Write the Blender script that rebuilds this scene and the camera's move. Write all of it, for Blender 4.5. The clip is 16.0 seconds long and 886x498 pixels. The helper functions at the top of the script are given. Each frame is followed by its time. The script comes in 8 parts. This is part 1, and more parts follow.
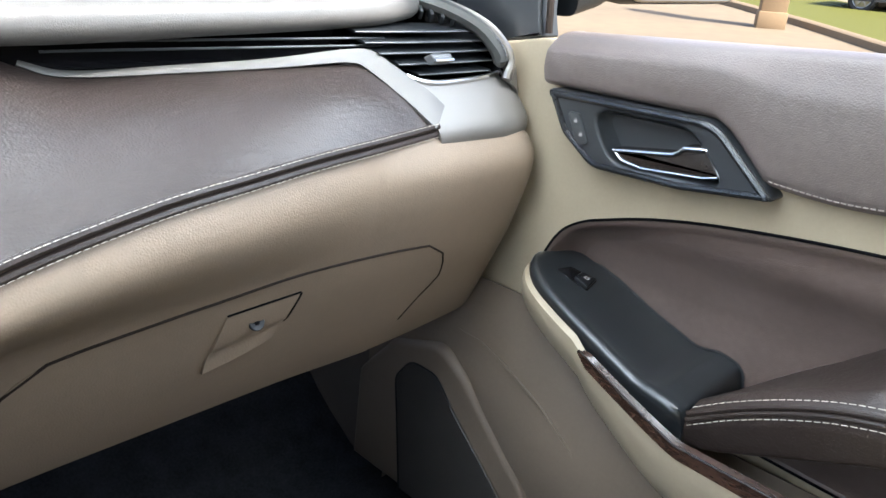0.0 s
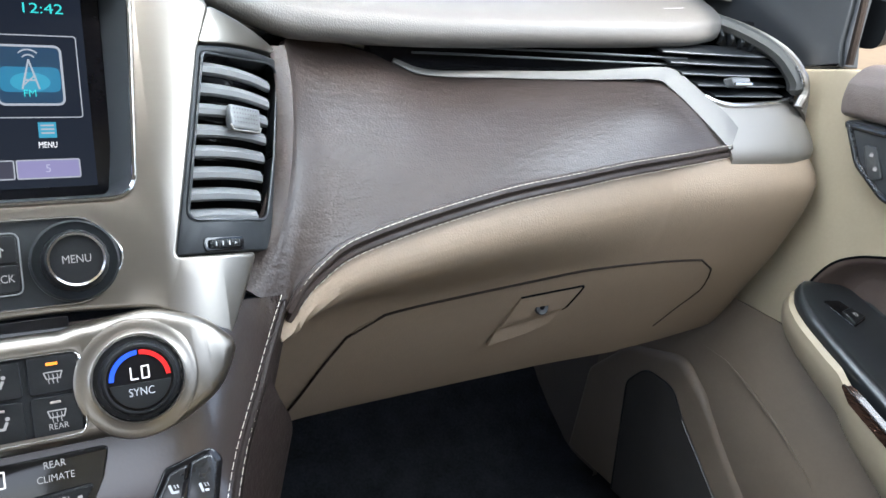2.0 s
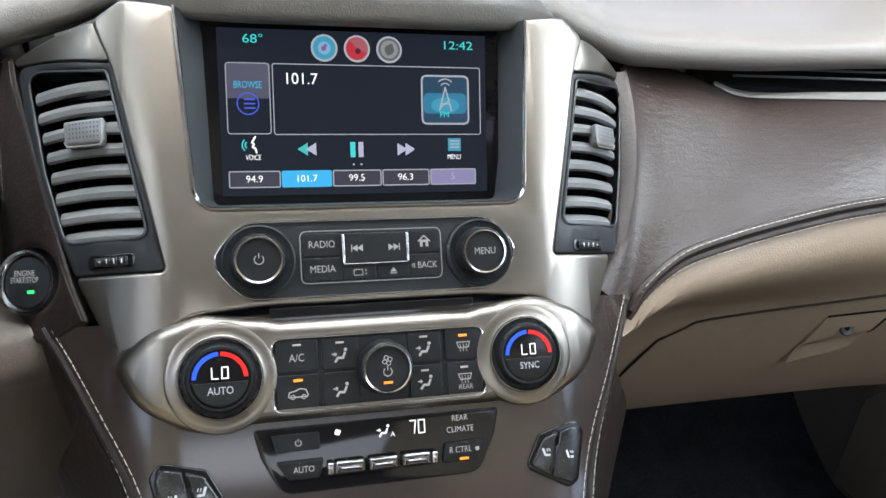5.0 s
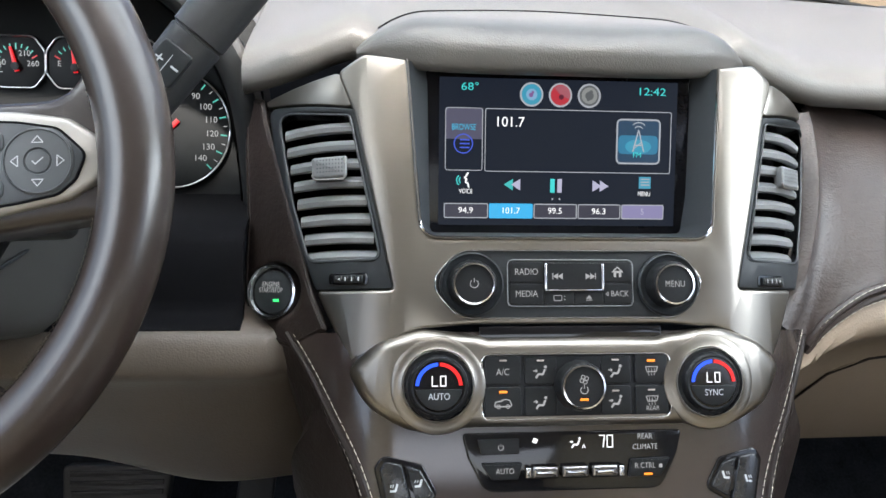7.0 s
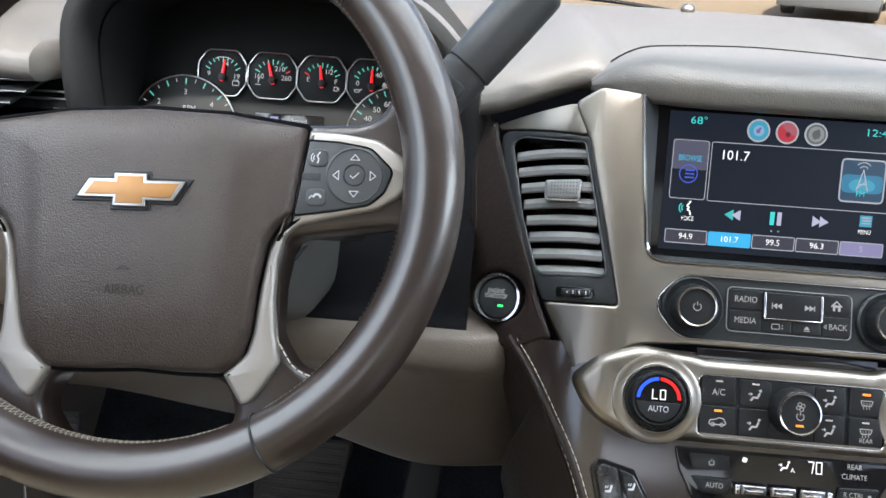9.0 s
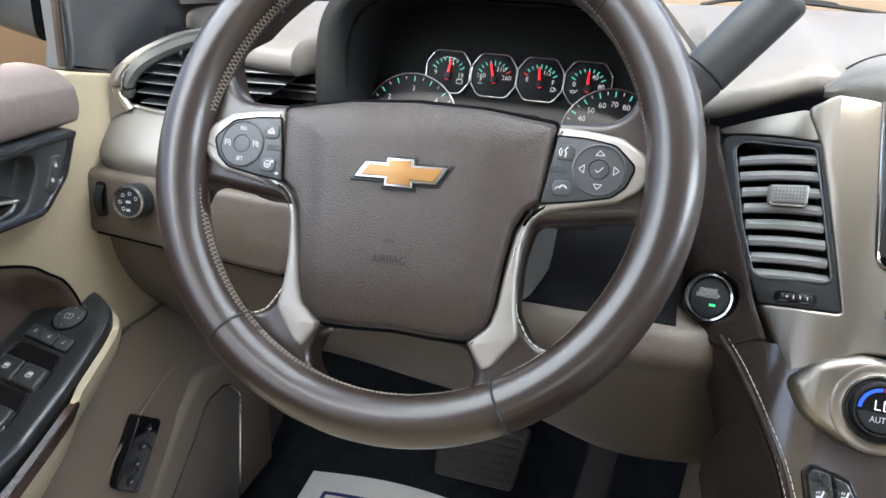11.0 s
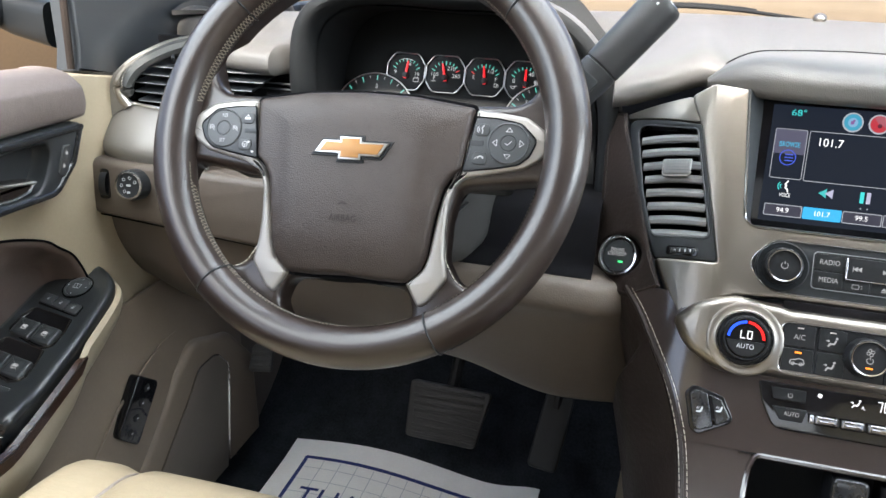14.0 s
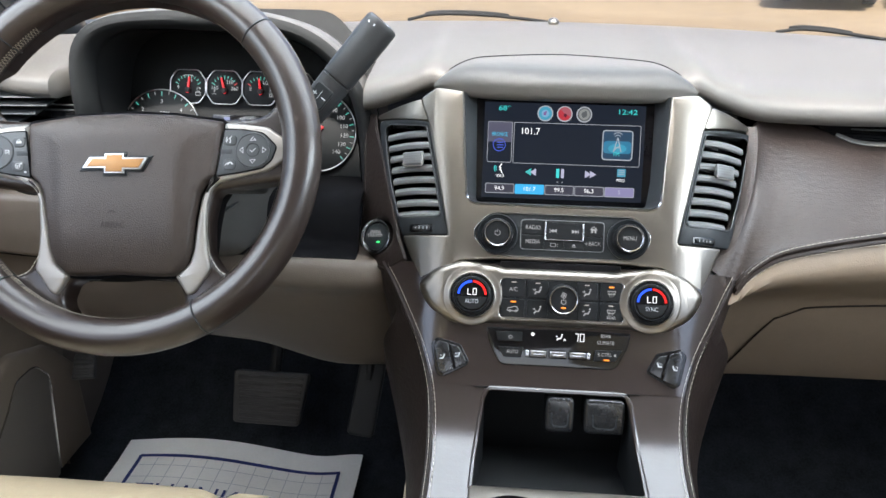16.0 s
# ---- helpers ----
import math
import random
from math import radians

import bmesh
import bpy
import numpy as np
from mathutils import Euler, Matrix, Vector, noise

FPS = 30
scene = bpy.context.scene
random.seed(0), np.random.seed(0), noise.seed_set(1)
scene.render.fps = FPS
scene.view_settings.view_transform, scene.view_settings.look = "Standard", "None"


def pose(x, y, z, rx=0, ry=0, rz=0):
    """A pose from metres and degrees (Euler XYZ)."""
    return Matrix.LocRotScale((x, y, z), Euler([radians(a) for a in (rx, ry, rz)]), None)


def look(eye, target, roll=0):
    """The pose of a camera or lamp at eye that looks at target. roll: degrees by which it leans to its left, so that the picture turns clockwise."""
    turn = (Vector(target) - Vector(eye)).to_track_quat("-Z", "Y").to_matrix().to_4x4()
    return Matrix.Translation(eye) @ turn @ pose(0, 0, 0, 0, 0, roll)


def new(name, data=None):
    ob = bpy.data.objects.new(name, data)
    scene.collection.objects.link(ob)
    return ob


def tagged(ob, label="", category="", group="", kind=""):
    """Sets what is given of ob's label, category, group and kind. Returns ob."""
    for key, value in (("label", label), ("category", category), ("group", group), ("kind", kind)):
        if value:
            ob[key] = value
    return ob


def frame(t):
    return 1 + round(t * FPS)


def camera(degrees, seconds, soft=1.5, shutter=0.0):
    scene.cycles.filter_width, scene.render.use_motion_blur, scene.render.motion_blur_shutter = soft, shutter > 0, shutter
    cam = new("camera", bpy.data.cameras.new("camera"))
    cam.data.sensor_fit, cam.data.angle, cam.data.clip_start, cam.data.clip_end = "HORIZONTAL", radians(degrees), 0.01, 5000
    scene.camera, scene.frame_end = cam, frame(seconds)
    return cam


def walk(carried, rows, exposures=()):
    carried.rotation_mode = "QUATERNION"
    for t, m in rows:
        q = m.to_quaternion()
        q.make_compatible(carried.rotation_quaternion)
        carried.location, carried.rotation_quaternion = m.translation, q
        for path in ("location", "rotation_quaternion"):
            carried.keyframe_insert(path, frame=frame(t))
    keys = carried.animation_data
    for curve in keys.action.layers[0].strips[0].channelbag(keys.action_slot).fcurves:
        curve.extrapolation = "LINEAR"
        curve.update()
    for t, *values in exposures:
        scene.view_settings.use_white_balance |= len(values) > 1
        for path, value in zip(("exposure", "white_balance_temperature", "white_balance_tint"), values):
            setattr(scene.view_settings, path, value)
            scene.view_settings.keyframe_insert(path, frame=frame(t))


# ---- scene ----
cam = camera(61.1, 16.0)
PATH = [
    (0, (0.15, -0.365, 0.744), (1.51, 0.912, 0.023), 4.5),
    (0.5, (0.123, -0.353, 0.748), (1.411, 0.986, 0.008), 5.7),
    (1, (0.089, -0.349, 0.743), (1.281, 1.075, -0.001), 6.6),
    (1.5, (0.058, -0.351, 0.745), (1.142, 1.155, 0.0), 6.8),
    (2, (0.04, -0.351, 0.748), (1.03, 1.217, -0.001), 6.9),
    (2.5, (0.024, -0.352, 0.749), (0.923, 1.27, 0.0), 6.5),
    (3, (0.004, -0.355, 0.748), (0.816, 1.314, 0.003), 5.9),
    (3.5, (-0.015, -0.358, 0.75), (0.714, 1.348, 0.005), 5.3),
    (4, (-0.033, -0.361, 0.749), (0.616, 1.377, 0.004), 4.8),
    (6.5, (-0.121, -0.389, 0.774), (0.166, 1.439, 0.015), 2.6),
    (7, (-0.134, -0.4, 0.783), (0.07, 1.441, 0.03), 2.6),
    (7.5, (-0.158, -0.409, 0.789), (-0.02, 1.445, 0.053), 2.9),
    (8, (-0.174, -0.419, 0.797), (-0.114, 1.441, 0.065), 3.2),
    (8.5, (-0.194, -0.432, 0.801), (-0.208, 1.426, 0.061), 3.4),
    (9, (-0.216, -0.44, 0.804), (-0.312, 1.408, 0.046), 3.3),
    (9.5, (-0.234, -0.449, 0.808), (-0.429, 1.384, 0.031), 2.9),
    (10, (-0.251, -0.458, 0.815), (-0.546, 1.357, 0.03), 2.6),
    (12.5, (-0.264, -0.55, 0.796), (-0.905, 1.185, 0.036), 2.7),
    (13, (-0.247, -0.569, 0.803), (-0.864, 1.174, 0.042), 2.6),
    (13.5, (-0.219, -0.581, 0.809), (-0.774, 1.184, 0.051), 2.4),
    (14, (-0.19, -0.592, 0.819), (-0.667, 1.198, 0.065), 2.0),
    (14.5, (-0.154, -0.606, 0.831), (-0.539, 1.208, 0.082), 1.7),
    (15, (-0.125, -0.625, 0.838), (-0.424, 1.209, 0.099), 1.3),
    (15.5, (-0.096, -0.654, 0.844), (-0.304, 1.192, 0.102), 1.1),
    (16, (-0.069, -0.683, 0.857), (-0.203, 1.162, 0.096), 0.9),
]
walk(cam, [(t, look(eye, target, roll)) for t, eye, target, roll in PATH], [(0.0, 1.9, 6300, 10), (1.5, 1.87, 6300, 10), (3.0, 1.6, 6400, 10), (6.5, 1.57, 6650, 10), (10.0, 1.7, 6550, 10), (12.5, 2.1, 6750, 10), (13.5, 1.9, 6700, 10), (16.0, 1.63, 6600, 10)])

# ---- world, sun and large lights ----
world = bpy.data.worlds.new("world")
scene.world = world
world.use_nodes = True
wn = world.node_tree.nodes
sky = wn.new("ShaderNodeTexSky")
sky.sky_type, sky.sun_disc = "NISHITA", False
sky.sun_elevation, sky.sun_rotation = radians(51), radians(180)
sky.air_density, sky.dust_density = 1.0, 2.5
world.node_tree.links.new(sky.outputs[0], wn["Background"].inputs[0])
wn["Background"].inputs[1].default_value = 0.15
sun = new("sun", bpy.data.lights.new("sun", "SUN"))
sun.data.energy, sun.data.angle, sun.data.color = 4.8, radians(2.5), (1.0, 0.95, 0.88)
sun.matrix_world = look((0.0, -6.3, 7.78), (0, 0, 0))
def window_light(size, power, eye, target):
    """Daylight of the sky coming in through a window opening."""
    wl = new("window_light", bpy.data.lights.new("window_light", "AREA"))
    wl.data.shape, wl.data.size, wl.data.size_y = "RECTANGLE", size[0], size[1]
    wl.data.energy, wl.data.color = power, (0.84, 0.94, 1.0)
    wl.matrix_world = look(eye, target)


window_light((0.66, 0.34), 3.2, (0.765, -0.24, 1.02), (0, -0.20, 0.80))
window_light((0.66, 0.34), 1.75, (-0.765, -0.24, 1.02), (-0.58, -0.20, 0.50))
window_light((1.05, 0.50), 3.8, (0, 0.0, 1.13), (0, -0.28, 0.75))

# ---- small helpers ----
V = Vector
MIRROR = [False]


def link_bm(name, bm, material, angle=35):
    if MIRROR[0]:
        for v in bm.verts:
            v.co.x = -v.co.x
        bmesh.ops.reverse_faces(bm, faces=bm.faces)
    me = bpy.data.meshes.new(name)
    bm.to_mesh(me)
    bm.free()
    me.materials.append(material)
    me.polygons.foreach_set("use_smooth", [True] * len(me.polygons))
    me.set_sharp_from_angle(angle=radians(angle))
    return new(name, me)


def thing(name, label, category, base, group=""):
    ob = new(name)
    ob.empty_display_size = 0.02
    x = -base[0] if MIRROR[0] else base[0]
    ob.location = (x, base[1], base[2])
    return tagged(ob, label, category, group)


def part(name, bm, material, parent, label="", angle=35):
    ob = link_bm(name, bm, material, angle)
    root = parent
    ob.parent = parent
    off = V((0, 0, 0))
    while root is not None:
        off += root.location
        root = root.parent
    ob.location = -off
    if label:
        ob["label"] = label
    return ob


def solo(name, bm, material, label="", category="", kind="", group="", angle=35):
    return tagged(link_bm(name, bm, material, angle), label, category, group, kind)


def spl(x, pts):
    """Smooth curve through (x, value) pairs, held flat beyond the ends."""
    if x <= pts[0][0]:
        return pts[0][1]
    if x >= pts[-1][0]:
        return pts[-1][1]
    n = len(pts)
    for i in range(n - 1):
        if x <= pts[i + 1][0]:
            break
    (x0, y0), (x1, y1) = pts[i], pts[i + 1]
    h = x1 - x0

    def slope(k):
        if k == 0 or k == n - 1:
            a, b = (0, 1) if k == 0 else (n - 2, n - 1)
            return (pts[b][1] - pts[a][1]) / (pts[b][0] - pts[a][0])
        d0 = (pts[k][1] - pts[k - 1][1]) / (pts[k][0] - pts[k - 1][0])
        d1 = (pts[k + 1][1] - pts[k][1]) / (pts[k + 1][0] - pts[k][0])
        return 0 if d0 * d1 <= 0 else 2 * d0 * d1 / (d0 + d1)
    m0, m1 = slope(i), slope(i + 1)
    t = (x - x0) / h
    return ((2 * t**3 - 3 * t**2 + 1) * y0 + (t**3 - 2 * t**2 + t) * h * m0
            + (-2 * t**3 + 3 * t**2) * y1 + (t**3 - t**2) * h * m1)


def crv(pts, n, closed=False):
    """Catmull-Rom curve through points, n samples a span."""
    P = [V(p) for p in pts]
    k = len(P)
    out = []
    for i in range(k if closed else k - 1):
        p0 = P[(i - 1) % k] if closed or i > 0 else P[0] * 2 - P[1]
        p1, p2 = P[i % k], P[(i + 1) % k]
        p3 = P[(i + 2) % k] if closed or i + 2 < k else P[-1] * 2 - P[-2]
        for j in range(n):
            t = j / n
            out.append(0.5 * (2 * p1 + (p2 - p0) * t + (2 * p0 - 5 * p1 + 4 * p2 - p3) * t * t
                              + (3 * p1 - p0 - 3 * p2 + p3) * t**3))
    if not closed:
        out.append(P[-1].copy())
    return out


def resample(pts, n):
    L = [0.0]
    for a, b in zip(pts, pts[1:]):
        L.append(L[-1] + (V(b) - V(a)).length)
    out = []
    for i in range(n):
        s = L[-1] * i / (n - 1)
        k = min(max(np.searchsorted(L, s) - 1, 0), len(pts) - 2)
        f = (s - L[k]) / max(L[k + 1] - L[k], 1e-9)
        out.append(V(pts[k]).lerp(V(pts[k + 1]), f))
    return out


def rpoly(pts, seg=5):
    """Closed outline with rounded corners from (x, y, radius)."""
    out = []
    n = len(pts)
    for i in range(n):
        p, a, b = V(pts[i][:2]), V(pts[i - 1][:2]), V(pts[(i + 1) % n][:2])
        r = pts[i][2] if len(pts[i]) > 2 else 0
        da, db = (a - p), (b - p)
        la, lb = da.length, db.length
        da, db = da / la, db / lb
        if r <= 0:
            out.append(p)
            continue
        ang = math.acos(max(-1, min(1, da.dot(db))))
        d = min(r / math.tan(ang / 2), la * 0.48, lb * 0.48)
        s, e = p + da * d, p + db * d
        for j in range(seg + 1):
            t = j / seg
            out.append(s * (1 - t)**2 + p * 2 * t * (1 - t) + e * t * t)
    return out


def rrect(cx, cy, w, h, r, seg=5):
    return rpoly([(cx - w / 2, cy - h / 2, r), (cx + w / 2, cy - h / 2, r), (cx + w / 2, cy + h / 2, r), (cx - w / 2, cy + h / 2, r)], seg)


def circ(cx, cy, r, n=40):
    return [V((cx + r * math.cos(2 * math.pi * i / n), cy + r * math.sin(2 * math.pi * i / n))) for i in range(n)]


def area2(P):
    return sum(P[i - 1].x * P[i].y - P[i].x * P[i - 1].y for i in range(len(P))) / 2


def inset(P, d):
    """Move an outline inwards by d."""
    n = len(P)
    sgn = 1 if area2(P) > 0 else -1
    out = []
    for i in range(n):
        a, p, b = P[i - 1], P[i], P[(i + 1) % n]
        e0, e1 = (p - a), (b - p)
        if e0.length < 1e-9 or e1.length < 1e-9:
            out.append(p.copy())
            continue
        e0, e1 = e0.normalized(), e1.normalized()
        n0, n1 = V((-e0.y, e0.x)) * sgn, V((-e1.y, e1.x)) * sgn
        m = n0 + n1
        k = m.length_squared
        out.append(p + (m * (2 / k) if k > 0.3 else n0) * d)
    return out


def plate(bm, outer, w0, w1, b=0.001, holes=(), hb=None, bottom=False):
    """A flat piece with outline and holes, from w0 to w1, its upper rims rounded by b."""
    edges = []
    hb = b if hb is None else hb

    def loops(P, d, hole):
        rows = []
        q = -d if hole else d
        for k in range(4):
            a = k / 3 * math.pi / 2
            rows.append([bm.verts.new((p.x, p.y, w1 - d + d * math.sin(a))) for p in inset(P, q * (1 - math.cos(a)))] if d > 0 or k == 3 else None)
        rows = [r for r in rows if r]
        rows.insert(0, [bm.verts.new((p.x, p.y, w0)) for p in P])
        ccw = area2(P) > 0
        for r0, r1 in zip(rows, rows[1:]):
            n = len(r0)
            for i in range(n):
                f = (r0[i - 1], r0[i], r1[i], r1[i - 1])
                bm.faces.new(f if ccw != hole else f[::-1])
        top = rows[-1]
        edges.extend(bm.edges.get((top[i - 1], top[i])) or bm.edges.new((top[i - 1], top[i])) for i in range(len(top)))
        return rows
    ro = loops(outer, b, False)
    if not holes:
        f = bm.faces.new(ro[-1] if area2(outer) > 0 else ro[-1][::-1])
        if bottom:
            bm.faces.new(ro[0][::-1] if area2(outer) > 0 else ro[0])
        return
    for h in holes:
        loops(h, hb, True)
    res = bmesh.ops.triangle_fill(bm, use_beauty=True, edges=edges)
    fs = [g for g in res["geom"] if isinstance(g, bmesh.types.BMFace)]
    for f in fs:
        f.normal_update()
        if f.normal.z < 0:
            f.normal_flip()


def mapbm(bm, fn):
    for v in bm.verts:
        v.co = fn(*v.co)
    return bm


def cut_u(bm, us):
    for u in us:
        bmesh.ops.bisect_plane(bm, geom=bm.verts[:] + bm.edges[:] + bm.faces[:], plane_co=(u, 0, 0), plane_no=(1, 0, 0))


def patch(bm, f, ns, nt, thick=0.004, flip=False):
    """A curved sheet f(s, t) with thickness behind it."""
    g = [[V(f(i / ns, j / nt)) for j in range(nt + 1)] for i in range(ns + 1)]
    top = [[bm.verts.new(p) for p in r] for r in g]
    for i in range(ns):
        for j in range(nt):
            q = (top[i][j], top[i + 1][j], top[i + 1][j + 1], top[i][j + 1])
            bm.faces.new(q[::-1] if flip else q)
    if thick:
        bm.normal_update()
        low = [[bm.verts.new(v.co - v.normal * thick) for v in r] for r in top]
        rim = [(i, 0) for i in range(ns)] + [(ns, j) for j in range(nt)] + [(i, nt) for i in range(ns, 0, -1)] + [(0, j) for j in range(nt, 0, -1)]
        for k in range(len(rim)):
            a, b = rim[k], rim[(k + 1) % len(rim)]
            q = (top[a[0]][a[1]], low[a[0]][a[1]], low[b[0]][b[1]], top[b[0]][b[1]])
            bm.faces.new(q[::-1] if flip else q)
    return bm


def loft(bm, secs, closed=True, caps=True, flip=False):
    rows = [[bm.verts.new(p) for p in s] for s in secs]
    n = len(rows[0])
    for r0, r1 in zip(rows, rows[1:]):
        for i in range(n if closed else n - 1):
            q = (r0[i], r0[(i + 1) % n], r1[(i + 1) % n], r1[i])
            bm.faces.new(q[::-1] if flip else q)
    if caps and closed:
        bm.faces.new(rows[0] if flip else rows[0][::-1])
        bm.faces.new(rows[-1][::-1] if flip else rows[-1])
    return rows


def tube(bm, pts, r, n=10, closed=False, squash=1.0, up=(0, 0, 1)):
    pts = [V(p) for p in pts]
    k = len(pts)
    secs = []
    for i, p in enumerate(pts):
        a = pts[(i - 1) % k] if closed or i else p
        b = pts[(i + 1) % k] if closed or i < k - 1 else p
        t = (b - a).normalized()
        s = t.cross(V(up))
        s = s.normalized() if s.length > 1e-4 else t.orthogonal().normalized()
        u = s.cross(t)
        rr = r[i] if isinstance(r, (list, tuple)) else r
        secs.append([p + s * rr * math.cos(2 * math.pi * j / n) + u * rr * squash * math.sin(2 * math.pi * j / n) for j in range(n)])
    if closed:
        secs.append(secs[0])
        loft(bm, secs, True, False)
        bmesh.ops.remove_doubles(bm, verts=bm.verts[:], dist=1e-6)
    else:
        loft(bm, secs, True, True)
    return bm


def lathe(bm, prof, c=(0, 0), n=40, arc=None):
    """Turned shape about the w axis at c, from (radius, w) pairs."""
    secs = []
    m = n if arc is None else n + 1
    for i in range(m):
        a = 2 * math.pi * i / n if arc is None else arc[0] + (arc[1] - arc[0]) * i / n
        secs.append([bm.verts.new((c[0] + r * math.cos(a), c[1] + r * math.sin(a), w)) for r, w in prof])
    for i in range(n):
        s0, s1 = secs[i], secs[(i + 1) % m]
        for j in range(len(prof) - 1):
            q = [s0[j], s1[j], s1[j + 1], s0[j + 1]]
            bm.faces.new(q)
    bmesh.ops.remove_doubles(bm, verts=bm.verts[:], dist=1e-7)
    return bm


def box(bm, c, s, b=0.002, m=None, seg=2):
    r = bmesh.ops.create_cube(bm, size=1.0)
    vs = r["verts"]
    for v in vs:
        v.co = V((v.co.x * s[0], v.co.y * s[1], v.co.z * s[2]))
    if b:
        es = list({e for v in vs for e in v.link_edges})
        r = bmesh.ops.bevel(bm, geom=es, offset=b, segments=seg, affect="EDGES", profile=0.5)
        vs = list({v for f in r["faces"] for v in f.verts} | {v for v in vs if v.is_valid})
    mm = Matrix.Translation(c) @ (m if m is not None else Matrix.Identity(4))
    for v in vs:
        v.co = mm @ v.co
    return vs


def text_bm(s, size, cx, cy, w=0.0, sx=1.0, ang=0.0, shear=0.0, depth=0.0):
    """Lettering with the built-in font, flat in (u, v), centred."""
    cu = bpy.data.curves.new("letters", "FONT")
    cu.body, cu.size, cu.align_x, cu.align_y, cu.shear = s, size, "CENTER", "CENTER", shear
    cu.resolution_u = 3
    ob = bpy.data.objects.new("letters", cu)
    me = bpy.data.meshes.new_from_object(ob)
    bm = bmesh.new()
    bm.from_mesh(me)
    bpy.data.objects.remove(ob)
    bpy.data.meshes.remove(me)
    bpy.data.curves.remove(cu)
    ca, sa = math.cos(ang), math.sin(ang)
    for v in bm.verts:
        x, y = v.co.x * sx, v.co.y
        v.co = V((cx + x * ca - y * sa, cy + x * sa + y * ca, w))
    return bm


def poly_bm(polys, w=0.0):
    bm = bmesh.new()
    for P in polys:
        P = [V(p[:2]) for p in P]
        if area2(P) < 0:
            P.reverse()
        bm.faces.new([bm.verts.new((p.x, p.y, w)) for p in P])
    return bm


def strip2(P, width, closed=False):
    """Quads that draw a line of the given width through 2D points."""
    P = [V(p) for p in P]
    out = []
    n = len(P)
    for i in range(n if closed else n - 1):
        a, b = P[i], P[(i + 1) % n]
        d = (b - a).normalized() * width / 2
        q = V((-d.y, d.x))
        out.append([a - q - d * 0.4, b - q + d * 0.4, b + q + d * 0.4, a + q - d * 0.4])
    return out


def arc2(cx, cy, r, a0, a1, n=10):
    return [(cx + r * math.cos(radians(a0 + (a1 - a0) * i / n)), cy + r * math.sin(radians(a0 + (a1 - a0) * i / n))) for i in range(n + 1)]


def stitches(bm, pts, length=0.0042, gap=0.0016, r=0.00030, lift=None, normal=(0, -0.5, 0.85)):
    """Short thread runs laid along a curve."""
    pts = [V(p) for p in pts]
    L = sum((b - a).length for a, b in zip(pts, pts[1:]))
    n = max(2, int(L / (length + gap)))
    P = resample(pts, n * 4 + 1)
    nz = V(normal).normalized()
    for i in range(n):
        a, b = P[i * 4], P[i * 4 + 3]
        t = (b - a).normalized()
        s = t.cross(nz).normalized()
        up = s.cross(t)
        m = (a + b) / 2 + up * r * 0.9
        v = [bm.verts.new(q) for q in (a - s * r, a + s * r, m - s * r, m + s * r, b - s * r, b + s * r)]
        bm.faces.new((v[0], v[2], v[3], v[1]))
        bm.faces.new((v[2], v[4], v[5], v[3]))
    return bm


# ---- materials ----
def node_mat(name, color, rough=0.5, metal=0.0, spec=0.5, coat=0.0):
    m = bpy.data.materials.new(name)
    m.use_nodes = True
    b = m.node_tree.nodes["Principled BSDF"]
    b.inputs["Base Color"].default_value = (*color, 1)
    b.inputs["Roughness"].default_value = rough
    b.inputs["Metallic"].default_value = metal
    b.inputs["Specular IOR Level"].default_value = spec
    b.inputs["Coat Weight"].default_value = coat
    return m, m.node_tree.nodes, m.node_tree.links, b


def vary(nodes, links, b, color, scale, amount, rough=None, ramount=0.05, stretch=(1, 1, 1)):
    """Two scales of colour and gloss variation over the surface."""
    tc = nodes.new("ShaderNodeTexCoord")
    mp = nodes.new("ShaderNodeMapping")
    mp.inputs["Scale"].default_value = stretch
    links.new(tc.outputs["Object"], mp.inputs["Vector"])
    n1 = nodes.new("ShaderNodeTexNoise")
    n1.inputs["Scale"].default_value, n1.inputs["Detail"].default_value = scale, 5
    n2 = nodes.new("ShaderNodeTexNoise")
    n2.inputs["Scale"].default_value, n2.inputs["Detail"].default_value = scale * 9, 3
    for n in (n1, n2):
        links.new(mp.outputs[0], n.inputs["Vector"])
    add = nodes.new("ShaderNodeMath")
    add.operation = "ADD"
    links.new(n1.outputs[0], add.inputs[0])
    links.new(n2.outputs[0], add.inputs[1])
    rmp = nodes.new("ShaderNodeMapRange")
    rmp.inputs[1].default_value, rmp.inputs[2].default_value = 0.6, 1.4
    rmp.inputs[3].default_value, rmp.inputs[4].default_value = 1 - amount, 1 + amount
    links.new(add.outputs[0], rmp.inputs[0])
    mul = nodes.new("ShaderNodeVectorMath")
    mul.operation = "SCALE"
    mul.inputs[0].default_value = color
    links.new(rmp.outputs[0], mul.inputs["Scale"])
    links.new(mul.outputs[0], b.inputs["Base Color"])
    if rough is not None:
        rr = nodes.new("ShaderNodeMapRange")
        rr.inputs[1].default_value, rr.inputs[2].default_value = 0.6, 1.4
        rr.inputs[3].default_value, rr.inputs[4].default_value = rough - ramount, rough + ramount
        links.new(add.outputs[0], rr.inputs[0])
        links.new(rr.outputs[0], b.inputs["Roughness"])
    return tc, mp


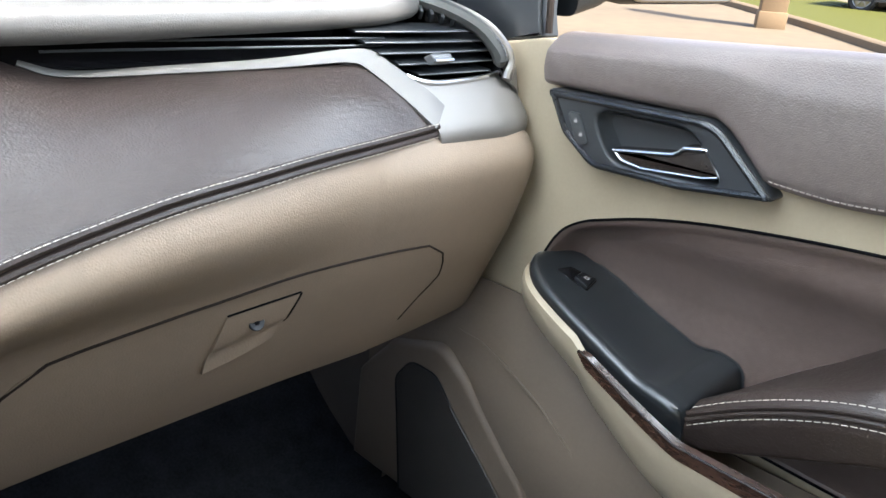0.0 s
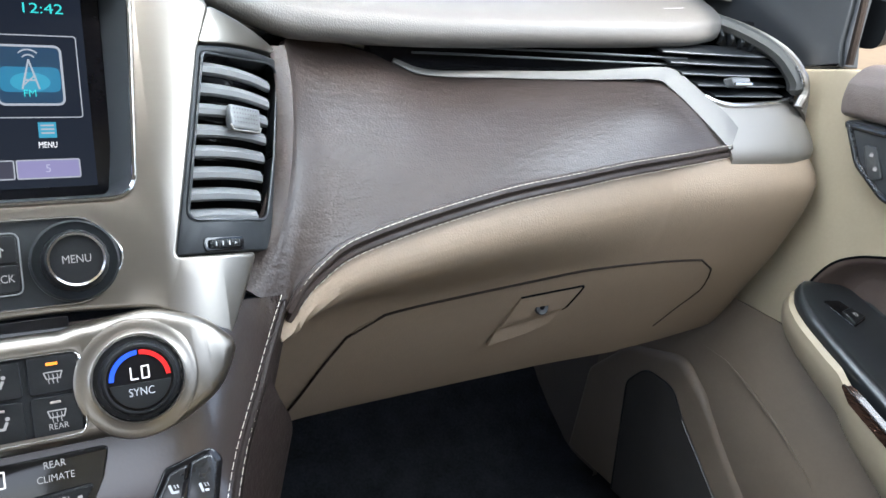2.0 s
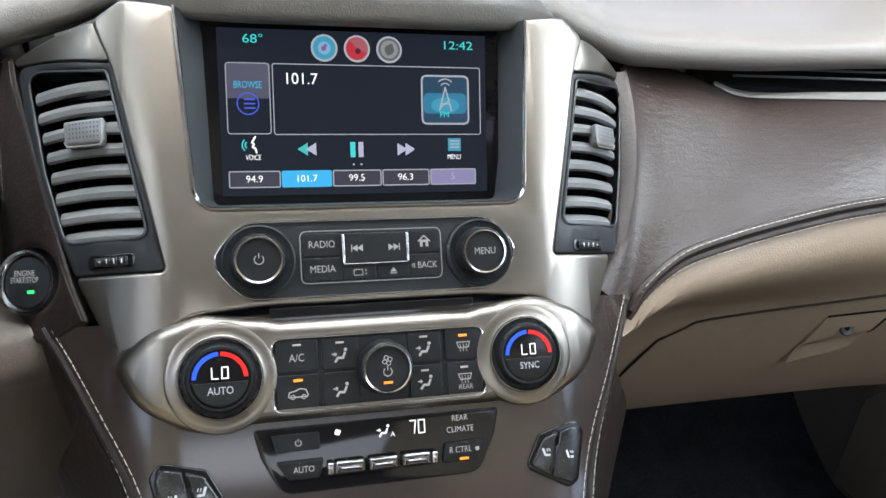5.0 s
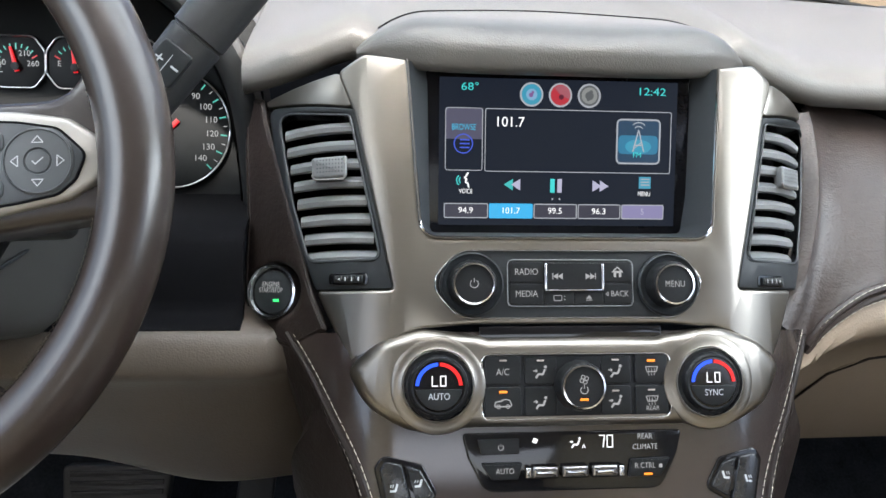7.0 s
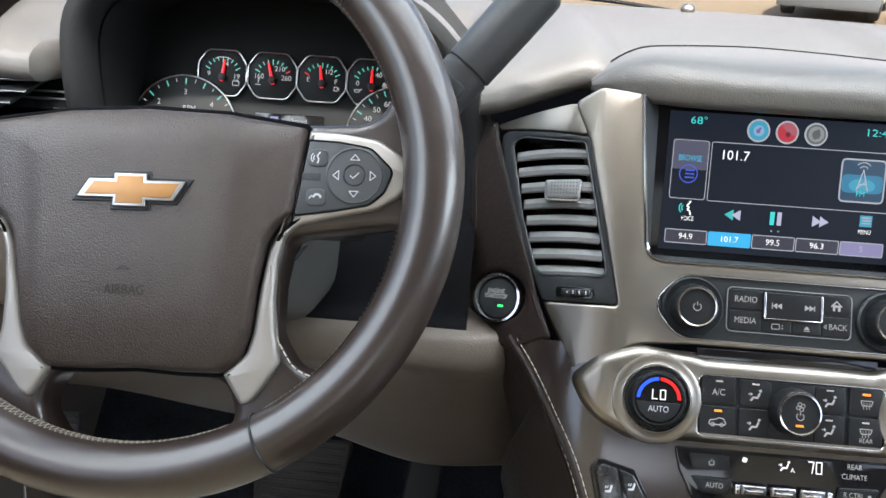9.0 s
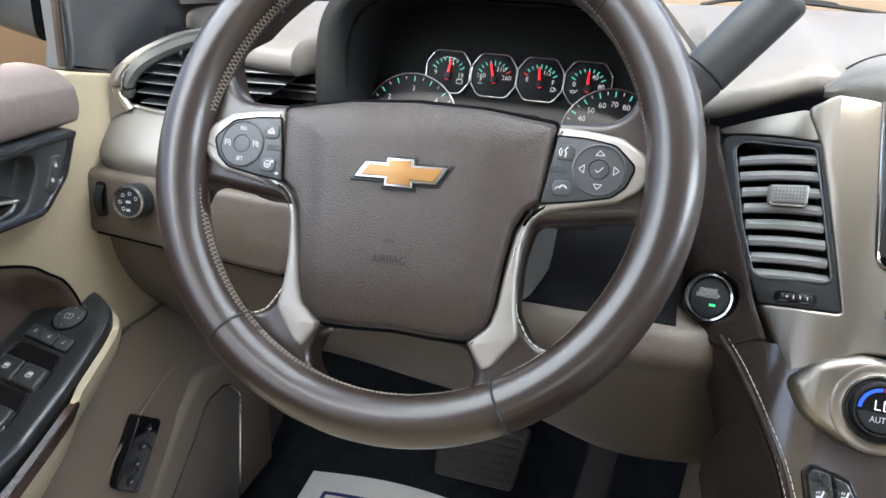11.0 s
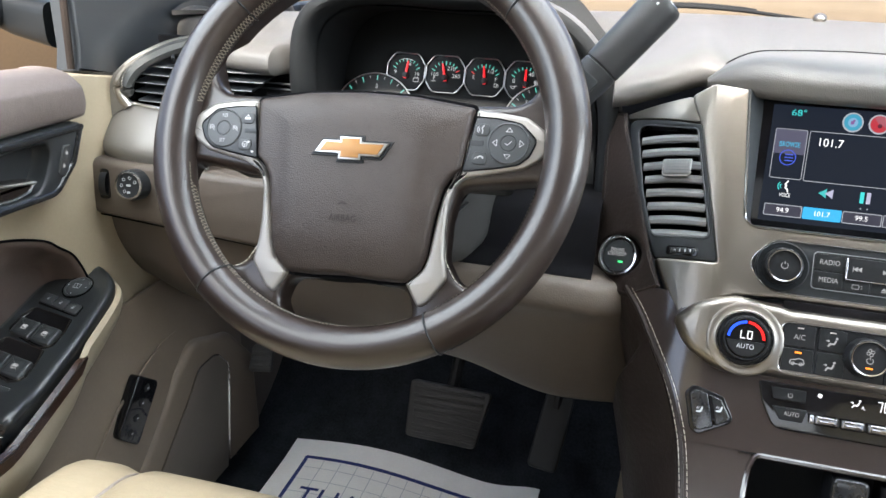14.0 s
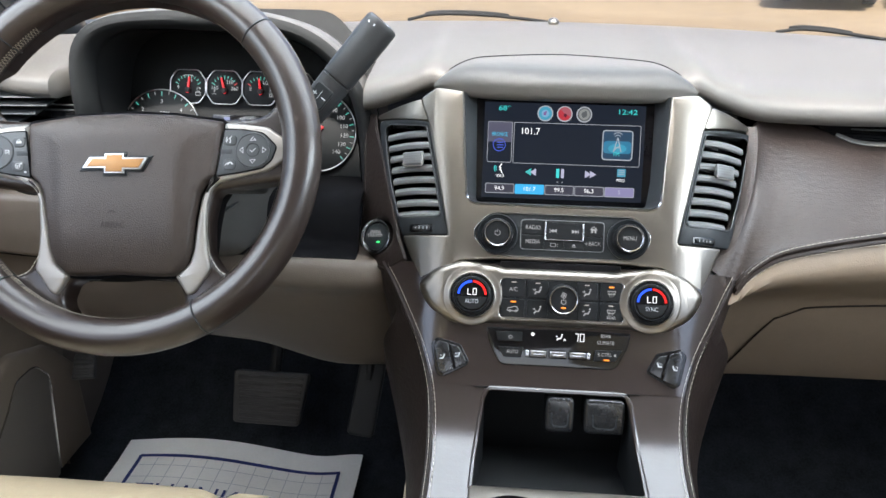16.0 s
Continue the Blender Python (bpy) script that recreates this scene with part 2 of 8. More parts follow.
def leather(name, color, rough=0.45, grain=850, depth=0.00016, wrinkle=0.0003, spec=0.4, amount=0.12):
    m, nodes, links, b = node_mat(name, color, rough, 0, spec)
    tc, mp = vary(nodes, links, b, color, 14, amount, rough, min(0.05, amount * 0.4))
    vo = nodes.new("ShaderNodeTexVoronoi")
    vo.feature = "SMOOTH_F1"
    vo.inputs["Scale"].default_value = grain
    links.new(tc.outputs["Object"], vo.inputs["Vector"])
    ns = nodes.new("ShaderNodeTexNoise")
    ns.inputs["Scale"].default_value, ns.inputs["Detail"].default_value = 210, 5
    mp2 = nodes.new("ShaderNodeMapping")
    mp2.inputs["Scale"].default_value = (0.35, 1, 1)
    links.new(tc.outputs["Object"], mp2.inputs["Vector"])
    links.new(mp2.outputs[0], ns.inputs["Vector"])
    bu = nodes.new("ShaderNodeBump")
    bu.inputs["Strength"].default_value, bu.inputs["Distance"].default_value = 0.9, depth
    bu.invert = True
    links.new(vo.outputs["Distance"], bu.inputs["Height"])
    b2 = nodes.new("ShaderNodeBump")
    b2.inputs["Strength"].default_value, b2.inputs["Distance"].default_value = 0.8, wrinkle
    links.new(ns.outputs[0], b2.inputs["Height"])
    links.new(b2.outputs[0], bu.inputs["Normal"])
    links.new(bu.outputs[0], b.inputs["Normal"])
    return m


def plastic(name, color, rough=0.4, spec=0.5, amount=0.1, grain=0.0, coat=0.0):
    m, nodes, links, b = node_mat(name, color, rough, 0, spec, coat)
    tc, mp = vary(nodes, links, b, color, 30, amount, rough, 0.02)
    if grain:
        ns = nodes.new("ShaderNodeTexNoise")
        ns.inputs["Scale"].default_value, ns.inputs["Detail"].default_value = 1500, 2
        links.new(tc.outputs["Object"], ns.inputs["Vector"])
        bu = nodes.new("ShaderNodeBump")
        bu.inputs["Distance"].default_value = grain
        links.new(ns.outputs[0], bu.inputs["Height"])
        links.new(bu.outputs[0], b.inputs["Normal"])
    return m


def satin(name, color, rough=0.32, stretch=(0.06, 3, 3), amount=0.018, metal=1.0):
    m, nodes, links, b = node_mat(name, color, rough, metal)
    tc, mp = vary(nodes, links, b, color, 160, amount, rough, 0.008, stretch)
    return m


def glow(name, color, strength):
    m, nodes, links, b = node_mat(name, (0.0, 0.0, 0.0), 0.3)
    b.inputs["Emission Color"].default_value = (*color, 1)
    b.inputs["Emission Strength"].default_value = strength * 0.40
    return m


def clear_glass(name, rough=0.0, tint=(1, 1, 1)):
    m, nodes, links, b = node_mat(name, tint, rough)
    b.inputs["Transmission Weight"].default_value = 1.0
    b.inputs["IOR"].default_value = 1.45
    return m


DARK = leather("dark brown leather", (0.034, 0.0248, 0.0215), 0.40, 620, 0.00026, 0.0007)
CONSL = leather("polished brown console leather", (0.0150, 0.0084, 0.0068), 0.55, 620, 0.00014, 0.00030, 0.25)
CONSL.node_tree.nodes["Principled BSDF"].inputs["Coat Weight"].default_value = 1.0
CONSL.node_tree.nodes["Principled BSDF"].inputs["Coat IOR"].default_value = 1.75
CONSL.node_tree.nodes["Principled BSDF"].inputs["Coat Roughness"].default_value = 0.15
SIDEL = leather("matt dark brown leather", (0.0135, 0.0090, 0.0077), 0.52, 620, 0.00016, 0.0006, 0.22)
SEALM = plastic("dull brown window seal", (0.026, 0.020, 0.017), 0.8, 0.1, 0.1)
EMBOSS = plastic("dull embossed brown", (0.019, 0.0145, 0.0125), 0.55, 0.25, 0.05)
LEVER = plastic("dark lever plastic", (0.019, 0.020, 0.022), 0.45, 0.4, 0.1, 0.00006)
DASH = leather("dark brown dash skin", (0.076, 0.072, 0.068), 0.45, 1000, 0.00024, 0.00003, 0.5, 0.05)
TRIM = leather("brown door skin", (0.116, 0.085, 0.073), 0.42, 900, 0.00028, 0.00008)
AIRB = leather("brown airbag skin", (0.036, 0.0268, 0.0230), 0.42, 1150, 0.00034, 0.00002)
UPPER = leather("grey-brown door top skin", (0.142, 0.117, 0.107), 0.42, 800, 0.00032, 0.00008)
RIM = leather("worn dark wheel leather", (0.0165, 0.0098, 0.0078), 0.48, 900, 0.00003, 0.00003, 0.25, 0.06)
RIM.node_tree.nodes["Principled BSDF"].inputs["Coat Weight"].default_value = 0.9
RIM.node_tree.nodes["Principled BSDF"].inputs["Coat Roughness"].default_value = 0.24
BEIGE = leather("beige grained vinyl", (0.215, 0.166, 0.121), 0.5, 760, 0.00022, 0.00006, 0.35, 0.06)
# the same beige vinyl, darkened in its colour for the driver-side shade
KNEEM = leather("shaded beige vinyl", (0.090, 0.073, 0.060), 0.46, 760, 0.00020, 0.00004, 0.4, 0.06)
DOORB = plastic("beige door plastic", (0.345, 0.290, 0.207), 0.48, 0.4, 0.05, 0.00005)
GREYB = plastic("grey-brown lower plastic", (0.115, 0.098, 0.082), 0.55, 0.35, 0.08, 0.00006)
LOWB = plastic("brown lower door plastic", (0.146, 0.114, 0.086), 0.5, 0.4, 0.07, 0.00005)
RINGM = satin("bright ring metal", (0.78, 0.77, 0.75), 0.24, (1, 1, 1), 0.04)
SEATM = leather("cream seat leather", (0.44, 0.355, 0.240), 0.4, 600, 0.00014, 0.0005, 0.4, 0.06)
SILVER = satin("satin silver paint", (0.255, 0.232, 0.203), 0.33)
SILVERD = satin("light silver paint", (0.32, 0.30, 0.275), 0.36)
CHROME = satin("chrome", (0.64, 0.64, 0.65), 0.14, (1, 1, 1), 0.03)
DKCHROME = satin("smoked chrome", (0.30, 0.29, 0.285), 0.20, (1, 1, 1), 0.05)
BLACK = plastic("black matt plastic", (0.012, 0.0138, 0.0157), 0.42, 0.28, 0.15, 0.00003)
BLACKS = plastic("soft black plastic", (0.022, 0.025, 0.028), 0.5, 0.4, 0.12, 0.00006)
DECKKEY = plastic("dark grey key plastic", (0.038, 0.041, 0.043), 0.32, 0.5, 0.06)
INKS = plastic("dim key print", (0.40, 0.405, 0.41), 0.5, 0.3, 0.02)
LINER = plastic("matt black liner", (0.009, 0.010, 0.011), 0.7, 0.2, 0.1, 0.00006)
SILVERE = satin("pale satin silver", (0.225, 0.214, 0.199), 0.48, (0.06, 3, 3), 0.02, 0.6)
STRIPM = satin("grey satin strip", (0.125, 0.120, 0.113), 0.52, (0.06, 3, 3), 0.02, 0.5)
SPOKEM = satin("satin spoke silver", (0.330, 0.312, 0.292), 0.46, (0.06, 3, 3), 0.018, 0.75)
SHROUD = plastic("dark grey column plastic", (0.036, 0.035, 0.034), 0.46, 0.45, 0.08, 0.00006)
GLOSSK = plastic("glossy dark key", (0.016, 0.0165, 0.018), 0.20, 0.6, 0.06)
GRIM = satin("dim gauge rim", (0.42, 0.42, 0.42), 0.30, (1, 1, 1), 0.04)
DECKM = plastic("grey-black deck plastic", (0.0165, 0.0190, 0.0210), 0.30, 0.8, 0.03)
GRILLB = plastic("dark brown grille", (0.042, 0.038, 0.035), 0.5, 0.4, 0.1)
# near-black for joints, and for the shade drawn under the dash seam
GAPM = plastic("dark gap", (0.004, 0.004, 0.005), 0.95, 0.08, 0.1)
SLATE = plastic("slate black door plastic", (0.027, 0.030, 0.033), 0.37, 0.5, 0.03)
BAND = satin("grey-green satin band", (0.085, 0.088, 0.086), 0.42, (1, 1, 1), 0.04, 0.6)
PULL = plastic("glossy brown-black pull", (0.020, 0.015, 0.013), 0.22, 0.6, 0.1)
SATCH = satin("satin chrome", (0.74, 0.74, 0.74), 0.24, (1, 1, 1), 0.04)
SLAT = plastic("grey vent plastic", (0.14, 0.145, 0.15), 0.36, 0.5, 0.08, 0.00002)
GLOSS = plastic("gloss black", (0.006, 0.006, 0.007), 0.08, 0.5, 0.1)
BUTTONS = plastic("soft grey wheel key", (0.034, 0.037, 0.040), 0.42, 0.5, 0.05)
BUTTON = plastic("button black", (0.010, 0.0105, 0.0115), 0.36, 0.20, 0.1, 0.00002)
CARPET = plastic("black carpet", (0.020, 0.023, 0.027), 0.95, 0.1, 0.5, 0.0008)
RUBBER = plastic("pedal rubber", (0.038, 0.038, 0.039), 0.42, 0.4, 0.2, 0.00006)
RIMTH = plastic("tan rim thread", (0.25, 0.22, 0.18), 0.7, 0.2, 0.1)
THREAD = plastic("cream thread", (0.46, 0.42, 0.36), 0.7, 0.2, 0.1)
GREYTH = plastic("grey thread", (0.33, 0.29, 0.26), 0.7, 0.2, 0.1)
INK = glow("white lit ink", (0.85, 0.87, 0.9), 0.45)
INKDIM = plastic("grey printed ink", (0.42, 0.43, 0.45), 0.5, 0.3, 0.02)
WHITE = glow("bright white display", (0.95, 0.97, 1.0), 1.1)
ORANGE = glow("amber lamp", (1.0, 0.28, 0.02), 1.6)
GREEN = glow("green lamp", (0.05, 1.0, 0.25), 1.2)
BLUEG = glow("blue display arc", (0.02, 0.10, 1.0), 1.3)
REDG = glow("red display arc", (1.0, 0.02, 0.02), 1.0)

# ---- ground, shell and floor ----
def grid_sheet(xs, ys, zf):
    bm = bmesh.new()
    g = [[bm.verts.new((x, y, zf(x, y))) for y in ys] for x in xs]
    for i in range(len(xs) - 1):
        for j in range(len(ys) - 1):
            bm.faces.new((g[i][j], g[i + 1][j], g[i + 1][j + 1], g[i][j + 1]))
    return bm


def ground_z(x, y):
    return -0.75 + 0.045 * max(0.0, min(x, 60.0) - 2.0) + 0.004 * max(0.0, min(y, 80.0) - 4.0) + 0.029 * max(0.0, min(y, 22.0) - 8.0) + 0.32 * max(0.0, min(y, 60.0) - 22.0)


def concrete_mat():
    col = (0.140, 0.104, 0.062)
    m, nodes, links, b = node_mat("sunlit tan concrete", col, 0.9)
    vary(nodes, links, b, col, 0.35, 0.16)
    return m


CONCRETE = concrete_mat()
xs = [-300, -120, -60, -30, -14, -6, -2, 2, 4, 8, 14, 22, 32, 45, 60, 120, 300]
solo("ground", grid_sheet(xs, xs, ground_z), CONCRETE, "pale tan concrete parking surface", "ground", "structure")

bm = bmesh.new()
patch(bm, lambda s, t: (-0.80 + 1.6 * s, spl(t, [(0, -1.2), (0.55, 0.33), (0.7, 0.42), (1, 0.72)]), spl(t, [(0, 0.03), (0.55, 0.03), (0.7, 0.07), (1, 0.42)])), 24, 24, 0.02)
solo("floor", bm, CARPET, "black carpeted footwell floor and toe board", "floor", "structure")
bm = bmesh.new()
box(bm, (0, 0.75, 0.31), (1.7, 0.03, 0.80), 0.01)
solo("wall_bulkhead", bm, BLACKS, "black bulkhead behind the dashboard", "wall", "structure")
ROOFM = plastic("grey headliner", (0.24, 0.23, 0.215), 0.9, 0.2, 0.06)
bm = bmesh.new()
patch(bm, lambda s, t: (-0.79 + 1.58 * s, -0.27 - 2.43 * t, 1.30 - 0.05 * abs(2 * s - 1)**3 - 0.10 * max(0, 0.2 - t) / 0.2), 16, 16, 0.03)
solo("ceiling", bm, ROOFM, "pale grey headliner of the cabin roof", "ceiling", "structure")
bm = bmesh.new()
box(bm, (0, -2.72, 0.30), (1.6, 0.05, 1.0), 0.02)
solo("wall_rear", bm, GREYB, "plain rear end of the cabin", "wall", "structure")
for sx in (-1, 1):
    bm = bmesh.new()
    box(bm, (sx * 0.80, -1.85, 0.33), (0.06, 1.7, 0.76), 0.02)
    solo("wall_side", bm, GREYB, "plain side wall of the rear cabin", "wall", "structure")
    for yy, wd in ((-1.05, 0.12), (-2.0, 0.1), (-2.66, 0.14)):
        bm = bmesh.new()
        loft(bm, [[V((sx * (0.80 + a), yy + b, 0.70)) for a, b in ((0, -wd / 2), (0.04, -wd / 2), (0.04, wd / 2), (0, wd / 2))],
                  [V((sx * (0.665 + a), yy + b, 1.26)) for a, b in ((0, -wd / 2), (0.04, -wd / 2), (0.04, wd / 2), (0, wd / 2))]], flip=sx < 0)
        solo("pillar_trim", bm, GREYB, "grey cabin pillar between the side windows", "pillar", "structure")

    bm = bmesh.new()
    box(bm, (sx * 0.845, 0.60, 0.25), (0.03, 0.86, 0.92), 0.01)
    solo("wall_wing", bm, BLACKS, "dark body side ahead of the door", "wall", "structure")
    bm = bmesh.new()
    box(bm, (sx * 0.855, -0.38, 0.30), (0.02, 1.24, 0.72), 0.008)
    solo("wall_door_skin", bm, BLACKS, "dark outer door skin", "wall", "structure")
    bm = bmesh.new()
    tube(bm, [V((sx * 0.835, 0.62, 0.66)), V((sx * 0.80, 0.38, 0.90)), V((sx * 0.745, 0.05, 1.10)), V((sx * 0.70, -0.27, 1.25))], 0.055, 12)
    solo("pillar_front", bm, SLATE, "dark windscreen pillar trim", "pillar", "structure")

# windscreen with its black lower band
GLASS = clear_glass("window glass")


def dash_back(x):
    return 0.54 - 0.42 * x * x, 0.742 - 0.03 * x * x


bm = bmesh.new()


def screen(s, t):
    x = (-0.72 + 1.44 * s) * (1 - 0.1 * t)
    y, z = dash_back(x)
    return (x, y + 0.03 - 0.83 * t, z - 0.015 + 0.50 * t + 0.05 * math.sin(math.pi * t))


patch(bm, screen, 20, 10, 0.0)
patch(bm, lambda s, t: V(screen(s, t)) + V((0, 0.0022, 0.0034)), 20, 10, 0.0, True)
ws = solo("window_windscreen", bm, GLASS, "clear curved windscreen glass", "windscreen", "structure")
ws.visible_shadow = False

# ---- dashboard surfaces ----
SEAM = [(0.140, 0.500), (0.188, 0.522), (0.197, 0.5385), (0.2115, 0.552), (0.230, 0.5628), (0.271, 0.5725), (0.316, 0.5800), (0.366, 0.5865), (0.423, 0.5905), (0.488, 0.595), (0.562, 0.5982), (0.631, 0.6018), (0.80, 0.606)]


def seam_z(x):
    return spl(x, SEAM)


def seam_y(x):
    return 0.056 + 0.113 * (x - 0.188)


def beige_y(x, z):
    zs, ys = seam_z(x), seam_y(x)
    yg = spl(x, [(0.15, 0.098), (0.26, 0.106), (0.49, 0.107), (0.63, 0.102), (0.80, 0.105)])
    pts = [(0.30, yg + 0.10), (0.37, yg + 0.055), (0.43, yg + 0.026), (0.49, yg), (0.49 + (zs - 0.49) * 0.62, min(ys - 0.010, yg - 0.018)), (zs, ys + 0.004)]
    if pts[4][0] < 0.497:
        pts = pts[:3] + [(zs - 0.03, yg - 0.012), (zs, ys + 0.004)]
    return spl(z, pts)


dash = thing("dashboard", "dark brown over beige dashboard with cream stitching", "dashboard", (0, 0.2, 0.33))


def lower_skin(s, t):
    x = 0.180 + 0.612 * s
    z0 = seam_z(x)
    zb = spl(x, [(0.1, 0.342), (0.3, 0.35), (0.6, 0.352), (0.80, 0.37)])
    z = zb + (z0 - zb) * (1 - t)
    e = max(0.0, (x - 0.735) / 0.057)
    return (x, beige_y(x, z) + 0.05 * e**3, z)


bm = bmesh.new()
patch(bm, lower_skin, 150, 34, 0.004, True)
part("lower_panel", bm, BEIGE, dash, "beige grained lower dashboard")

bm = bmesh.new()
BOT = crv([(0.1565, 0.0485, 0.5475), (0.172, 0.0542, 0.533), (0.187, 0.0560, 0.526)] + [(x, seam_y(x), z) for x, z in SEAM[2:12]], 6)
BOT = resample(BOT, 61)
TOP = resample(crv([(0.2130, 0.152, 0.670), (0.226, 0.186, 0.673), (0.256, 0.203, 0.670), (0.297, 0.201, 0.663), (0.315, 0.196, 0.656), (0.345, 0.193, 0.647), (0.40, 0.187, 0.647), (0.50, 0.174, 0.649), (0.585, 0.164, 0.651)], 8), 61)


SOFT = [sum((BOT[min(60, max(0, k + j))] for j in range(-7, 8)), V((0, 0, 0))) / 15 for k in range(61)]


def leather_face(s, t):
    a, b = TOP[round(s * 60)], BOT[round(s * 60)]
    r = V((0.585, 0.164, 0.651)).lerp(V((0.631, 0.106, 0.602)), t)
    p = a.lerp(SOFT[round(s * 60)].lerp(b, t**6), t)
    if s > 0.97:
        p = r
    bulge = (0.010 - 0.0085 * max(0.0, (s - 0.82) / 0.18)**1.5) * math.sin(math.pi * min(1, t * 1.02))
    return p + V((0, -0.55, 0.83)) * bulge + V((0.0145, 0.006, 0)) * math.sin(math.pi * min(1.0, t))**0.8 * math.exp(-14 * s) + V((-0.009, 0.014, 0)) * max(0.0, 1 - s / 0.04)**2


patch(bm, leather_face, 60, 20, 0.004, True)
part("leather_panel", bm, DARK, dash, "dark brown grained leather facing")

# folded double seam along the leather facing
SEAMC = resample(crv([(x, seam_y(x), z) for x, z in SEAM[1:12]], 8), 90)
for k, (dz, rr) in enumerate(((0.0005, 0.0034), (-0.0065, 0.0036))):
    bm = bmesh.new()
    tube(bm, [p + V((0, -0.001, dz)) for p in SEAMC], rr, 8)
    part("piping", bm, DARK, dash)
# near-black tube standing in for the shade beneath the seam
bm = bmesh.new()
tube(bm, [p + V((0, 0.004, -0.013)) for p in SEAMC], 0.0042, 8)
part("seam_shade", bm, GAPM, dash)
for dy, dz in ((-0.0035, 0.0034), (-0.0043, -0.0086)):
    bm = bmesh.new()
    stitches(bm, [p + V((0, dy, dz)) for p in SEAMC], 0.0040, 0.0015, 0.00026, normal=(0, -0.8, 0.6))
    part("stitching", bm, THREAD, dash, "cream stitching")

# glovebox lid
GLT = [(0.215, 0.38), (0.245, 0.445), (0.262, 0.467), (0.30, 0.4775), (0.35, 0.483), (0.42, 0.489), (0.485, 0.4935), (0.566, 0.4925), (0.62, 0.489), (0.645, 0.484), (0.660, 0.470), (0.668, 0.45)]


def lid(s, t, off=0.0014):
    x0 = spl(t, [(0, 0.287), (0.03, 0.272), (0.08, 0.2595), (0.16, 0.2500), (0.30, 0.2405), (0.65, 0.2275), (1, 0.219)])
    x1 = spl(t, [(0, 0.628), (0.02, 0.645), (0.06, 0.657), (0.16, 0.664), (0.30, 0.660), (0.6, 0.640), (1, 0.61)])
    x = x0 + (x1 - x0) * s
    zt = spl(x, GLT)
    z = zt + (0.352 - zt) * t
    return V((x, beige_y(x, z) - off, z))


glove = thing("glovebox", "closed beige glovebox lid with a keyed latch", "glovebox", (0.44, 0.17, 0.36))
bm = bmesh.new()
patch(bm, lid, 50, 24, 0.006, True)
part("lid", bm, BEIGE, glove)
rim = [lid(0, t / 12, 0.0012) for t in range(12, -1, -1)] + [lid(s / 30, 0, 0.0012) for s in range(1, 31)] + [lid(1, t / 24, 0.0012) for t in range(1, 18)]
bm = bmesh.new()
tube(bm, rim, 0.0011, 6)
part("shut_line", bm, SEALM, glove)


def on_lid(x, z, off):
    return V((x, beige_y(x, z) - 0.0014 - off, z))


def latch_face(s, t):
    a = V((0.420, 0.470)).lerp(V((0.488, 0.4735)), s)
    b = V((0.406, 0.414)).lerp(V((0.470, 0.428)), s)
    p = a.lerp(b, t)
    scoop = spl(t, [(0, 0.0), (0.1, 0.001), (0.58, 0.0025), (0.66, 0.0005), (1, 0.0050)]) * (1 - 0.65 * max(0, (s - 0.6) / 0.4) * (t > 0.55))
    return on_lid(p.x, p.y, scoop + 0.0008)


latch_b = bmesh.new()
patch(latch_b, latch_face, 16, 20, 0.003, True)
latch = part("latch", latch_b, BEIGE, glove)
bm = bmesh.new()
P = [latch_face(s / 10, 0) for s in range(11)]
tube(bm, [p + V((0, -0.0005, 0.0006)) for p in P], 0.0009, 6)
part("latch_gap", bm, GAPM, glove)
bm = bmesh.new()
tube(bm, [latch_face(1, t / 10) + V((0.0006, -0.0004, 0)) for t in range(7)], 0.0009, 6)
part("latch_gap", bm, GAPM, glove)
kc = latch_face(0.50, 0.33)


def frame_of(c, n, up=(0, 0, 1)):
    n = V(n).normalized()
    r = V(up).cross(n).normalized()
    u = n.cross(r)
    return lambda a, b, w: c + r * a + u * b + n * w


KF = frame_of(kc, (0, -0.93, 0.36))
part("lock_barrel", mapbm(lathe(bmesh.new(), [(0.0072, -0.002), (0.0072, 0.0004), (0.0064, 0.0009), (0.0052, 0.0004), (0.0, 0.0004)], n=28), KF), BLACKS, latch, "black lock barrel")
part("keyhole", mapbm(lathe(bmesh.new(), [(0.0026, 0.0002), (0.0026, 0.0007), (0.0, 0.0008)], n=16), KF), GAPM, latch)

# ---- dash top ----
LIPY = [(-0.80, 0.30), (-0.735, 0.235), (-0.69, 0.19), (-0.64, 0.166), (-0.585, 0.160), (-0.568, 0.33), (-0.40, 0.36), (-0.242, 0.33), (-0.222, 0.160), (-0.17, 0.157), (-0.134, 0.152), (-0.10, 0.150), (0.10, 0.150), (0.134, 0.152), (0.175, 0.160), (0.23, 0.168), (0.315, 0.170), (0.446, 0.170), (0.612, 0.173), (0.665, 0.185), (0.70, 0.215), (0.75, 0.27), (0.80, 0.32)]
LIPZ = [(-0.80, 0.690), (-0.69, 0.683), (-0.58, 0.678), (-0.45, 0.685), (-0.30, 0.685), (-0.235, 0.672), (-0.2165, 0.676), (-0.175, 0.690), (-0.138, 0.7035), (-0.125, 0.695), (-0.10, 0.688), (0.10, 0.688), (0.125, 0.695), (0.138, 0.7035), (0.175, 0.689), (0.23, 0.674), (0.315, 0.672), (0.446, 0.676), (0.612, 0.682), (0.68, 0.688), (0.80, 0.692)]


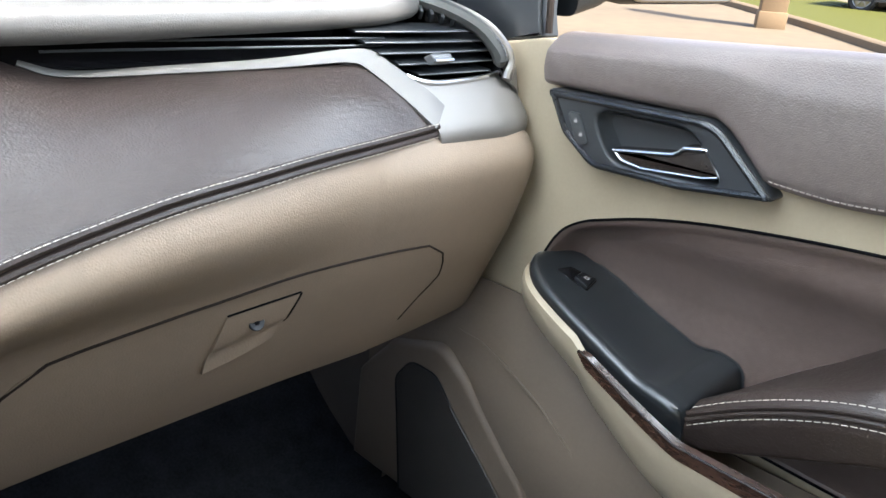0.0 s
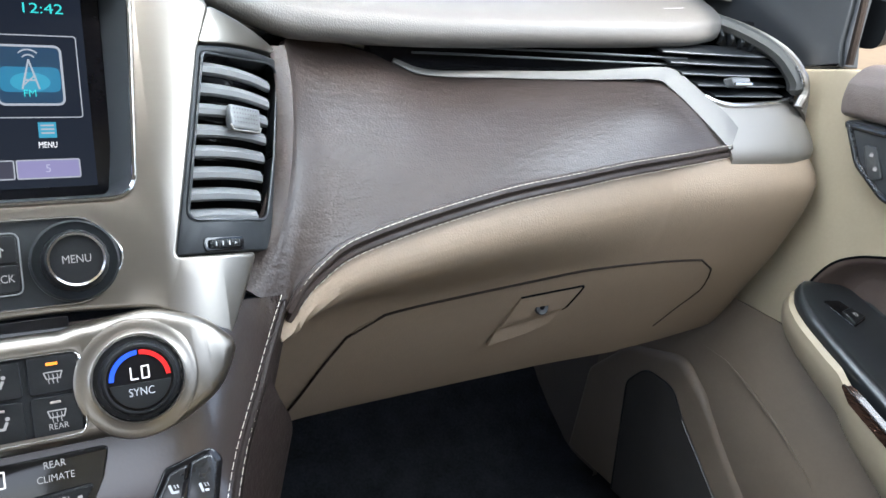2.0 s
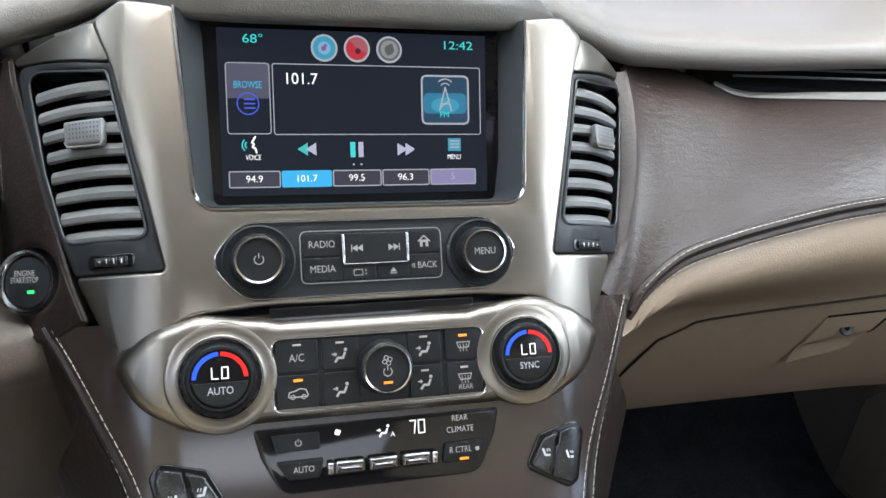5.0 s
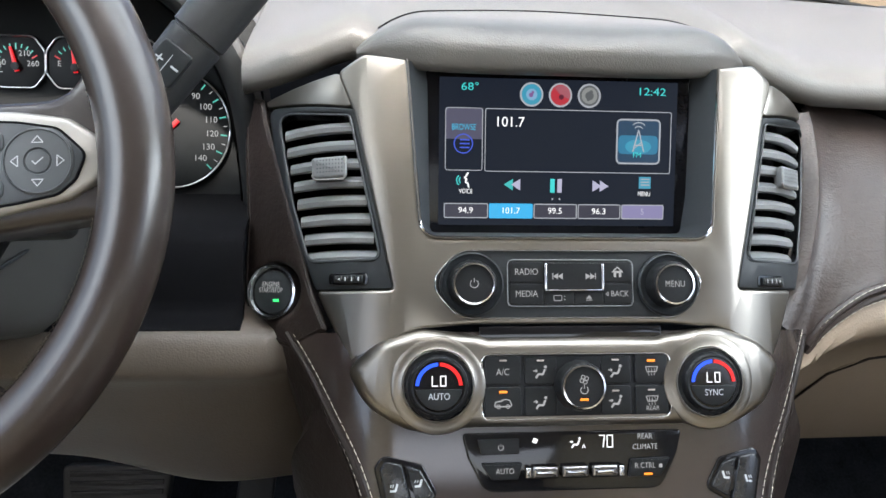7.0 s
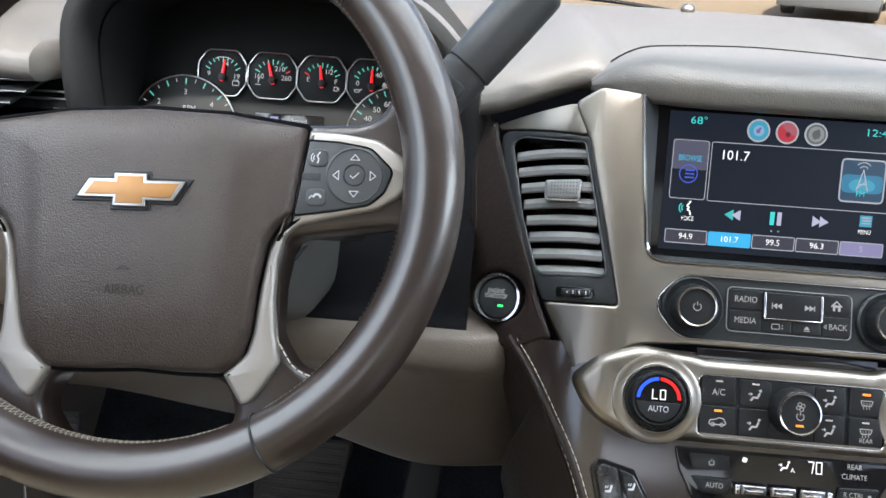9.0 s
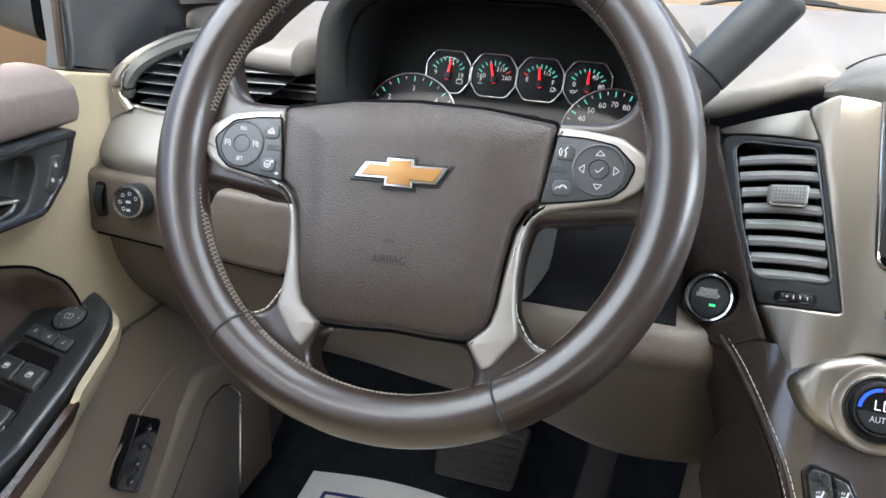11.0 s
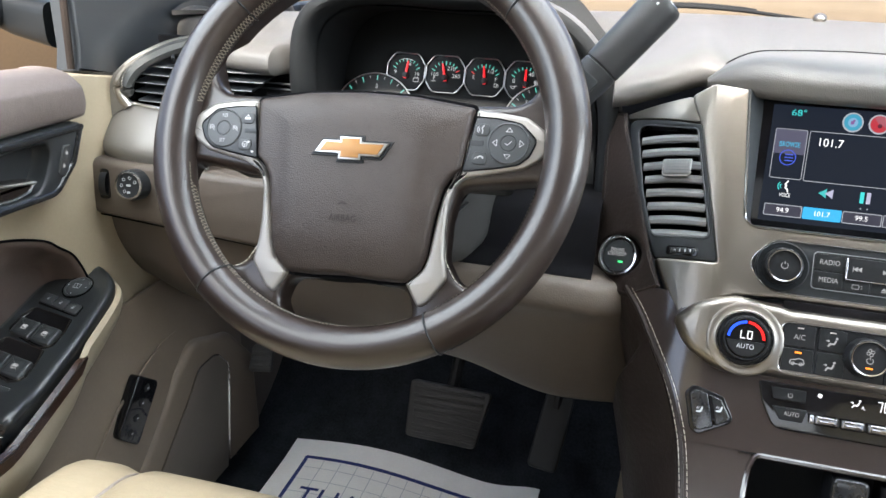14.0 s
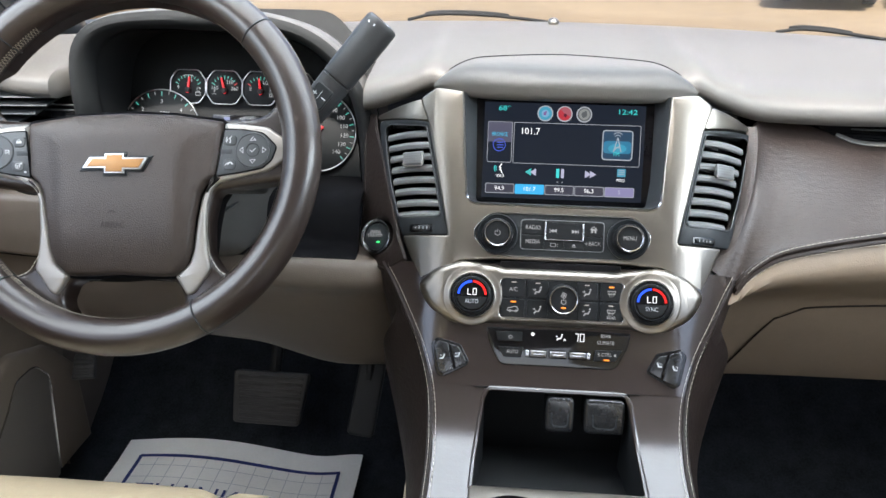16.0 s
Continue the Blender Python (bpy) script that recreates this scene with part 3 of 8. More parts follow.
def pad_top(s, t):
    x = -0.79 + 1.58 * s
    y, z = spl(x, LIPY), spl(x, LIPZ)
    yb, zb = dash_back(x)
    cy = spl(t, [(0, 0.045), (0.08, 0.010), (0.13, 0.0), (0.2, -0.005), (0.27, -0.003), (0.34, 0.008), (0.42, 0.032), (0.5, 0.07)])
    cz = spl(t, [(0, 0.004), (0.08, -0.001), (0.13, 0.002), (0.2, 0.010), (0.27, 0.020), (0.34, 0.028), (0.42, 0.034), (0.5, 0.039)])
    if t <= 0.5:
        return V((x, y + cy, z + cz))
    q = (t - 0.5) * 2
    return V((x, (y + 0.07) * (1 - q) + yb * q, (z + 0.039) * (1 - q) + zb * q + 0.006 * math.sin(math.pi * q)))


dtop = thing("dash_top", "dark brown soft dash top glaring in daylight", "dashboard", (0, 0.35, 0.68))
bm = bmesh.new()
patch(bm, pad_top, 120, 36, 0.006)
part("pad", bm, DASH, dtop)


def centre_pad(s, t):
    u = 2 * s - 1
    x = 0.141 * u
    e = abs(u)
    yf = 0.098 + 0.041 * e**4
    yb = 0.218 - 0.071 * e**1.6
    zf = 0.7045 + 0.003 * e**6
    zt = 0.7350 - 0.0235 * (max(0.0, e - 0.62) / 0.38)**2.2
    h, d = zt - zf, yb - yf
    y = spl(t, [(0, yf + 0.25 * d), (0.10, yf + 0.07 * d), (0.2, yf), (0.32, yf - 0.001), (0.45, yf + 0.08 * d), (0.58, yf + 0.22 * d), (0.72, yf + 0.45 * d), (1, yb)])
    z = spl(t, [(0, zf - 0.003), (0.10, zf - 0.0015), (0.2, zf + 0.13 * h), (0.32, zf + 0.5 * h), (0.45, zt - 0.16 * h), (0.58, zt - 0.0005), (0.72, zt + 0.001), (1, zt + 0.0005)])
    return V((x, y, z))


cpad = thing("screen_hood", "padded dark brown hood over the display", "hood", (0, 0.12, 0.70))
bm = bmesh.new()
patch(bm, centre_pad, 50, 30, 0.012)
part("pad", bm, DASH, cpad)
bm = bmesh.new()
tube(bm, [centre_pad(0.01 + 0.98 * s / 60, 1) + V((0, 0.0012, -0.0004)) for s in range(61)], 0.0015, 6)
part("gap_seal", bm, GAPM, cpad)
bm = bmesh.new()
for k in range(7):
    q = pad_top((0.604 + 0.0044 * k + 0.79) / 1.58, 0.40)
    box(bm, q + V((0, 0, 0.0003)), (0.0024, 0.0009, 0.0004), 0)
part("moulded_lettering", bm, INKDIM, dtop, "small pale lettering that cannot be read")
bm = bmesh.new()
bmesh.ops.create_uvsphere(bm, u_segments=14, v_segments=8, radius=0.0085)
for v in bm.verts:
    v.co = V((0.006, 0.500, 0.746)) + V((v.co.x, v.co.y, v.co.z * 0.75))
solo("light_sensor", bm, SILVERD, "small pale domed sensor on the dash top", "sensor")

# ---- centre stack: a leaning face that wraps away at its sides ----
S0, SU, SN = V((0, 0.016, 0.533)), V((0, 0.454, 0.891)), V((0, -0.891, 0.454))


def bend(u):
    return 7.0 * max(0.0, abs(u) - 0.11)**2


def ST(u, v, w):
    return S0 + V((u, 0, 0)) + SU * v + SN * (w - bend(u))


UC = [s * k for k in (0.11, 0.118, 0.126, 0.134, 0.142, 0.15, 0.158, 0.166, 0.174, 0.182, 0.19, 0.2) for s in (-1, 1)]


def st_part(name, bm, mat, parent, label="", bent=False, angle=35):
    if bent:
        cut_u(bm, UC)
    return part(name, mapbm(bm, ST), mat, parent, label, angle)


def st_plate(name, outline, w0, w1, b, mat, parent, label="", holes=(), bent=False, hb=None):
    bm = bmesh.new()
    plate(bm, outline, w0, w1, b, holes, hb)
    return st_part(name, bm, mat, parent, label, bent)


def st_text(name, s, size, u, v, w, mat, parent, sx=1.0, ang=0.0):
    return part(name, mapbm(text_bm(s, size, u, v, w, sx, ang), ST), mat, parent)


def st_polys(name, polys, w, mat, parent, label=""):
    return part(name, mapbm(poly_bm(polys, w), ST), mat, parent, label)


def sym(left):
    """Close an outline given for its left half (from top to bottom) by mirroring it."""
    return left + [(-p[0], *p[1:]) for p in reversed(left)]


stack = thing("centre_stack", "satin silver centre stack surround between the vents", "dashboard", (0, 0.0, 0.45))
# silver U round the display, with the radio opening
outer = rpoly(sym([(-0.110, 0.199, 0.006), (-0.136, 0.2045, 0.008), (-0.1535, 0.1945, 0.006), (-0.1425, 0.166, 0.02), (-0.1165, 0.0475, 0.003), (-0.1670, 0.0475, 0.003), (-0.1440, 0.0005, 0.002), (-0.1020, 0.0225, 0.03), (-0.066, 0.0250, 0.004)]))
radio_o = rpoly(sym([(-0.074, 0.0735, 0.02), (-0.0945, 0.052, 0.028), (-0.074, 0.029, 0.02)]), 8)
# the display opening stays open at the top
outer_u = rpoly([(-0.1075, 0.2, 0.001), (-0.136, 0.2045, 0.008), (-0.1535, 0.1945, 0.006), (-0.1425, 0.166, 0.02), (-0.1165, 0.0475, 0.003), (-0.1670, 0.0475, 0.003), (-0.1440, 0.0005, 0.002), (-0.1020, 0.0225, 0.03), (-0.066, 0.0250, 0.004),
                 (0.066, 0.0250, 0.004), (0.1020, 0.0225, 0.03), (0.1440, 0.0005, 0.002), (0.1670, 0.0475, 0.003), (0.1165, 0.0475, 0.003), (0.1425, 0.166, 0.02), (0.1535, 0.1945, 0.006), (0.136, 0.2045, 0.008), (0.1075, 0.2, 0.001),
                 (0.0985, 0.0815, 0.014), (-0.0985, 0.0815, 0.014)], 8)
st_plate("silver_surround", outer_u, -0.025, 0.0, 0.0022, SILVER, stack, "satin silver surround", [radio_o], True, 0.0012)
# bright edge round the display well
edge = rpoly([(-0.1075, 0.2, 0), (-0.0985, 0.0815, 0.014), (0.0985, 0.0815, 0.014), (0.1075, 0.2, 0)], 8)
bm = bmesh.new()
tube(bm, [ST(p.x, p.y, 0.0003) for p in edge], 0.0011, 6)
part("bright_edge", bm, CHROME, stack)

# display well and screen
disp = thing("infotainment_display", "lit colour radio touchscreen in a deep black well", "screen", (0, 0.09, 0.6))
bm = bmesh.new()
front = [ST(p.x, p.y, -0.0005) for p in edge]


def sw(v):
    return -0.0345 + (v - 0.09) * 0.155


inner = rpoly([(-0.092, 0.2, 0), (-0.089, 0.089, 0.004), (0.089, 0.089, 0.004), (0.092, 0.2, 0)], 8)
back = [ST(p.x, p.y, sw(p.y)) for p in inner]
loft(bm, [front, back], closed=False, caps=False, flip=True)
part("well", bm, BLACKS, disp, "matt black display well")


def SC(a, b, w=0.0):
    """Display face: a across, b up from its lower left corner, in metres."""
    v = 0.0935 + b
    return ST(-0.0845 + a, v, sw(v) + 0.004 + w)


SWID, SHEI = 0.169, 0.100


def sc_poly(name, polys, w, mat, parent=None):
    return part(name, mapbm(poly_bm(polys, w), SC), mat, parent or disp)


def sc_text(name, s, size, a, b, mat, w=0.0009, sx=1.0, parent=None):
    return part(name, mapbm(text_bm(s, size, a, b, w, sx), SC), mat, parent or disp)


def rect(a0, b0, a1, b1):
    return [(a0, b0), (a1, b0), (a1, b1), (a0, b1)]


bm = bmesh.new()
plate(bm, rpoly([(-0.009, -0.006, 0.002), (SWID + 0.009, -0.006, 0.002), (SWID + 0.009, SHEI + 0.012, 0.002), (-0.009, SHEI + 0.012, 0.002)]), -0.006, -0.0006, 0.0005)
SCRG = plastic("dark display glass", (0.004, 0.004, 0.005), 0.10, 0.15, 0.1)
part("glass", mapbm(bm, SC), SCRG, disp, "gloss black display glass")
CY = glow("cyan display", (0.05, 0.75, 0.75), 0.8)
LINE = glow("pale display line", (0.62, 0.66, 0.74), 0.55)
SCRB = glow("dark display ground", (0.010, 0.014, 0.024), 1.0)
SCRB.node_tree.nodes["Principled BSDF"].inputs["Specular IOR Level"].default_value = 0.15
BLU = glow("selected blue", (0.03, 0.42, 0.80), 0.95)
PURP = glow("pale purple key", (0.26, 0.24, 0.45), 0.8)
KEYG = glow("grey key", (0.085, 0.085, 0.14), 0.8)
NAVY = glow("navy button", (0.010, 0.05, 0.11), 0.8)
KEYD = glow("dark key", (0.035, 0.035, 0.06), 0.8)
DEEPB = glow("deep blue tile", (0.02, 0.20, 0.36), 0.8)
SKYB = glow("light blue tile", (0.04, 0.33, 0.5), 0.8)
REDD = glow("red tile", (0.5, 0.03, 0.05), 0.8)
GREYD = glow("grey tile", (0.10, 0.11, 0.12), 0.8)
sc_poly("picture", [rect(0, 0, SWID, SHEI)], 0.0, SCRB)


def fr(x0, y0, x1, y1, r, wd, mat, name="frame_line"):
    P = rrect((x0 + x1) / 2, (y0 + y1) / 2, x1 - x0, y1 - y0, r, 4)
    return sc_poly(name, strip2(P, wd, True), 0.0006, mat)


sc_text("temperature", "68\u00b0", 0.0074, 0.0211, 0.0935, CY, sx=1.25)
sc_text("clock", "12:42", 0.0074, 0.1498, 0.0929, CY, sx=1.3)
for cx, m in ((0.0641, SKYB), (0.0845, REDD), (0.105, GREYD)):
    sc_poly("app_button", [circ(cx, 0.0895, 0.0083, 28)], 0.0004, LINE)
    sc_poly("app_picture", [circ(cx, 0.0895, 0.0070, 28)], 0.0007, m)
sc_poly("app_mark", [circ(0.0641, 0.0893, 0.0040, 20)], 0.0009, glow("pale blue", (0.25, 0.5, 0.75), 0.7))
sc_poly("app_mark", [circ(0.0636, 0.0890, 0.0016, 12), circ(0.0648, 0.0908, 0.0010, 10)], 0.0011, glow("violet dot", (0.25, 0.12, 0.35), 0.7))
sc_poly("app_mark", [[(0.0845, 0.0891)] + arc2(0.0845, 0.0891, 0.0068, -20, 130, 10)], 0.0009, glow("pale red", (0.45, 0.12, 0.16), 0.7))
sc_poly("app_mark", [circ(0.0850, 0.0880, 0.0018, 12)], 0.0011, glow("maroon dot", (0.12, 0.01, 0.03), 0.7))
sc_poly("app_mark", [circ(0.105, 0.0895, 0.0056, 24)], 0.0009, glow("pale grey disc", (0.32, 0.34, 0.34), 0.7))
sc_poly("app_mark", [circ(0.105, 0.0892, 0.0031, 16), circ(0.1042, 0.0868, 0.0012, 10), circ(0.1062, 0.0918, 0.0014, 10)], 0.0011, GREYD)
sc_poly("browse_key", [rect(0.0049, 0.0585, 0.0298, 0.0790)], 0.0003, KEYG)
fr(0.0045, 0.0373, 0.0301, 0.0794, 0.002, 0.0006, LINE)
sc_text("browse_word", "BROWSE", 0.0060, 0.0171, 0.0663, glow("blue word", (0.05, 0.55, 0.85), 0.8), sx=0.71)
RING = glow("blue ring", (0.06, 0.12, 0.75), 0.8)
sc_poly("browse_icon", strip2(circ(0.0169, 0.0553, 0.0064, 24), 0.0008, True) + [rect(0.0145, 0.0553 + k * 0.0026 - 0.0005, 0.0212, 0.0553 + k * 0.0026 + 0.0005) for k in (-1, 0, 1)], 0.0006, RING)
fr(0.0321, 0.0369, 0.1648, 0.0793, 0.0015, 0.0006, LINE)
sc_text("station", "101.7", 0.0097, 0.0490, 0.0702, WHITE, sx=0.98)
bm_t = rrect(0.1412, 0.0587, 0.031, 0.0302, 0.0035)
sc_poly("fm_tile", [bm_t], 0.0003, NAVY)
sc_poly("fm_tile_light", [rrect(0.1412, 0.0566, 0.029, 0.0130, 0.004)], 0.0004, DEEPB)
sc_poly("fm_tile_glow", [[(0.1412 + 0.0095 * math.cos(k * math.pi / 14), 0.0553 + 0.0050 * math.sin(k * math.pi / 14)) for k in range(28)]], 0.0005, SKYB)
sc_poly("fm_frame", strip2(bm_t, 0.0012, True), 0.0007, LINE)
sc_text("fm_word", "FM", 0.0052, 0.1405, 0.0492, CY)
mx, my = 0.1412, 0.0042
sc_poly("fm_mast", strip2([(mx, 0.0625 + my), (mx - 0.0040, 0.0475 + my)], 0.0009) + strip2([(mx, 0.0625 + my), (mx + 0.0040, 0.0475 + my)], 0.0009) + strip2([(mx - 0.0025, 0.0520 + my), (mx + 0.0027, 0.0520 + my)], 0.0008) + strip2([(mx - 0.0032, 0.0495 + my), (mx + 0.0025, 0.0545 + my)], 0.0007)
        + strip2(arc2(mx, 0.0615 + my, 0.0035, 40, 140, 6), 0.0008) + strip2(arc2(mx, 0.0615 + my, 0.0062, 45, 135, 6), 0.0008), 0.0009, LINE)
sc_text("voice_word", "VOICE", 0.0046, 0.0189, 0.0229, WHITE, sx=0.70)
sc_poly("voice_icon", strip2(arc2(0.0165, 0.0305, 0.0022, 130, 230, 5), 0.0008) + strip2(arc2(0.0165, 0.0305, 0.0040, 130, 230, 5), 0.0008), 0.0008, CY)
sc_poly("voice_icon", strip2([(0.0205, 0.0355), (0.0182, 0.0320), (0.0195, 0.0312), (0.0186, 0.0292), (0.0202, 0.0285), (0.0210, 0.0258)], 0.0011), 0.0008, WHITE)
ARW = glow("teal arrow", (0.05, 0.55, 0.55), 0.8)
LAV = glow("lavender arrow", (0.5, 0.5, 0.68), 0.8)
for k in (0, 1):
    sc_poly("skip_back", [[(0.0455 + 0.0052 * k, 0.0279), (0.0520 + 0.0052 * k, 0.0319), (0.0520 + 0.0052 * k, 0.0239)]], 0.0007 + 0.0001 * k, (ARW, LAV)[k])
    sc_poly("skip_on", [[(0.1088 + 0.0052 * k, 0.0315), (0.1153 + 0.0052 * k, 0.0275), (0.1088 + 0.0052 * k, 0.0235)]], 0.0007 + 0.0001 * k, LAV)
sc_poly("pause_bar", [rect(0.0785, 0.0227, 0.0817, 0.0322)], 0.0007, CY)
sc_poly("pause_bar", [rect(0.0836, 0.0227, 0.0868, 0.0322)], 0.0007, LAV)
sc_poly("page_dot", [circ(0.0803, 0.0183, 0.0007, 8), circ(0.0853, 0.0183, 0.0007, 8)], 0.0007, LINE)
sc_poly("menu_icon", [rect(0.1425, 0.0262, 0.1512, 0.0344)], 0.0005, SKYB)
sc_poly("menu_icon", [rect(0.1437, 0.0322 - k * 0.0020, 0.1502, 0.0331 - k * 0.0020) for k in range(3)], 0.0008, LINE)
sc_text("menu_word", "MENU", 0.0046, 0.1464, 0.0223, WHITE, sx=0.73)
for k, (s, m) in enumerate((("94.9", KEYD), ("101.7", BLU), ("99.5", KEYD), ("96.3", KEYD), ("5", PURP))):
    a0 = 0.0040 + k * 0.0316
    P = rrect(a0 + 0.0153, 0.0098, 0.0303, 0.0096, 0.001)
    sc_poly("preset_key", [P], 0.0003, m)
    sc_poly("preset_frame", strip2(P, 0.0007, True), 0.0006, LINE if k != 1 else BLU)
    sc_text("preset_number", s, 0.0060, a0 + 0.0150, 0.0098, LAV if k == 4 else WHITE, sx=1.02)

# ---- radio controls ----
radio = thing("radio_panel", "black radio control panel with two round knobs", "control panel", (0, 0.03, 0.56))
st_plate("panel", inset(radio_o, 0.0004), -0.02, -0.0016, 0.0006, BLACK, radio)
bm = bmesh.new()
tube(bm, [ST(p.x, p.y, 0.0002) for p in inset(radio_o, 0.0002)], 0.0005, 6, True)
part("lower_edge", bm, SATCH, radio)


def knob(parent, u, v, r, h, mark, name="knob"):
    bm = bmesh.new()
    lathe(bm, [(r * 1.38, -0.003), (r * 1.38, 0.001), (r * 1.30, 0.0022), (r * 1.22, 0.0010), (r * 1.04, 0.0005)], (u, v), 48)
    part("knob_collar", mapbm(bm, ST), BLACK, parent)
    bm = bmesh.new()
    n = 60
    secs = [(r * 1.04, 0.0), (r * 1.02, h * 0.35), (r * 0.97, h * 0.82), (r * 0.92, h * 0.97), (r * 0.86, h)]
    lathe(bm, secs, (u, v), n)
    for vv in bm.verts:
        d = V((vv.co.x - u, vv.co.y - v))
        a = math.atan2(d.y, d.x)
        if vv.co.z < h * 0.9:
            k = 1 + 0.012 * math.cos(15 * a)
            vv.co.x, vv.co.y = u + d.x * k, v + d.y * k
    body = part(name, mapbm(bm, ST), BUTTON, parent)
    bm = bmesh.new()
    lathe(bm, [(r * 0.87, h - 0.0005), (r * 0.87, h + 0.0006), (r * 0.80, h + 0.0008), (r * 0.78, h - 0.0006)], (u, v), 48)
    part("ring", mapbm(bm, ST), CHROME, body, "chrome ring")
    bm = bmesh.new()
    lathe(bm, [(r * 0.79, h - 0.0008), (r * 0.4, h - 0.0006), (0.0, h - 0.0005)], (u, v), 48)
    part("cap", mapbm(bm, ST), BUTTON, body)
    if mark == "power":
        st_polys("power_mark", strip2(arc2(u, v, 0.0026, -230, 50, 12), 0.0006) + [rect(u - 0.0003, v + 0.0008, u + 0.0003, v + 0.0036)], h + 0.0002, INK, body)
    elif mark:
        st_text("word", mark, 0.0058, u, v, h + 0.0002, INK, body, 0.85)
    return body


knob(radio, -0.0655, 0.0512, 0.0152, 0.0115, "power")
knob(radio, 0.0670, 0.0508, 0.0152, 0.0115, "MENU")
inner_r = rrect(0.0005, 0.052, 0.0845, 0.0305, 0.004)
st_plate("key_field", inner_r, -0.004, -0.0006, 0.0006, BUTTON, radio)
bm = bmesh.new()
tube(bm, [ST(p.x, p.y, -0.0005) for p in inner_r], 0.0004, 6, True)
part("field_edge", bm, SLAT, radio)
KB = [("radio_key", -0.0405, 0.0525, -0.0182, 0.0660), ("media_key", -0.0405, 0.0380, -0.0182, 0.0515), ("home_key", 0.0228, 0.0525, 0.0415, 0.0660), ("back_key", 0.0228, 0.0380, 0.0415, 0.0515), ("screen_key", -0.0175, 0.0380, 0.0022, 0.0462), ("eject_key", 0.0030, 0.0380, 0.0222, 0.0462)]
for nm, a0, b0, a1, b1 in KB:
    st_plate(nm, rrect((a0 + a1) / 2, (b0 + b1) / 2, a1 - a0, b1 - b0, 0.0015), -0.002, 0.0002, 0.0004, BUTTON, radio)
st_plate("seek_key", rrect(0.0022, 0.0563, 0.0385, 0.0178, 0.001), -0.002, 0.0022, 0.0006, BUTTON, radio)
for sx in (-1, 1):
    st_plate("seek_bar", rrect(0.0022 + sx * 0.0192, 0.0562, 0.0016, 0.0172, 0.0005), -0.001, 0.0032, 0.0004, CHROME, radio, "bright metal bar")
st_plate("seek_sill", rrect(0.0022, 0.0474, 0.0385, 0.0008, 0.0002), -0.001, 0.0020, 0.0002, CHROME, radio)
st_text("word", "RADIO", 0.0060, -0.0293, 0.0592, 0.0004, INK, radio, 0.85)
st_text("word", "MEDIA", 0.0060, -0.0293, 0.0447, 0.0004, INK, radio, 0.85)
st_text("word", "BACK", 0.0056, 0.0335, 0.0447, 0.0004, INK, radio, 0.85)
st_polys("back_mark", strip2([(0.0256, 0.0460), (0.0240, 0.0447), (0.0256, 0.0434), (0.0256, 0.0460)], 0.0004), 0.0004, INK, radio)
st_polys("home_mark", strip2([(0.0285, 0.0590), (0.0322, 0.0625), (0.0358, 0.0590)], 0.0008) + [rect(0.0296, 0.0558, 0.0313, 0.0592), rect(0.0331, 0.0558, 0.0348, 0.0592), rect(0.0296, 0.0585, 0.0348, 0.0600)], 0.0004, INK, radio)
for sx in (-1, 1):
    c = 0.0022 + sx * 0.0105
    st_polys("seek_mark", [[(c + sx * 0.0005, 0.0563), (c - sx * 0.0028, 0.0584), (c - sx * 0.0028, 0.0542)], [(c + sx * 0.0036, 0.0563), (c + sx * 0.0003, 0.0584), (c + sx * 0.0003, 0.0542)], rect(c + sx * 0.0038 - 0.0003, 0.0542, c + sx * 0.0038 + 0.0003, 0.0584)], 0.0024, INK, radio)
st_polys("eject_mark", [[(0.0106, 0.0416), (0.0146, 0.0416), (0.0126, 0.0440)], rect(0.0106, 0.0404, 0.0146, 0.0410)], 0.0004, INK, radio)
st_polys("screen_mark", strip2(rrect(-0.0085, 0.0421, 0.0052, 0.0034, 0.0008, 3), 0.0005, True) + [[(-0.0046, 0.0428), (-0.0032, 0.0428), (-0.0039, 0.0438)], [(-0.0046, 0.0414), (-0.0032, 0.0414), (-0.0039, 0.0404)]], 0.0004, INK, radio)

# ---- climate band ----
clim = thing("climate_panel", "satin silver climate control band with lit temperature dials", "control panel", (0, 0.0, 0.5))
band = rpoly(sym([(-0.0560, 0.0166, 0.003), (-0.0640, 0.0188, 0.008), (-0.100, 0.0226, 0.03), (-0.1275, 0.0138, 0.04), (-0.1462, -0.0035, 0.010), (-0.134, -0.027, 0.04), (-0.104, -0.0432, 0.03), (-0.076, -0.0405, 0.01)]), 8)
cp_o = rrect(0.0015, -0.0145, 0.1245, 0.0415, 0.006, 6)
st_plate("silver_band", band, -0.012, 0.0075, 0.0074, SILVER, clim, "satin silver band", [cp_o], True, 0.0012)
st_plate("disc_slot", rrect(0.0, 0.0200, 0.1215, 0.0070, 0.001), -0.002, 0.0006, 0.0002, GLOSS, clim, "black disc slot")
st_plate("key_field", inset(cp_o, 0.0004), -0.006, 0.0052, 0.0005, BLACK, clim)
bm = bmesh.new()
tube(bm, [ST(p.x, p.y, 0.0072) for p in inset(cp_o, 0.0002)], 0.0005, 6, True)
part("field_edge", bm, SATCH, clim)
CK = [("ac_key", -0.0588, -0.0132, -0.0352, 0.0052), ("recirculation_key", -0.0588, -0.0338, -0.0352, -0.0146), ("front_demist_key", 0.0400, -0.0132, 0.0620, 0.0052), ("rear_demist_key", 0.0400, -0.0338, 0.0620, -0.0146),
      ("face_vent_key", -0.0328, -0.0132, -0.0120, 0.0046), ("foot_vent_key", -0.0328, -0.0332, -0.0120, -0.0146), ("mixed_vent_key", 0.0172, -0.0132, 0.0372, 0.0046), ("screen_vent_key", 0.0172, -0.0332, 0.0372, -0.0146)]
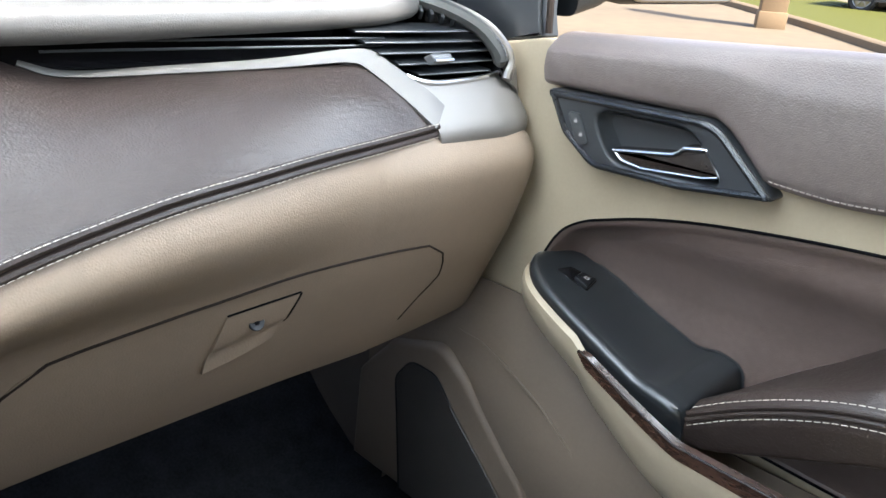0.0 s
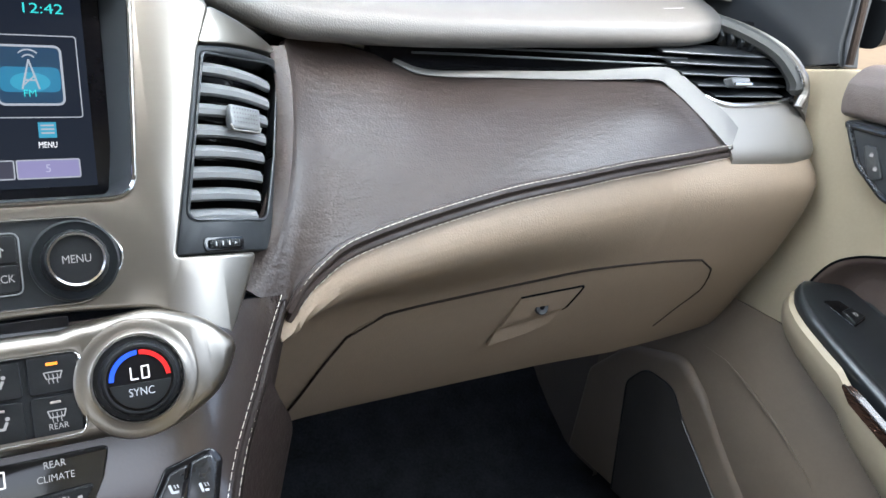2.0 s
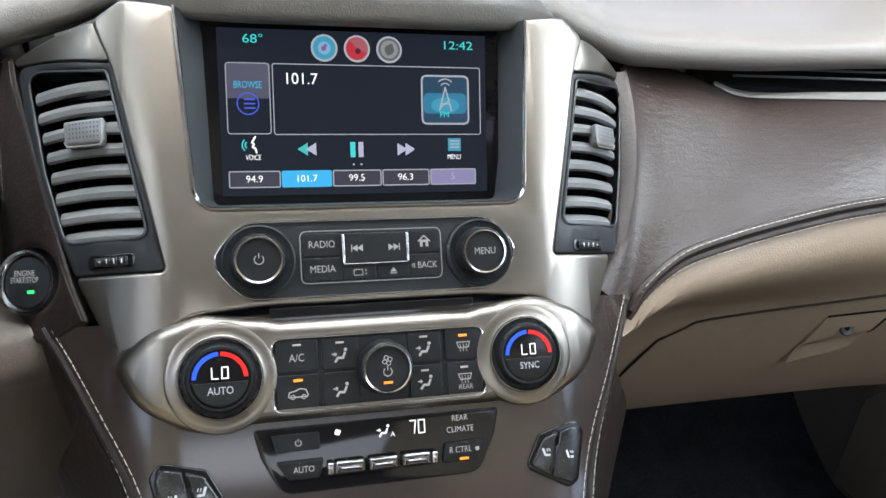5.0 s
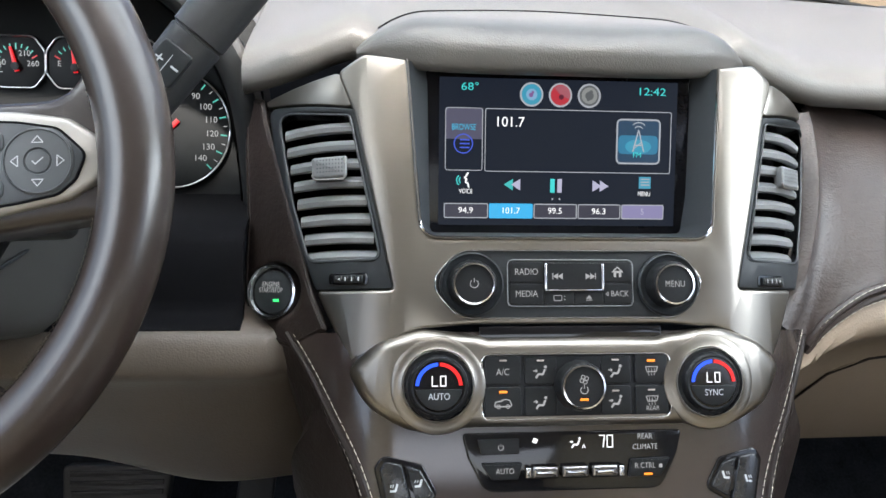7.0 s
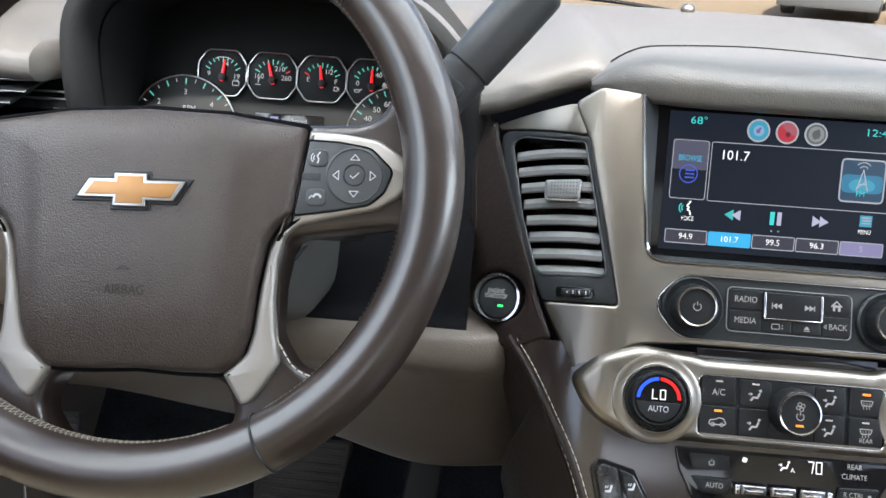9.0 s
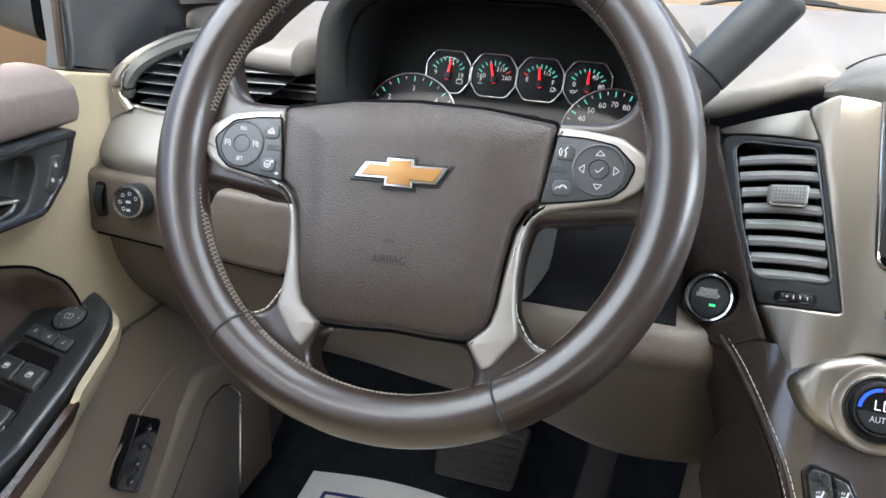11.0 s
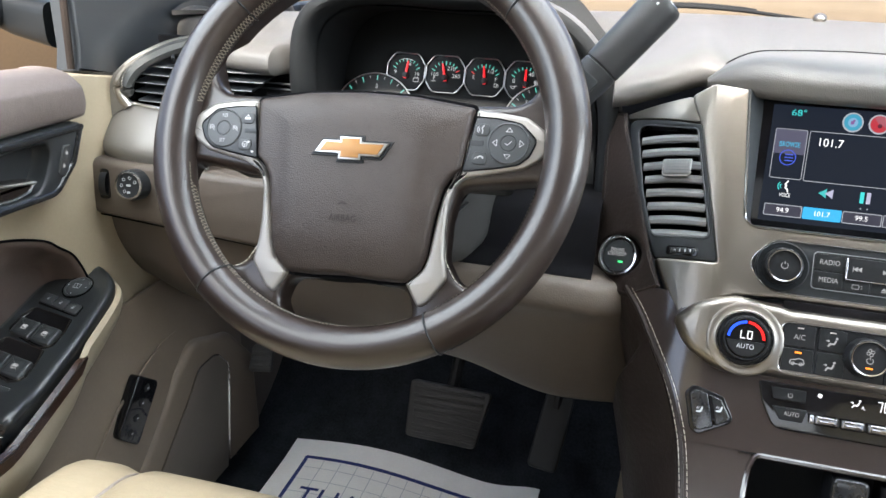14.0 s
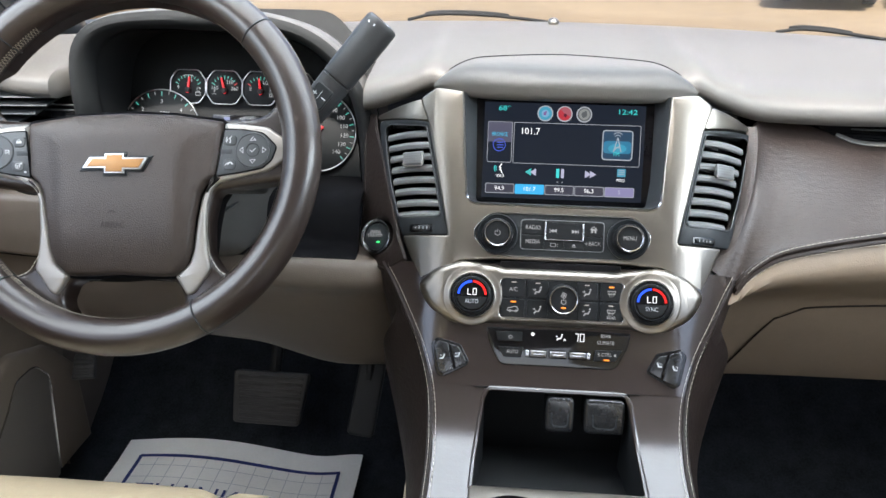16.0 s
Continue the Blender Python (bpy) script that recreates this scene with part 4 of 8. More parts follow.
for nm, a0, b0, a1, b1 in CK:
    st_plate(nm, rrect((a0 + a1) / 2, (b0 + b1) / 2, a1 - a0, b1 - b0, 0.002), 0.003, 0.0072, 0.0006, BUTTON, clim)
st_plate("fan_field", rrect(0.0022, -0.0143, 0.0300, 0.0378, 0.002), 0.003, 0.0066, 0.0005, BUTTON, clim)
WK = 0.0075
st_text("word", "A/C", 0.0062, -0.0470, -0.0052, WK, INK, clim, 0.85)
st_text("word", "REAR", 0.0042, 0.0512, -0.0294, WK, INK, clim, 0.9)
for u, v in ((-0.0468, -0.0176), (0.0508, 0.0012)):
    st_plate("indicator", rrect(u, v, 0.0052, 0.0015, 0.0003), 0.006, WK + 0.0002, 0.0002, ORANGE, clim, "lit amber lamp")
for u, v in ((-0.0468, 0.0022), (-0.0225, 0.0020), (0.0268, 0.0020), (0.0268, -0.0178), (0.0508, -0.0176)):
    st_plate("indicator_off", rrect(u, v, 0.0048, 0.0012, 0.0003), 0.006, WK, 0.0002, GREYTH, clim)


def car_mark(u, v):
    st_polys("car_mark", strip2([(u - 0.0055, v - 0.001), (u - 0.0048, v + 0.0012), (u - 0.0015, v + 0.0018), (u + 0.001, v + 0.0030), (u + 0.0042, v + 0.0024), (u + 0.0055, v - 0.0006), (u + 0.0048, v - 0.0016), (u - 0.0050, v - 0.0016)], 0.0007, True)
             + strip2(circ(u - 0.003, v - 0.0016, 0.0012, 10), 0.0005, True) + strip2(circ(u + 0.003, v - 0.0016, 0.0012, 10), 0.0005, True), WK, INK, clim)


car_mark(-0.0470, -0.0252)


def man_mark(u, v, w, mat, parent, s=1.0):
    q = lambda x, y: (u + x * s, v + y * s)
    st_polys("seated_mark", [circ(u + 0.0030 * s, v + 0.0036 * s, 0.0011 * s, 10)] + strip2([q(0.0026, 0.0018), q(0.0012, -0.0014), q(-0.0018, -0.0012), q(-0.0034, -0.0036)], 0.0014 * s)
             + strip2([q(-0.0052, 0.0010), q(-0.0028, 0.0010)], 0.0008 * s) + strip2([q(-0.0036, 0.0020), q(-0.0026, 0.0010), q(-0.0036, 0.0)], 0.0006 * s), w, mat, parent)


for u, v in ((-0.0222, -0.0055), (-0.0222, -0.0250), (0.0272, -0.0055), (0.0272, -0.0250)):
    man_mark(u, v, WK, INK, clim, 0.95)
for v, o in ((-0.0050, 0.0), (-0.0238, 0.0008)):
    st_polys("screen_mark", strip2([(0.0470, v + 0.0022), (0.0550, v + 0.0022), (0.0540, v - 0.0010), (0.0480, v - 0.0010)], 0.0006, True) + [q for k in (-1, 0, 1) for q in strip2([(0.0510 + k * 0.0019, v - 0.0034), (0.0507 + k * 0.0019, v - 0.0018), (0.0512 + k * 0.0019, v - 0.0004), (0.0509 + k * 0.0019, v + 0.0012)], 0.0004)], WK, INK, clim)
fan = knob(clim, 0.0025, -0.0140, 0.0158, 0.0195, "")
for k in range(4):
    a = k * math.pi / 2 + 0.4
    st_polys("fan_mark", strip2(circ(0.0025 + 0.0017 * math.cos(a), -0.0094 + 0.0017 * math.sin(a), 0.0012, 10), 0.0005, True), 0.0197, INK, fan)
st_polys("power_mark", strip2(arc2(0.0025, -0.0158, 0.0024, -230, 50, 12), 0.0006) + [rect(0.0022, -0.0150, 0.0028, -0.0126)], 0.0197, INK, fan)
st_plate("indicator", rrect(0.0025, -0.0218, 0.0050, 0.0014, 0.0003), 0.019, 0.0198, 0.0002, ORANGE, fan, "lit amber lamp")


def temp_dial(u, v, word):
    d = thing("temperature_dial", "black rotary temperature dial with blue and red arc", "dial", ST(u, v, 0.0), "temperature dials")
    r, h = 0.0186, 0.0145
    bm = bmesh.new()
    lathe(bm, [(0.0310, 0.0060), (0.0302, 0.0074), (0.0288, 0.0080), (0.0270, 0.0082), (0.0245, 0.0086), (0.0232, 0.0092), (0.0226, 0.0086), (0.0224, 0.0060)], (u, v), 64)
    part("surround", mapbm(bm, ST), SILVER, d, "raised satin silver surround")
    bm = bmesh.new()
    lathe(bm, [(0.0224, 0.002), (0.0224, 0.0092), (0.0219, 0.0100), (0.0213, 0.0092), (0.0212, 0.004)], (u, v), 56)
    part("collar_ring", mapbm(bm, ST), CHROME, d, "slim bright collar ring")
    bm = bmesh.new()
    lathe(bm, [(0.0213, 0.002), (0.0211, 0.0080), (0.0190, 0.0086), (0.0183, h * 0.9), (0.0172, h), (0.0160, h - 0.0002)], (u, v), 72)
    for vv in bm.verts:
        dd = V((vv.co.x - u, vv.co.y - v))
        a = math.atan2(dd.y, dd.x)
        if 0.0076 < vv.co.z < h * 0.95:
            k = 1 + 0.012 * (math.cos(18 * a) > 0)
            vv.co.x, vv.co.y = u + dd.x * k, v + dd.y * k
    part("grip", mapbm(bm, ST), BUTTON, d, angle=25)
    bm = bmesh.new()
    lathe(bm, [(0.0161, h - 0.0006), (0.0, h - 0.0006)], (u, v), 40)
    part("face", mapbm(bm, ST), GLOSS, d, "gloss black dial face")
    bm = bmesh.new()
    plate(bm, [V(p) for p in arc2(u, v, 0.0148, 187, 353, 24)], h - 0.0008, h + 0.0003, 0.0005)
    part("push_key", mapbm(bm, ST), BUTTON, d)
    out = [V((u + q[0], v + q[1])) for q in arc2(0, 0, 0.0148, 178, 92, 14)]
    inn = [V((u + q[0], v + q[1])) for q in arc2(0, 0, 0.0124, 92, 178, 14)]
    st_polys("blue_arc", [[out[i], out[i + 1], inn[13 - i], inn[14 - i]] for i in range(14)], h + 0.0001, BLUEG, d, "glowing blue arc")
    out = [V((u + q[0], v + q[1])) for q in arc2(0, 0, 0.0148, 88, 2, 14)]
    inn = [V((u + q[0], v + q[1])) for q in arc2(0, 0, 0.0124, 2, 88, 14)]
    st_polys("red_arc", [[out[i], out[i + 1], inn[13 - i], inn[14 - i]] for i in range(14)], h + 0.0001, REDG, d, "glowing red arc")
    b, t = 0.0030, 0.0008
    q = lambda x, y: (u + x, v + 0.0033 + y)
    st_polys("setting", strip2([q(-0.0043, b), q(-0.0043, -b), q(-0.0010, -b)], t) + strip2([q(0.0010, b), q(0.0042, b), q(0.0042, -b), q(0.0010, -b)], t, True), h + 0.0003, WHITE, d, "glowing white letters")
    st_text("word", word, 0.0058, u, v - 0.0064, h + 0.0006, INKDIM, d, 0.85)


temp_dial(-0.0885, -0.0128, "AUTO")
temp_dial(0.0895, -0.0128, "SYNC")

# ---- rear climate strip ----
rearc = thing("rear_climate_panel", "gloss black rear climate panel with a small display", "control panel", (0, -0.02, 0.46))
strip_o = rpoly(sym([(-0.073, -0.0440, 0.003), (-0.069, -0.060, 0.01), (-0.058, -0.0815, 0.012)]), 6)
st_plate("panel", strip_o, -0.008, 0.0012, 0.0012, GLOSS, rearc)
st_plate("power_key", rpoly([(-0.063, -0.0478, 0.001), (-0.0605, -0.0575, 0.001), (-0.036, -0.0575, 0.001), (-0.036, -0.0478, 0.001)]), 0.0, 0.0030, 0.0006, BUTTON, rearc)
st_plate("auto_key", rpoly([(-0.061, -0.0630, 0.001), (-0.054, -0.0735, 0.003), (-0.037, -0.0735, 0.001), (-0.034, -0.0630, 0.001)]), 0.0, 0.0034, 0.0008, BUTTON, rearc)
st_plate("lock_key", rpoly([(0.0375, -0.0625, 0.001), (0.0355, -0.0735, 0.001), (0.057, -0.0735, 0.003), (0.064, -0.0615, 0.001)]), 0.0, 0.0034, 0.0008, BUTTON, rearc)
st_polys("power_mark", strip2(arc2(-0.0480, -0.0530, 0.0017, -230, 50, 10), 0.0005) + [rect(-0.0482, -0.0524, -0.0478, -0.0506)], 0.0032, INK, rearc)
st_text("word", "AUTO", 0.0050, -0.0455, -0.0680, 0.0036, INK, rearc, 0.85)
st_text("word", "R CTRL", 0.0050, 0.0465, -0.0665, 0.0036, INK, rearc, 0.85)
st_plate("lock_mark", rrect(0.0570, -0.0668, 0.0022, 0.0022, 0.0003), 0.003, 0.0037, 0.0001, INK, rearc)
st_plate("indicator", rrect(0.0485, -0.0718, 0.0055, 0.0014, 0.0003), 0.003, 0.0039, 0.0002, ORANGE, rearc, "lit amber lamp")
st_text("word", "REAR", 0.0050, 0.0475, -0.0482, 0.0016, INK, rearc, 0.85)
st_text("word", "CLIMATE", 0.0050, 0.0475, -0.0548, 0.0016, INK, rearc, 0.85)
st_polys("temperature", strip2([(0.0170, -0.0470), (0.0205, -0.0470), (0.0195, -0.0545)], 0.0008) + strip2([(0.0222, -0.0470), (0.0258, -0.0470), (0.0258, -0.0545), (0.0222, -0.0545)], 0.0008, True), 0.0016, WHITE, rearc)
man_mark(0.0015, -0.0515, 0.0016, WHITE, rearc, 0.8)
st_text("word", "A", 0.0042, 0.0066, -0.0538, 0.0016, WHITE, rearc)
st_polys("fan_mark", [circ(-0.0255 + 0.0010 * math.cos(k * 1.57 + 0.4), -0.0495 + 0.0010 * math.sin(k * 1.57 + 0.4), 0.0010, 8) for k in range(4)], 0.0016, WHITE, rearc)
for k in range(3):
    c = -0.0195 + k * 0.0195
    st_plate("toggle", rrect(c, -0.0690, 0.0178, 0.0082, 0.002), 0.0, 0.0060, 0.0026, DKCHROME, rearc, "smoked chrome toggle")
    st_plate("toggle_line", rrect(c, -0.0690, 0.0105, 0.0012, 0.0004), 0.004, 0.0063, 0.0002, CHROME, rearc)
for c in (-0.0305, 0.0305):
    st_plate("toggle_end", rrect(c, -0.0690, 0.0040, 0.0070, 0.0012), 0.0, 0.0058, 0.0012, CHROME, rearc)

# ---- leather console flowing down from the stack ----
CONS = crv([(0, 0.0255, 0.5508, ), (0, 0.016, 0.533), (0, -0.002, 0.4976), (0, -0.0203, 0.4617), (0, -0.040, 0.4335), (0, -0.066, 0.4095), (0, -0.105, 0.391), (0, -0.17, 0.374), (0, -0.30, 0.361), (0, -0.60, 0.356)], 10)
CLEN = [0.0]
for a, b in zip(CONS, CONS[1:]):
    CLEN.append(CLEN[-1] + (b - a).length)


def cons(u, s, w=0.0):
    s = min(max(s, 0.0), CLEN[-1] - 1e-4)
    k = int(np.searchsorted(CLEN, s, side="right")) - 1
    f = (s - CLEN[k]) / (CLEN[k + 1] - CLEN[k])
    p = CONS[k].lerp(CONS[k + 1], f)
    t = (CONS[k + 1] - CONS[k]).normalized()
    t2 = (CONS[min(k + 2, len(CONS) - 1)] - CONS[min(k + 1, len(CONS) - 2)]).normalized()
    t = t.lerp(t2, f).normalized()
    n = V((0, t.z, -t.y))
    return p + V((u, 0, 0)) + n * (w - bend(u) * max(0.25, 1 - max(0, s - 0.10) / 0.12))


def half(s):
    return spl(s, [(0.0, 0.188), (0.015, 0.178), (0.05, 0.1585), (0.09, 0.1390), (0.13, 0.1275), (0.16, 0.1240), (0.20, 0.1220), (0.26, 0.1235), (0.4, 0.130), (0.8, 0.135)])


console = thing("centre_console", "dark brown stitched leather centre console", "console", (0, -0.2, 0.05))
SCUB = 0.124


def cub(s):
    return spl(s, [(0.12, 0.0715), (0.17, 0.0775), (0.22, 0.0815), (0.3, 0.083), (0.8, 0.083)])


bm = bmesh.new()
patch(bm, lambda s, t: cons((2 * s - 1) * half(t * SCUB), t * SCUB), 48, 16, 0.004, True)
part("upper_panel", bm, CONSL, console)
for sx in (-1, 1):
    def arm(s, t):
        ss = SCUB - 0.004 + (CLEN[-1] + 0.002 - SCUB) * t**1.3
        u = cub(ss) + (half(ss) - cub(ss)) * s
        return cons(sx * u, ss, -0.0008 * max(0.0, 1 - 12 * t))
    bm = bmesh.new()
    patch(bm, arm, 12, 44, 0.006, sx > 0)
    part("side_arm", bm, CONSL, console)
    seamp = [cons(sx * half(CLEN[-1] * (k / 60)**1.2), CLEN[-1] * (k / 60)**1.2) for k in range(61)]
    bm = bmesh.new()
    tube(bm, seamp, 0.0024, 8)
    part("piping", bm, SIDEL, console)
    for d in (-0.0048, 0.0016):
        bm = bmesh.new()
        stitches(bm, [cons(sx * (half(CLEN[-1] * (k / 60)**1.2) + d), CLEN[-1] * (k / 60)**1.2, 0.0006 if d < 0 else 0.0022) for k in range(61)], 0.0040, 0.0016, 0.00024, normal=(sx * 0.3, -0.5, 0.8))
        part("stitching", bm, THREAD, console, "cream stitching")

    def cheek(s, t):
        ss = CLEN[-1] * t**1.2
        p = cons(sx * half(ss), ss)
        zb = spl(ss, [(0.0, 0.50), (0.06, 0.40), (0.10, 0.33), (0.16, 0.27), (0.3, 0.24), (0.8, 0.24)])
        out = 0.004 + 0.024 * math.sin(min(1, s * 1.5) * math.pi / 2)
        return V((p.x + sx * out * (0.35 if ss < 0.05 else 1), p.y + 0.030 * s, p.z + (min(zb, p.z - 0.01) - p.z) * s))
    bm = bmesh.new()
    patch(bm, cheek, 14, 44, 0.005, sx > 0)
    part("side_cheek", bm, SIDEL, console)
    bm = bmesh.new()
    patch(bm, lambda s, t: V((sx * (0.150 + 0.012 * s), spl(t, [(0, 0.36), (1, -0.6)]), 0.34 + (0.02 - 0.34) * s - 0.09 * max(0, t - 0.35))), 6, 12, 0.006, sx > 0)
    part("lower_side", bm, DOORB if sx < 0 else CARPET, console)
# storage well with a tray behind
bm = bmesh.new()
pt = cons(0, SCUB)
well = [V((0, pt.y - 0.002, pt.z)), V((0, pt.y + 0.028, pt.z - 0.01)), V((0, 0.0, 0.345)), V((0, -0.115, 0.335)), V((0, -0.118, 0.384))]
prof = [(p.y, p.z) for p in well]
rows = [[V((u, y, z)) for y, z in prof] for u in (-0.082, 0.082)]
loft(bm, rows, closed=False, caps=False, flip=True)
SEND = next(CLEN[k] for k in range(len(CONS)) if CONS[k].y < -0.118)
for sx in (-1, 1):
    def well_wall(s, t):
        ss = SCUB + (SEND - SCUB) * s
        p = cons(sx * cub(ss), ss, -0.0005)
        return p.lerp(V((p.x * 0.985, p.y + 0.012 * (1 - s), 0.335)), t)
    patch(bm, well_wall, 12, 4, 0.0, sx > 0)
part("storage_well", bm, plastic("well lining", (0.009, 0.010, 0.011), 0.6, 0.25, 0.15, 0.00006), console, "open black storage well")
corner = [(0.0645 + 0.0072 * math.sin(a), SCUB + 0.0090 - 0.0075 * math.cos(a)) for a in np.linspace(0.1, math.pi / 2 - 0.1, 7)]
half_lip = [(u, SCUB + 0.0015) for u in np.linspace(0.0, 0.0630, 11)] + corner + [(cub(s), s) for s in np.linspace(SCUB + 0.011, SEND, 14)]
lip = [cons(-u, q, -0.0014) for u, q in half_lip[:0:-1]] + [cons(u, q, -0.0014) for u, q in half_lip]
bm = bmesh.new()
tube(bm, lip, 0.0026, 8)
part("well_lip", bm, CONSL, console, "rounded leather lip of the well")
bm = bmesh.new()
tray = rpoly([(-0.083, -0.60, 0.0), (-0.083, -0.118, 0.006), (0.083, -0.118, 0.006), (0.083, -0.60, 0.0)])
cups = [circ(-0.0415, -0.170, 0.0365, 36), circ(0.0415, -0.170, 0.0365, 36)]
plate(bm, tray, -0.02, 0.0, 0.002, cups)
part("cup_tray", mapbm(bm, lambda a, b, w: V((a, b, 0.388 - 0.05 * min(1, max(0, (-0.118 - b))) + w))), SILVER, console, "satin silver cup tray")
for sx in (-1, 1):
    bm = bmesh.new()
    lathe(bm, [(0.0405, 0.0), (0.0400, 0.003), (0.0380, 0.004), (0.0355, 0.001), (0.034, -0.05), (0.0, -0.052)], (sx * 0.0415, -0.170), 36)
    part("cup_holder", mapbm(bm, lambda a, b, w: V((a, b, 0.3855 + w))), GLOSS, console, "black round cup holder")

# covers over the power sockets
for u, wd in ((0.0045, 0.028), (0.0490, 0.040)):
    cv = thing("socket_cover", "black hinged power socket cover", "socket cover", cons(u, 0.148), "power sockets")
    F = frame_of(V((u, -0.034, 0.4155)), (0, -0.95, 0.30))
    bm = bmesh.new()
    plate(bm, rrect(0, 0, wd, 0.036, 0.0065), -0.02, 0.010, 0.0035)
    part("cap", mapbm(bm, F), GLOSSK, cv)
    bm = bmesh.new()
    tube(bm, [F(p[0], p[1], 0.0102) for p in ((-wd * 0.30, 0.002), (-wd * 0.28, -0.009), (-wd * 0.18, -0.0115), (wd * 0.18, -0.0115), (wd * 0.28, -0.009), (wd * 0.30, 0.002))], 0.0008, 6)
    part("raised_line", bm, BLACKS, cv)

# heated seat switches
for sx in (-1, 1):
    MIRROR[0] = sx < 0
    h = thing("seat_heater_switch", "black two-part seat heater rocker switch", "switch", (0.108, -0.02, 0.46), "seat heater switches")
    C = lambda a, b, w: cons(a, b, w)
    o = rpoly([(0.0895, 0.102, 0.004), (0.0990, 0.0845, 0.003), (0.1225, 0.0785, 0.005), (0.1270, 0.0850, 0.004), (0.1205, 0.1130, 0.005), (0.1150, 0.1155, 0.004)], 5)
    for nm, d, w0, w1, bv, mt in (("bezel", -0.0016, -0.003, 0.0016, 0.001, GLOSS), ):
        bm = bmesh.new()
        plate(bm, inset(o, d), w0, w1, bv)
        part(nm, mapbm(bm, C), mt, h)
    a = rpoly([(0.0905, 0.1015, 0.003), (0.0995, 0.0860, 0.003), (0.1095, 0.0828, 0.001), (0.1025, 0.1085, 0.001)], 4)
    b = rpoly([(0.1110, 0.0825, 0.001), (0.1220, 0.0800, 0.004), (0.1253, 0.0860, 0.003), (0.1195, 0.1120, 0.004), (0.1150, 0.1140, 0.003), (0.1040, 0.1095, 0.001)], 4)
    for P in (a, b):
        bm = bmesh.new()
        plate(bm, P, 0.0, 0.0042, 0.0012)
        k = part("rocker", mapbm(bm, C), GLOSSK, h)
        cx = sum(p.x for p in P) / len(P)
        cy = sum(p.y for p in P) / len(P)
        part("seat_mark", mapbm(poly_bm(strip2([(cx - 0.002, cy - 0.003), (cx - 0.0008, cy + 0.001), (cx + 0.0022, cy + 0.0012)], 0.0014) + strip2([(cx + 0.0003, cy - 0.0028), (cx + 0.001, cy - 0.001)], 0.0005) + strip2([(cx + 0.0018, cy - 0.0028), (cx + 0.0025, cy - 0.001)], 0.0005), 0.0045), C), INKDIM, k)
    bm = bmesh.new()
    plate(bm, rpoly([(0.1055, 0.0915, 0.0), (0.1090, 0.0905, 0.0), (0.1055, 0.1035, 0.0), (0.1020, 0.1045, 0.0)]), 0.0, 0.0046, 0.0004)
    part("light_slot", mapbm(bm, C), GLOSS, h)
MIRROR[0] = False

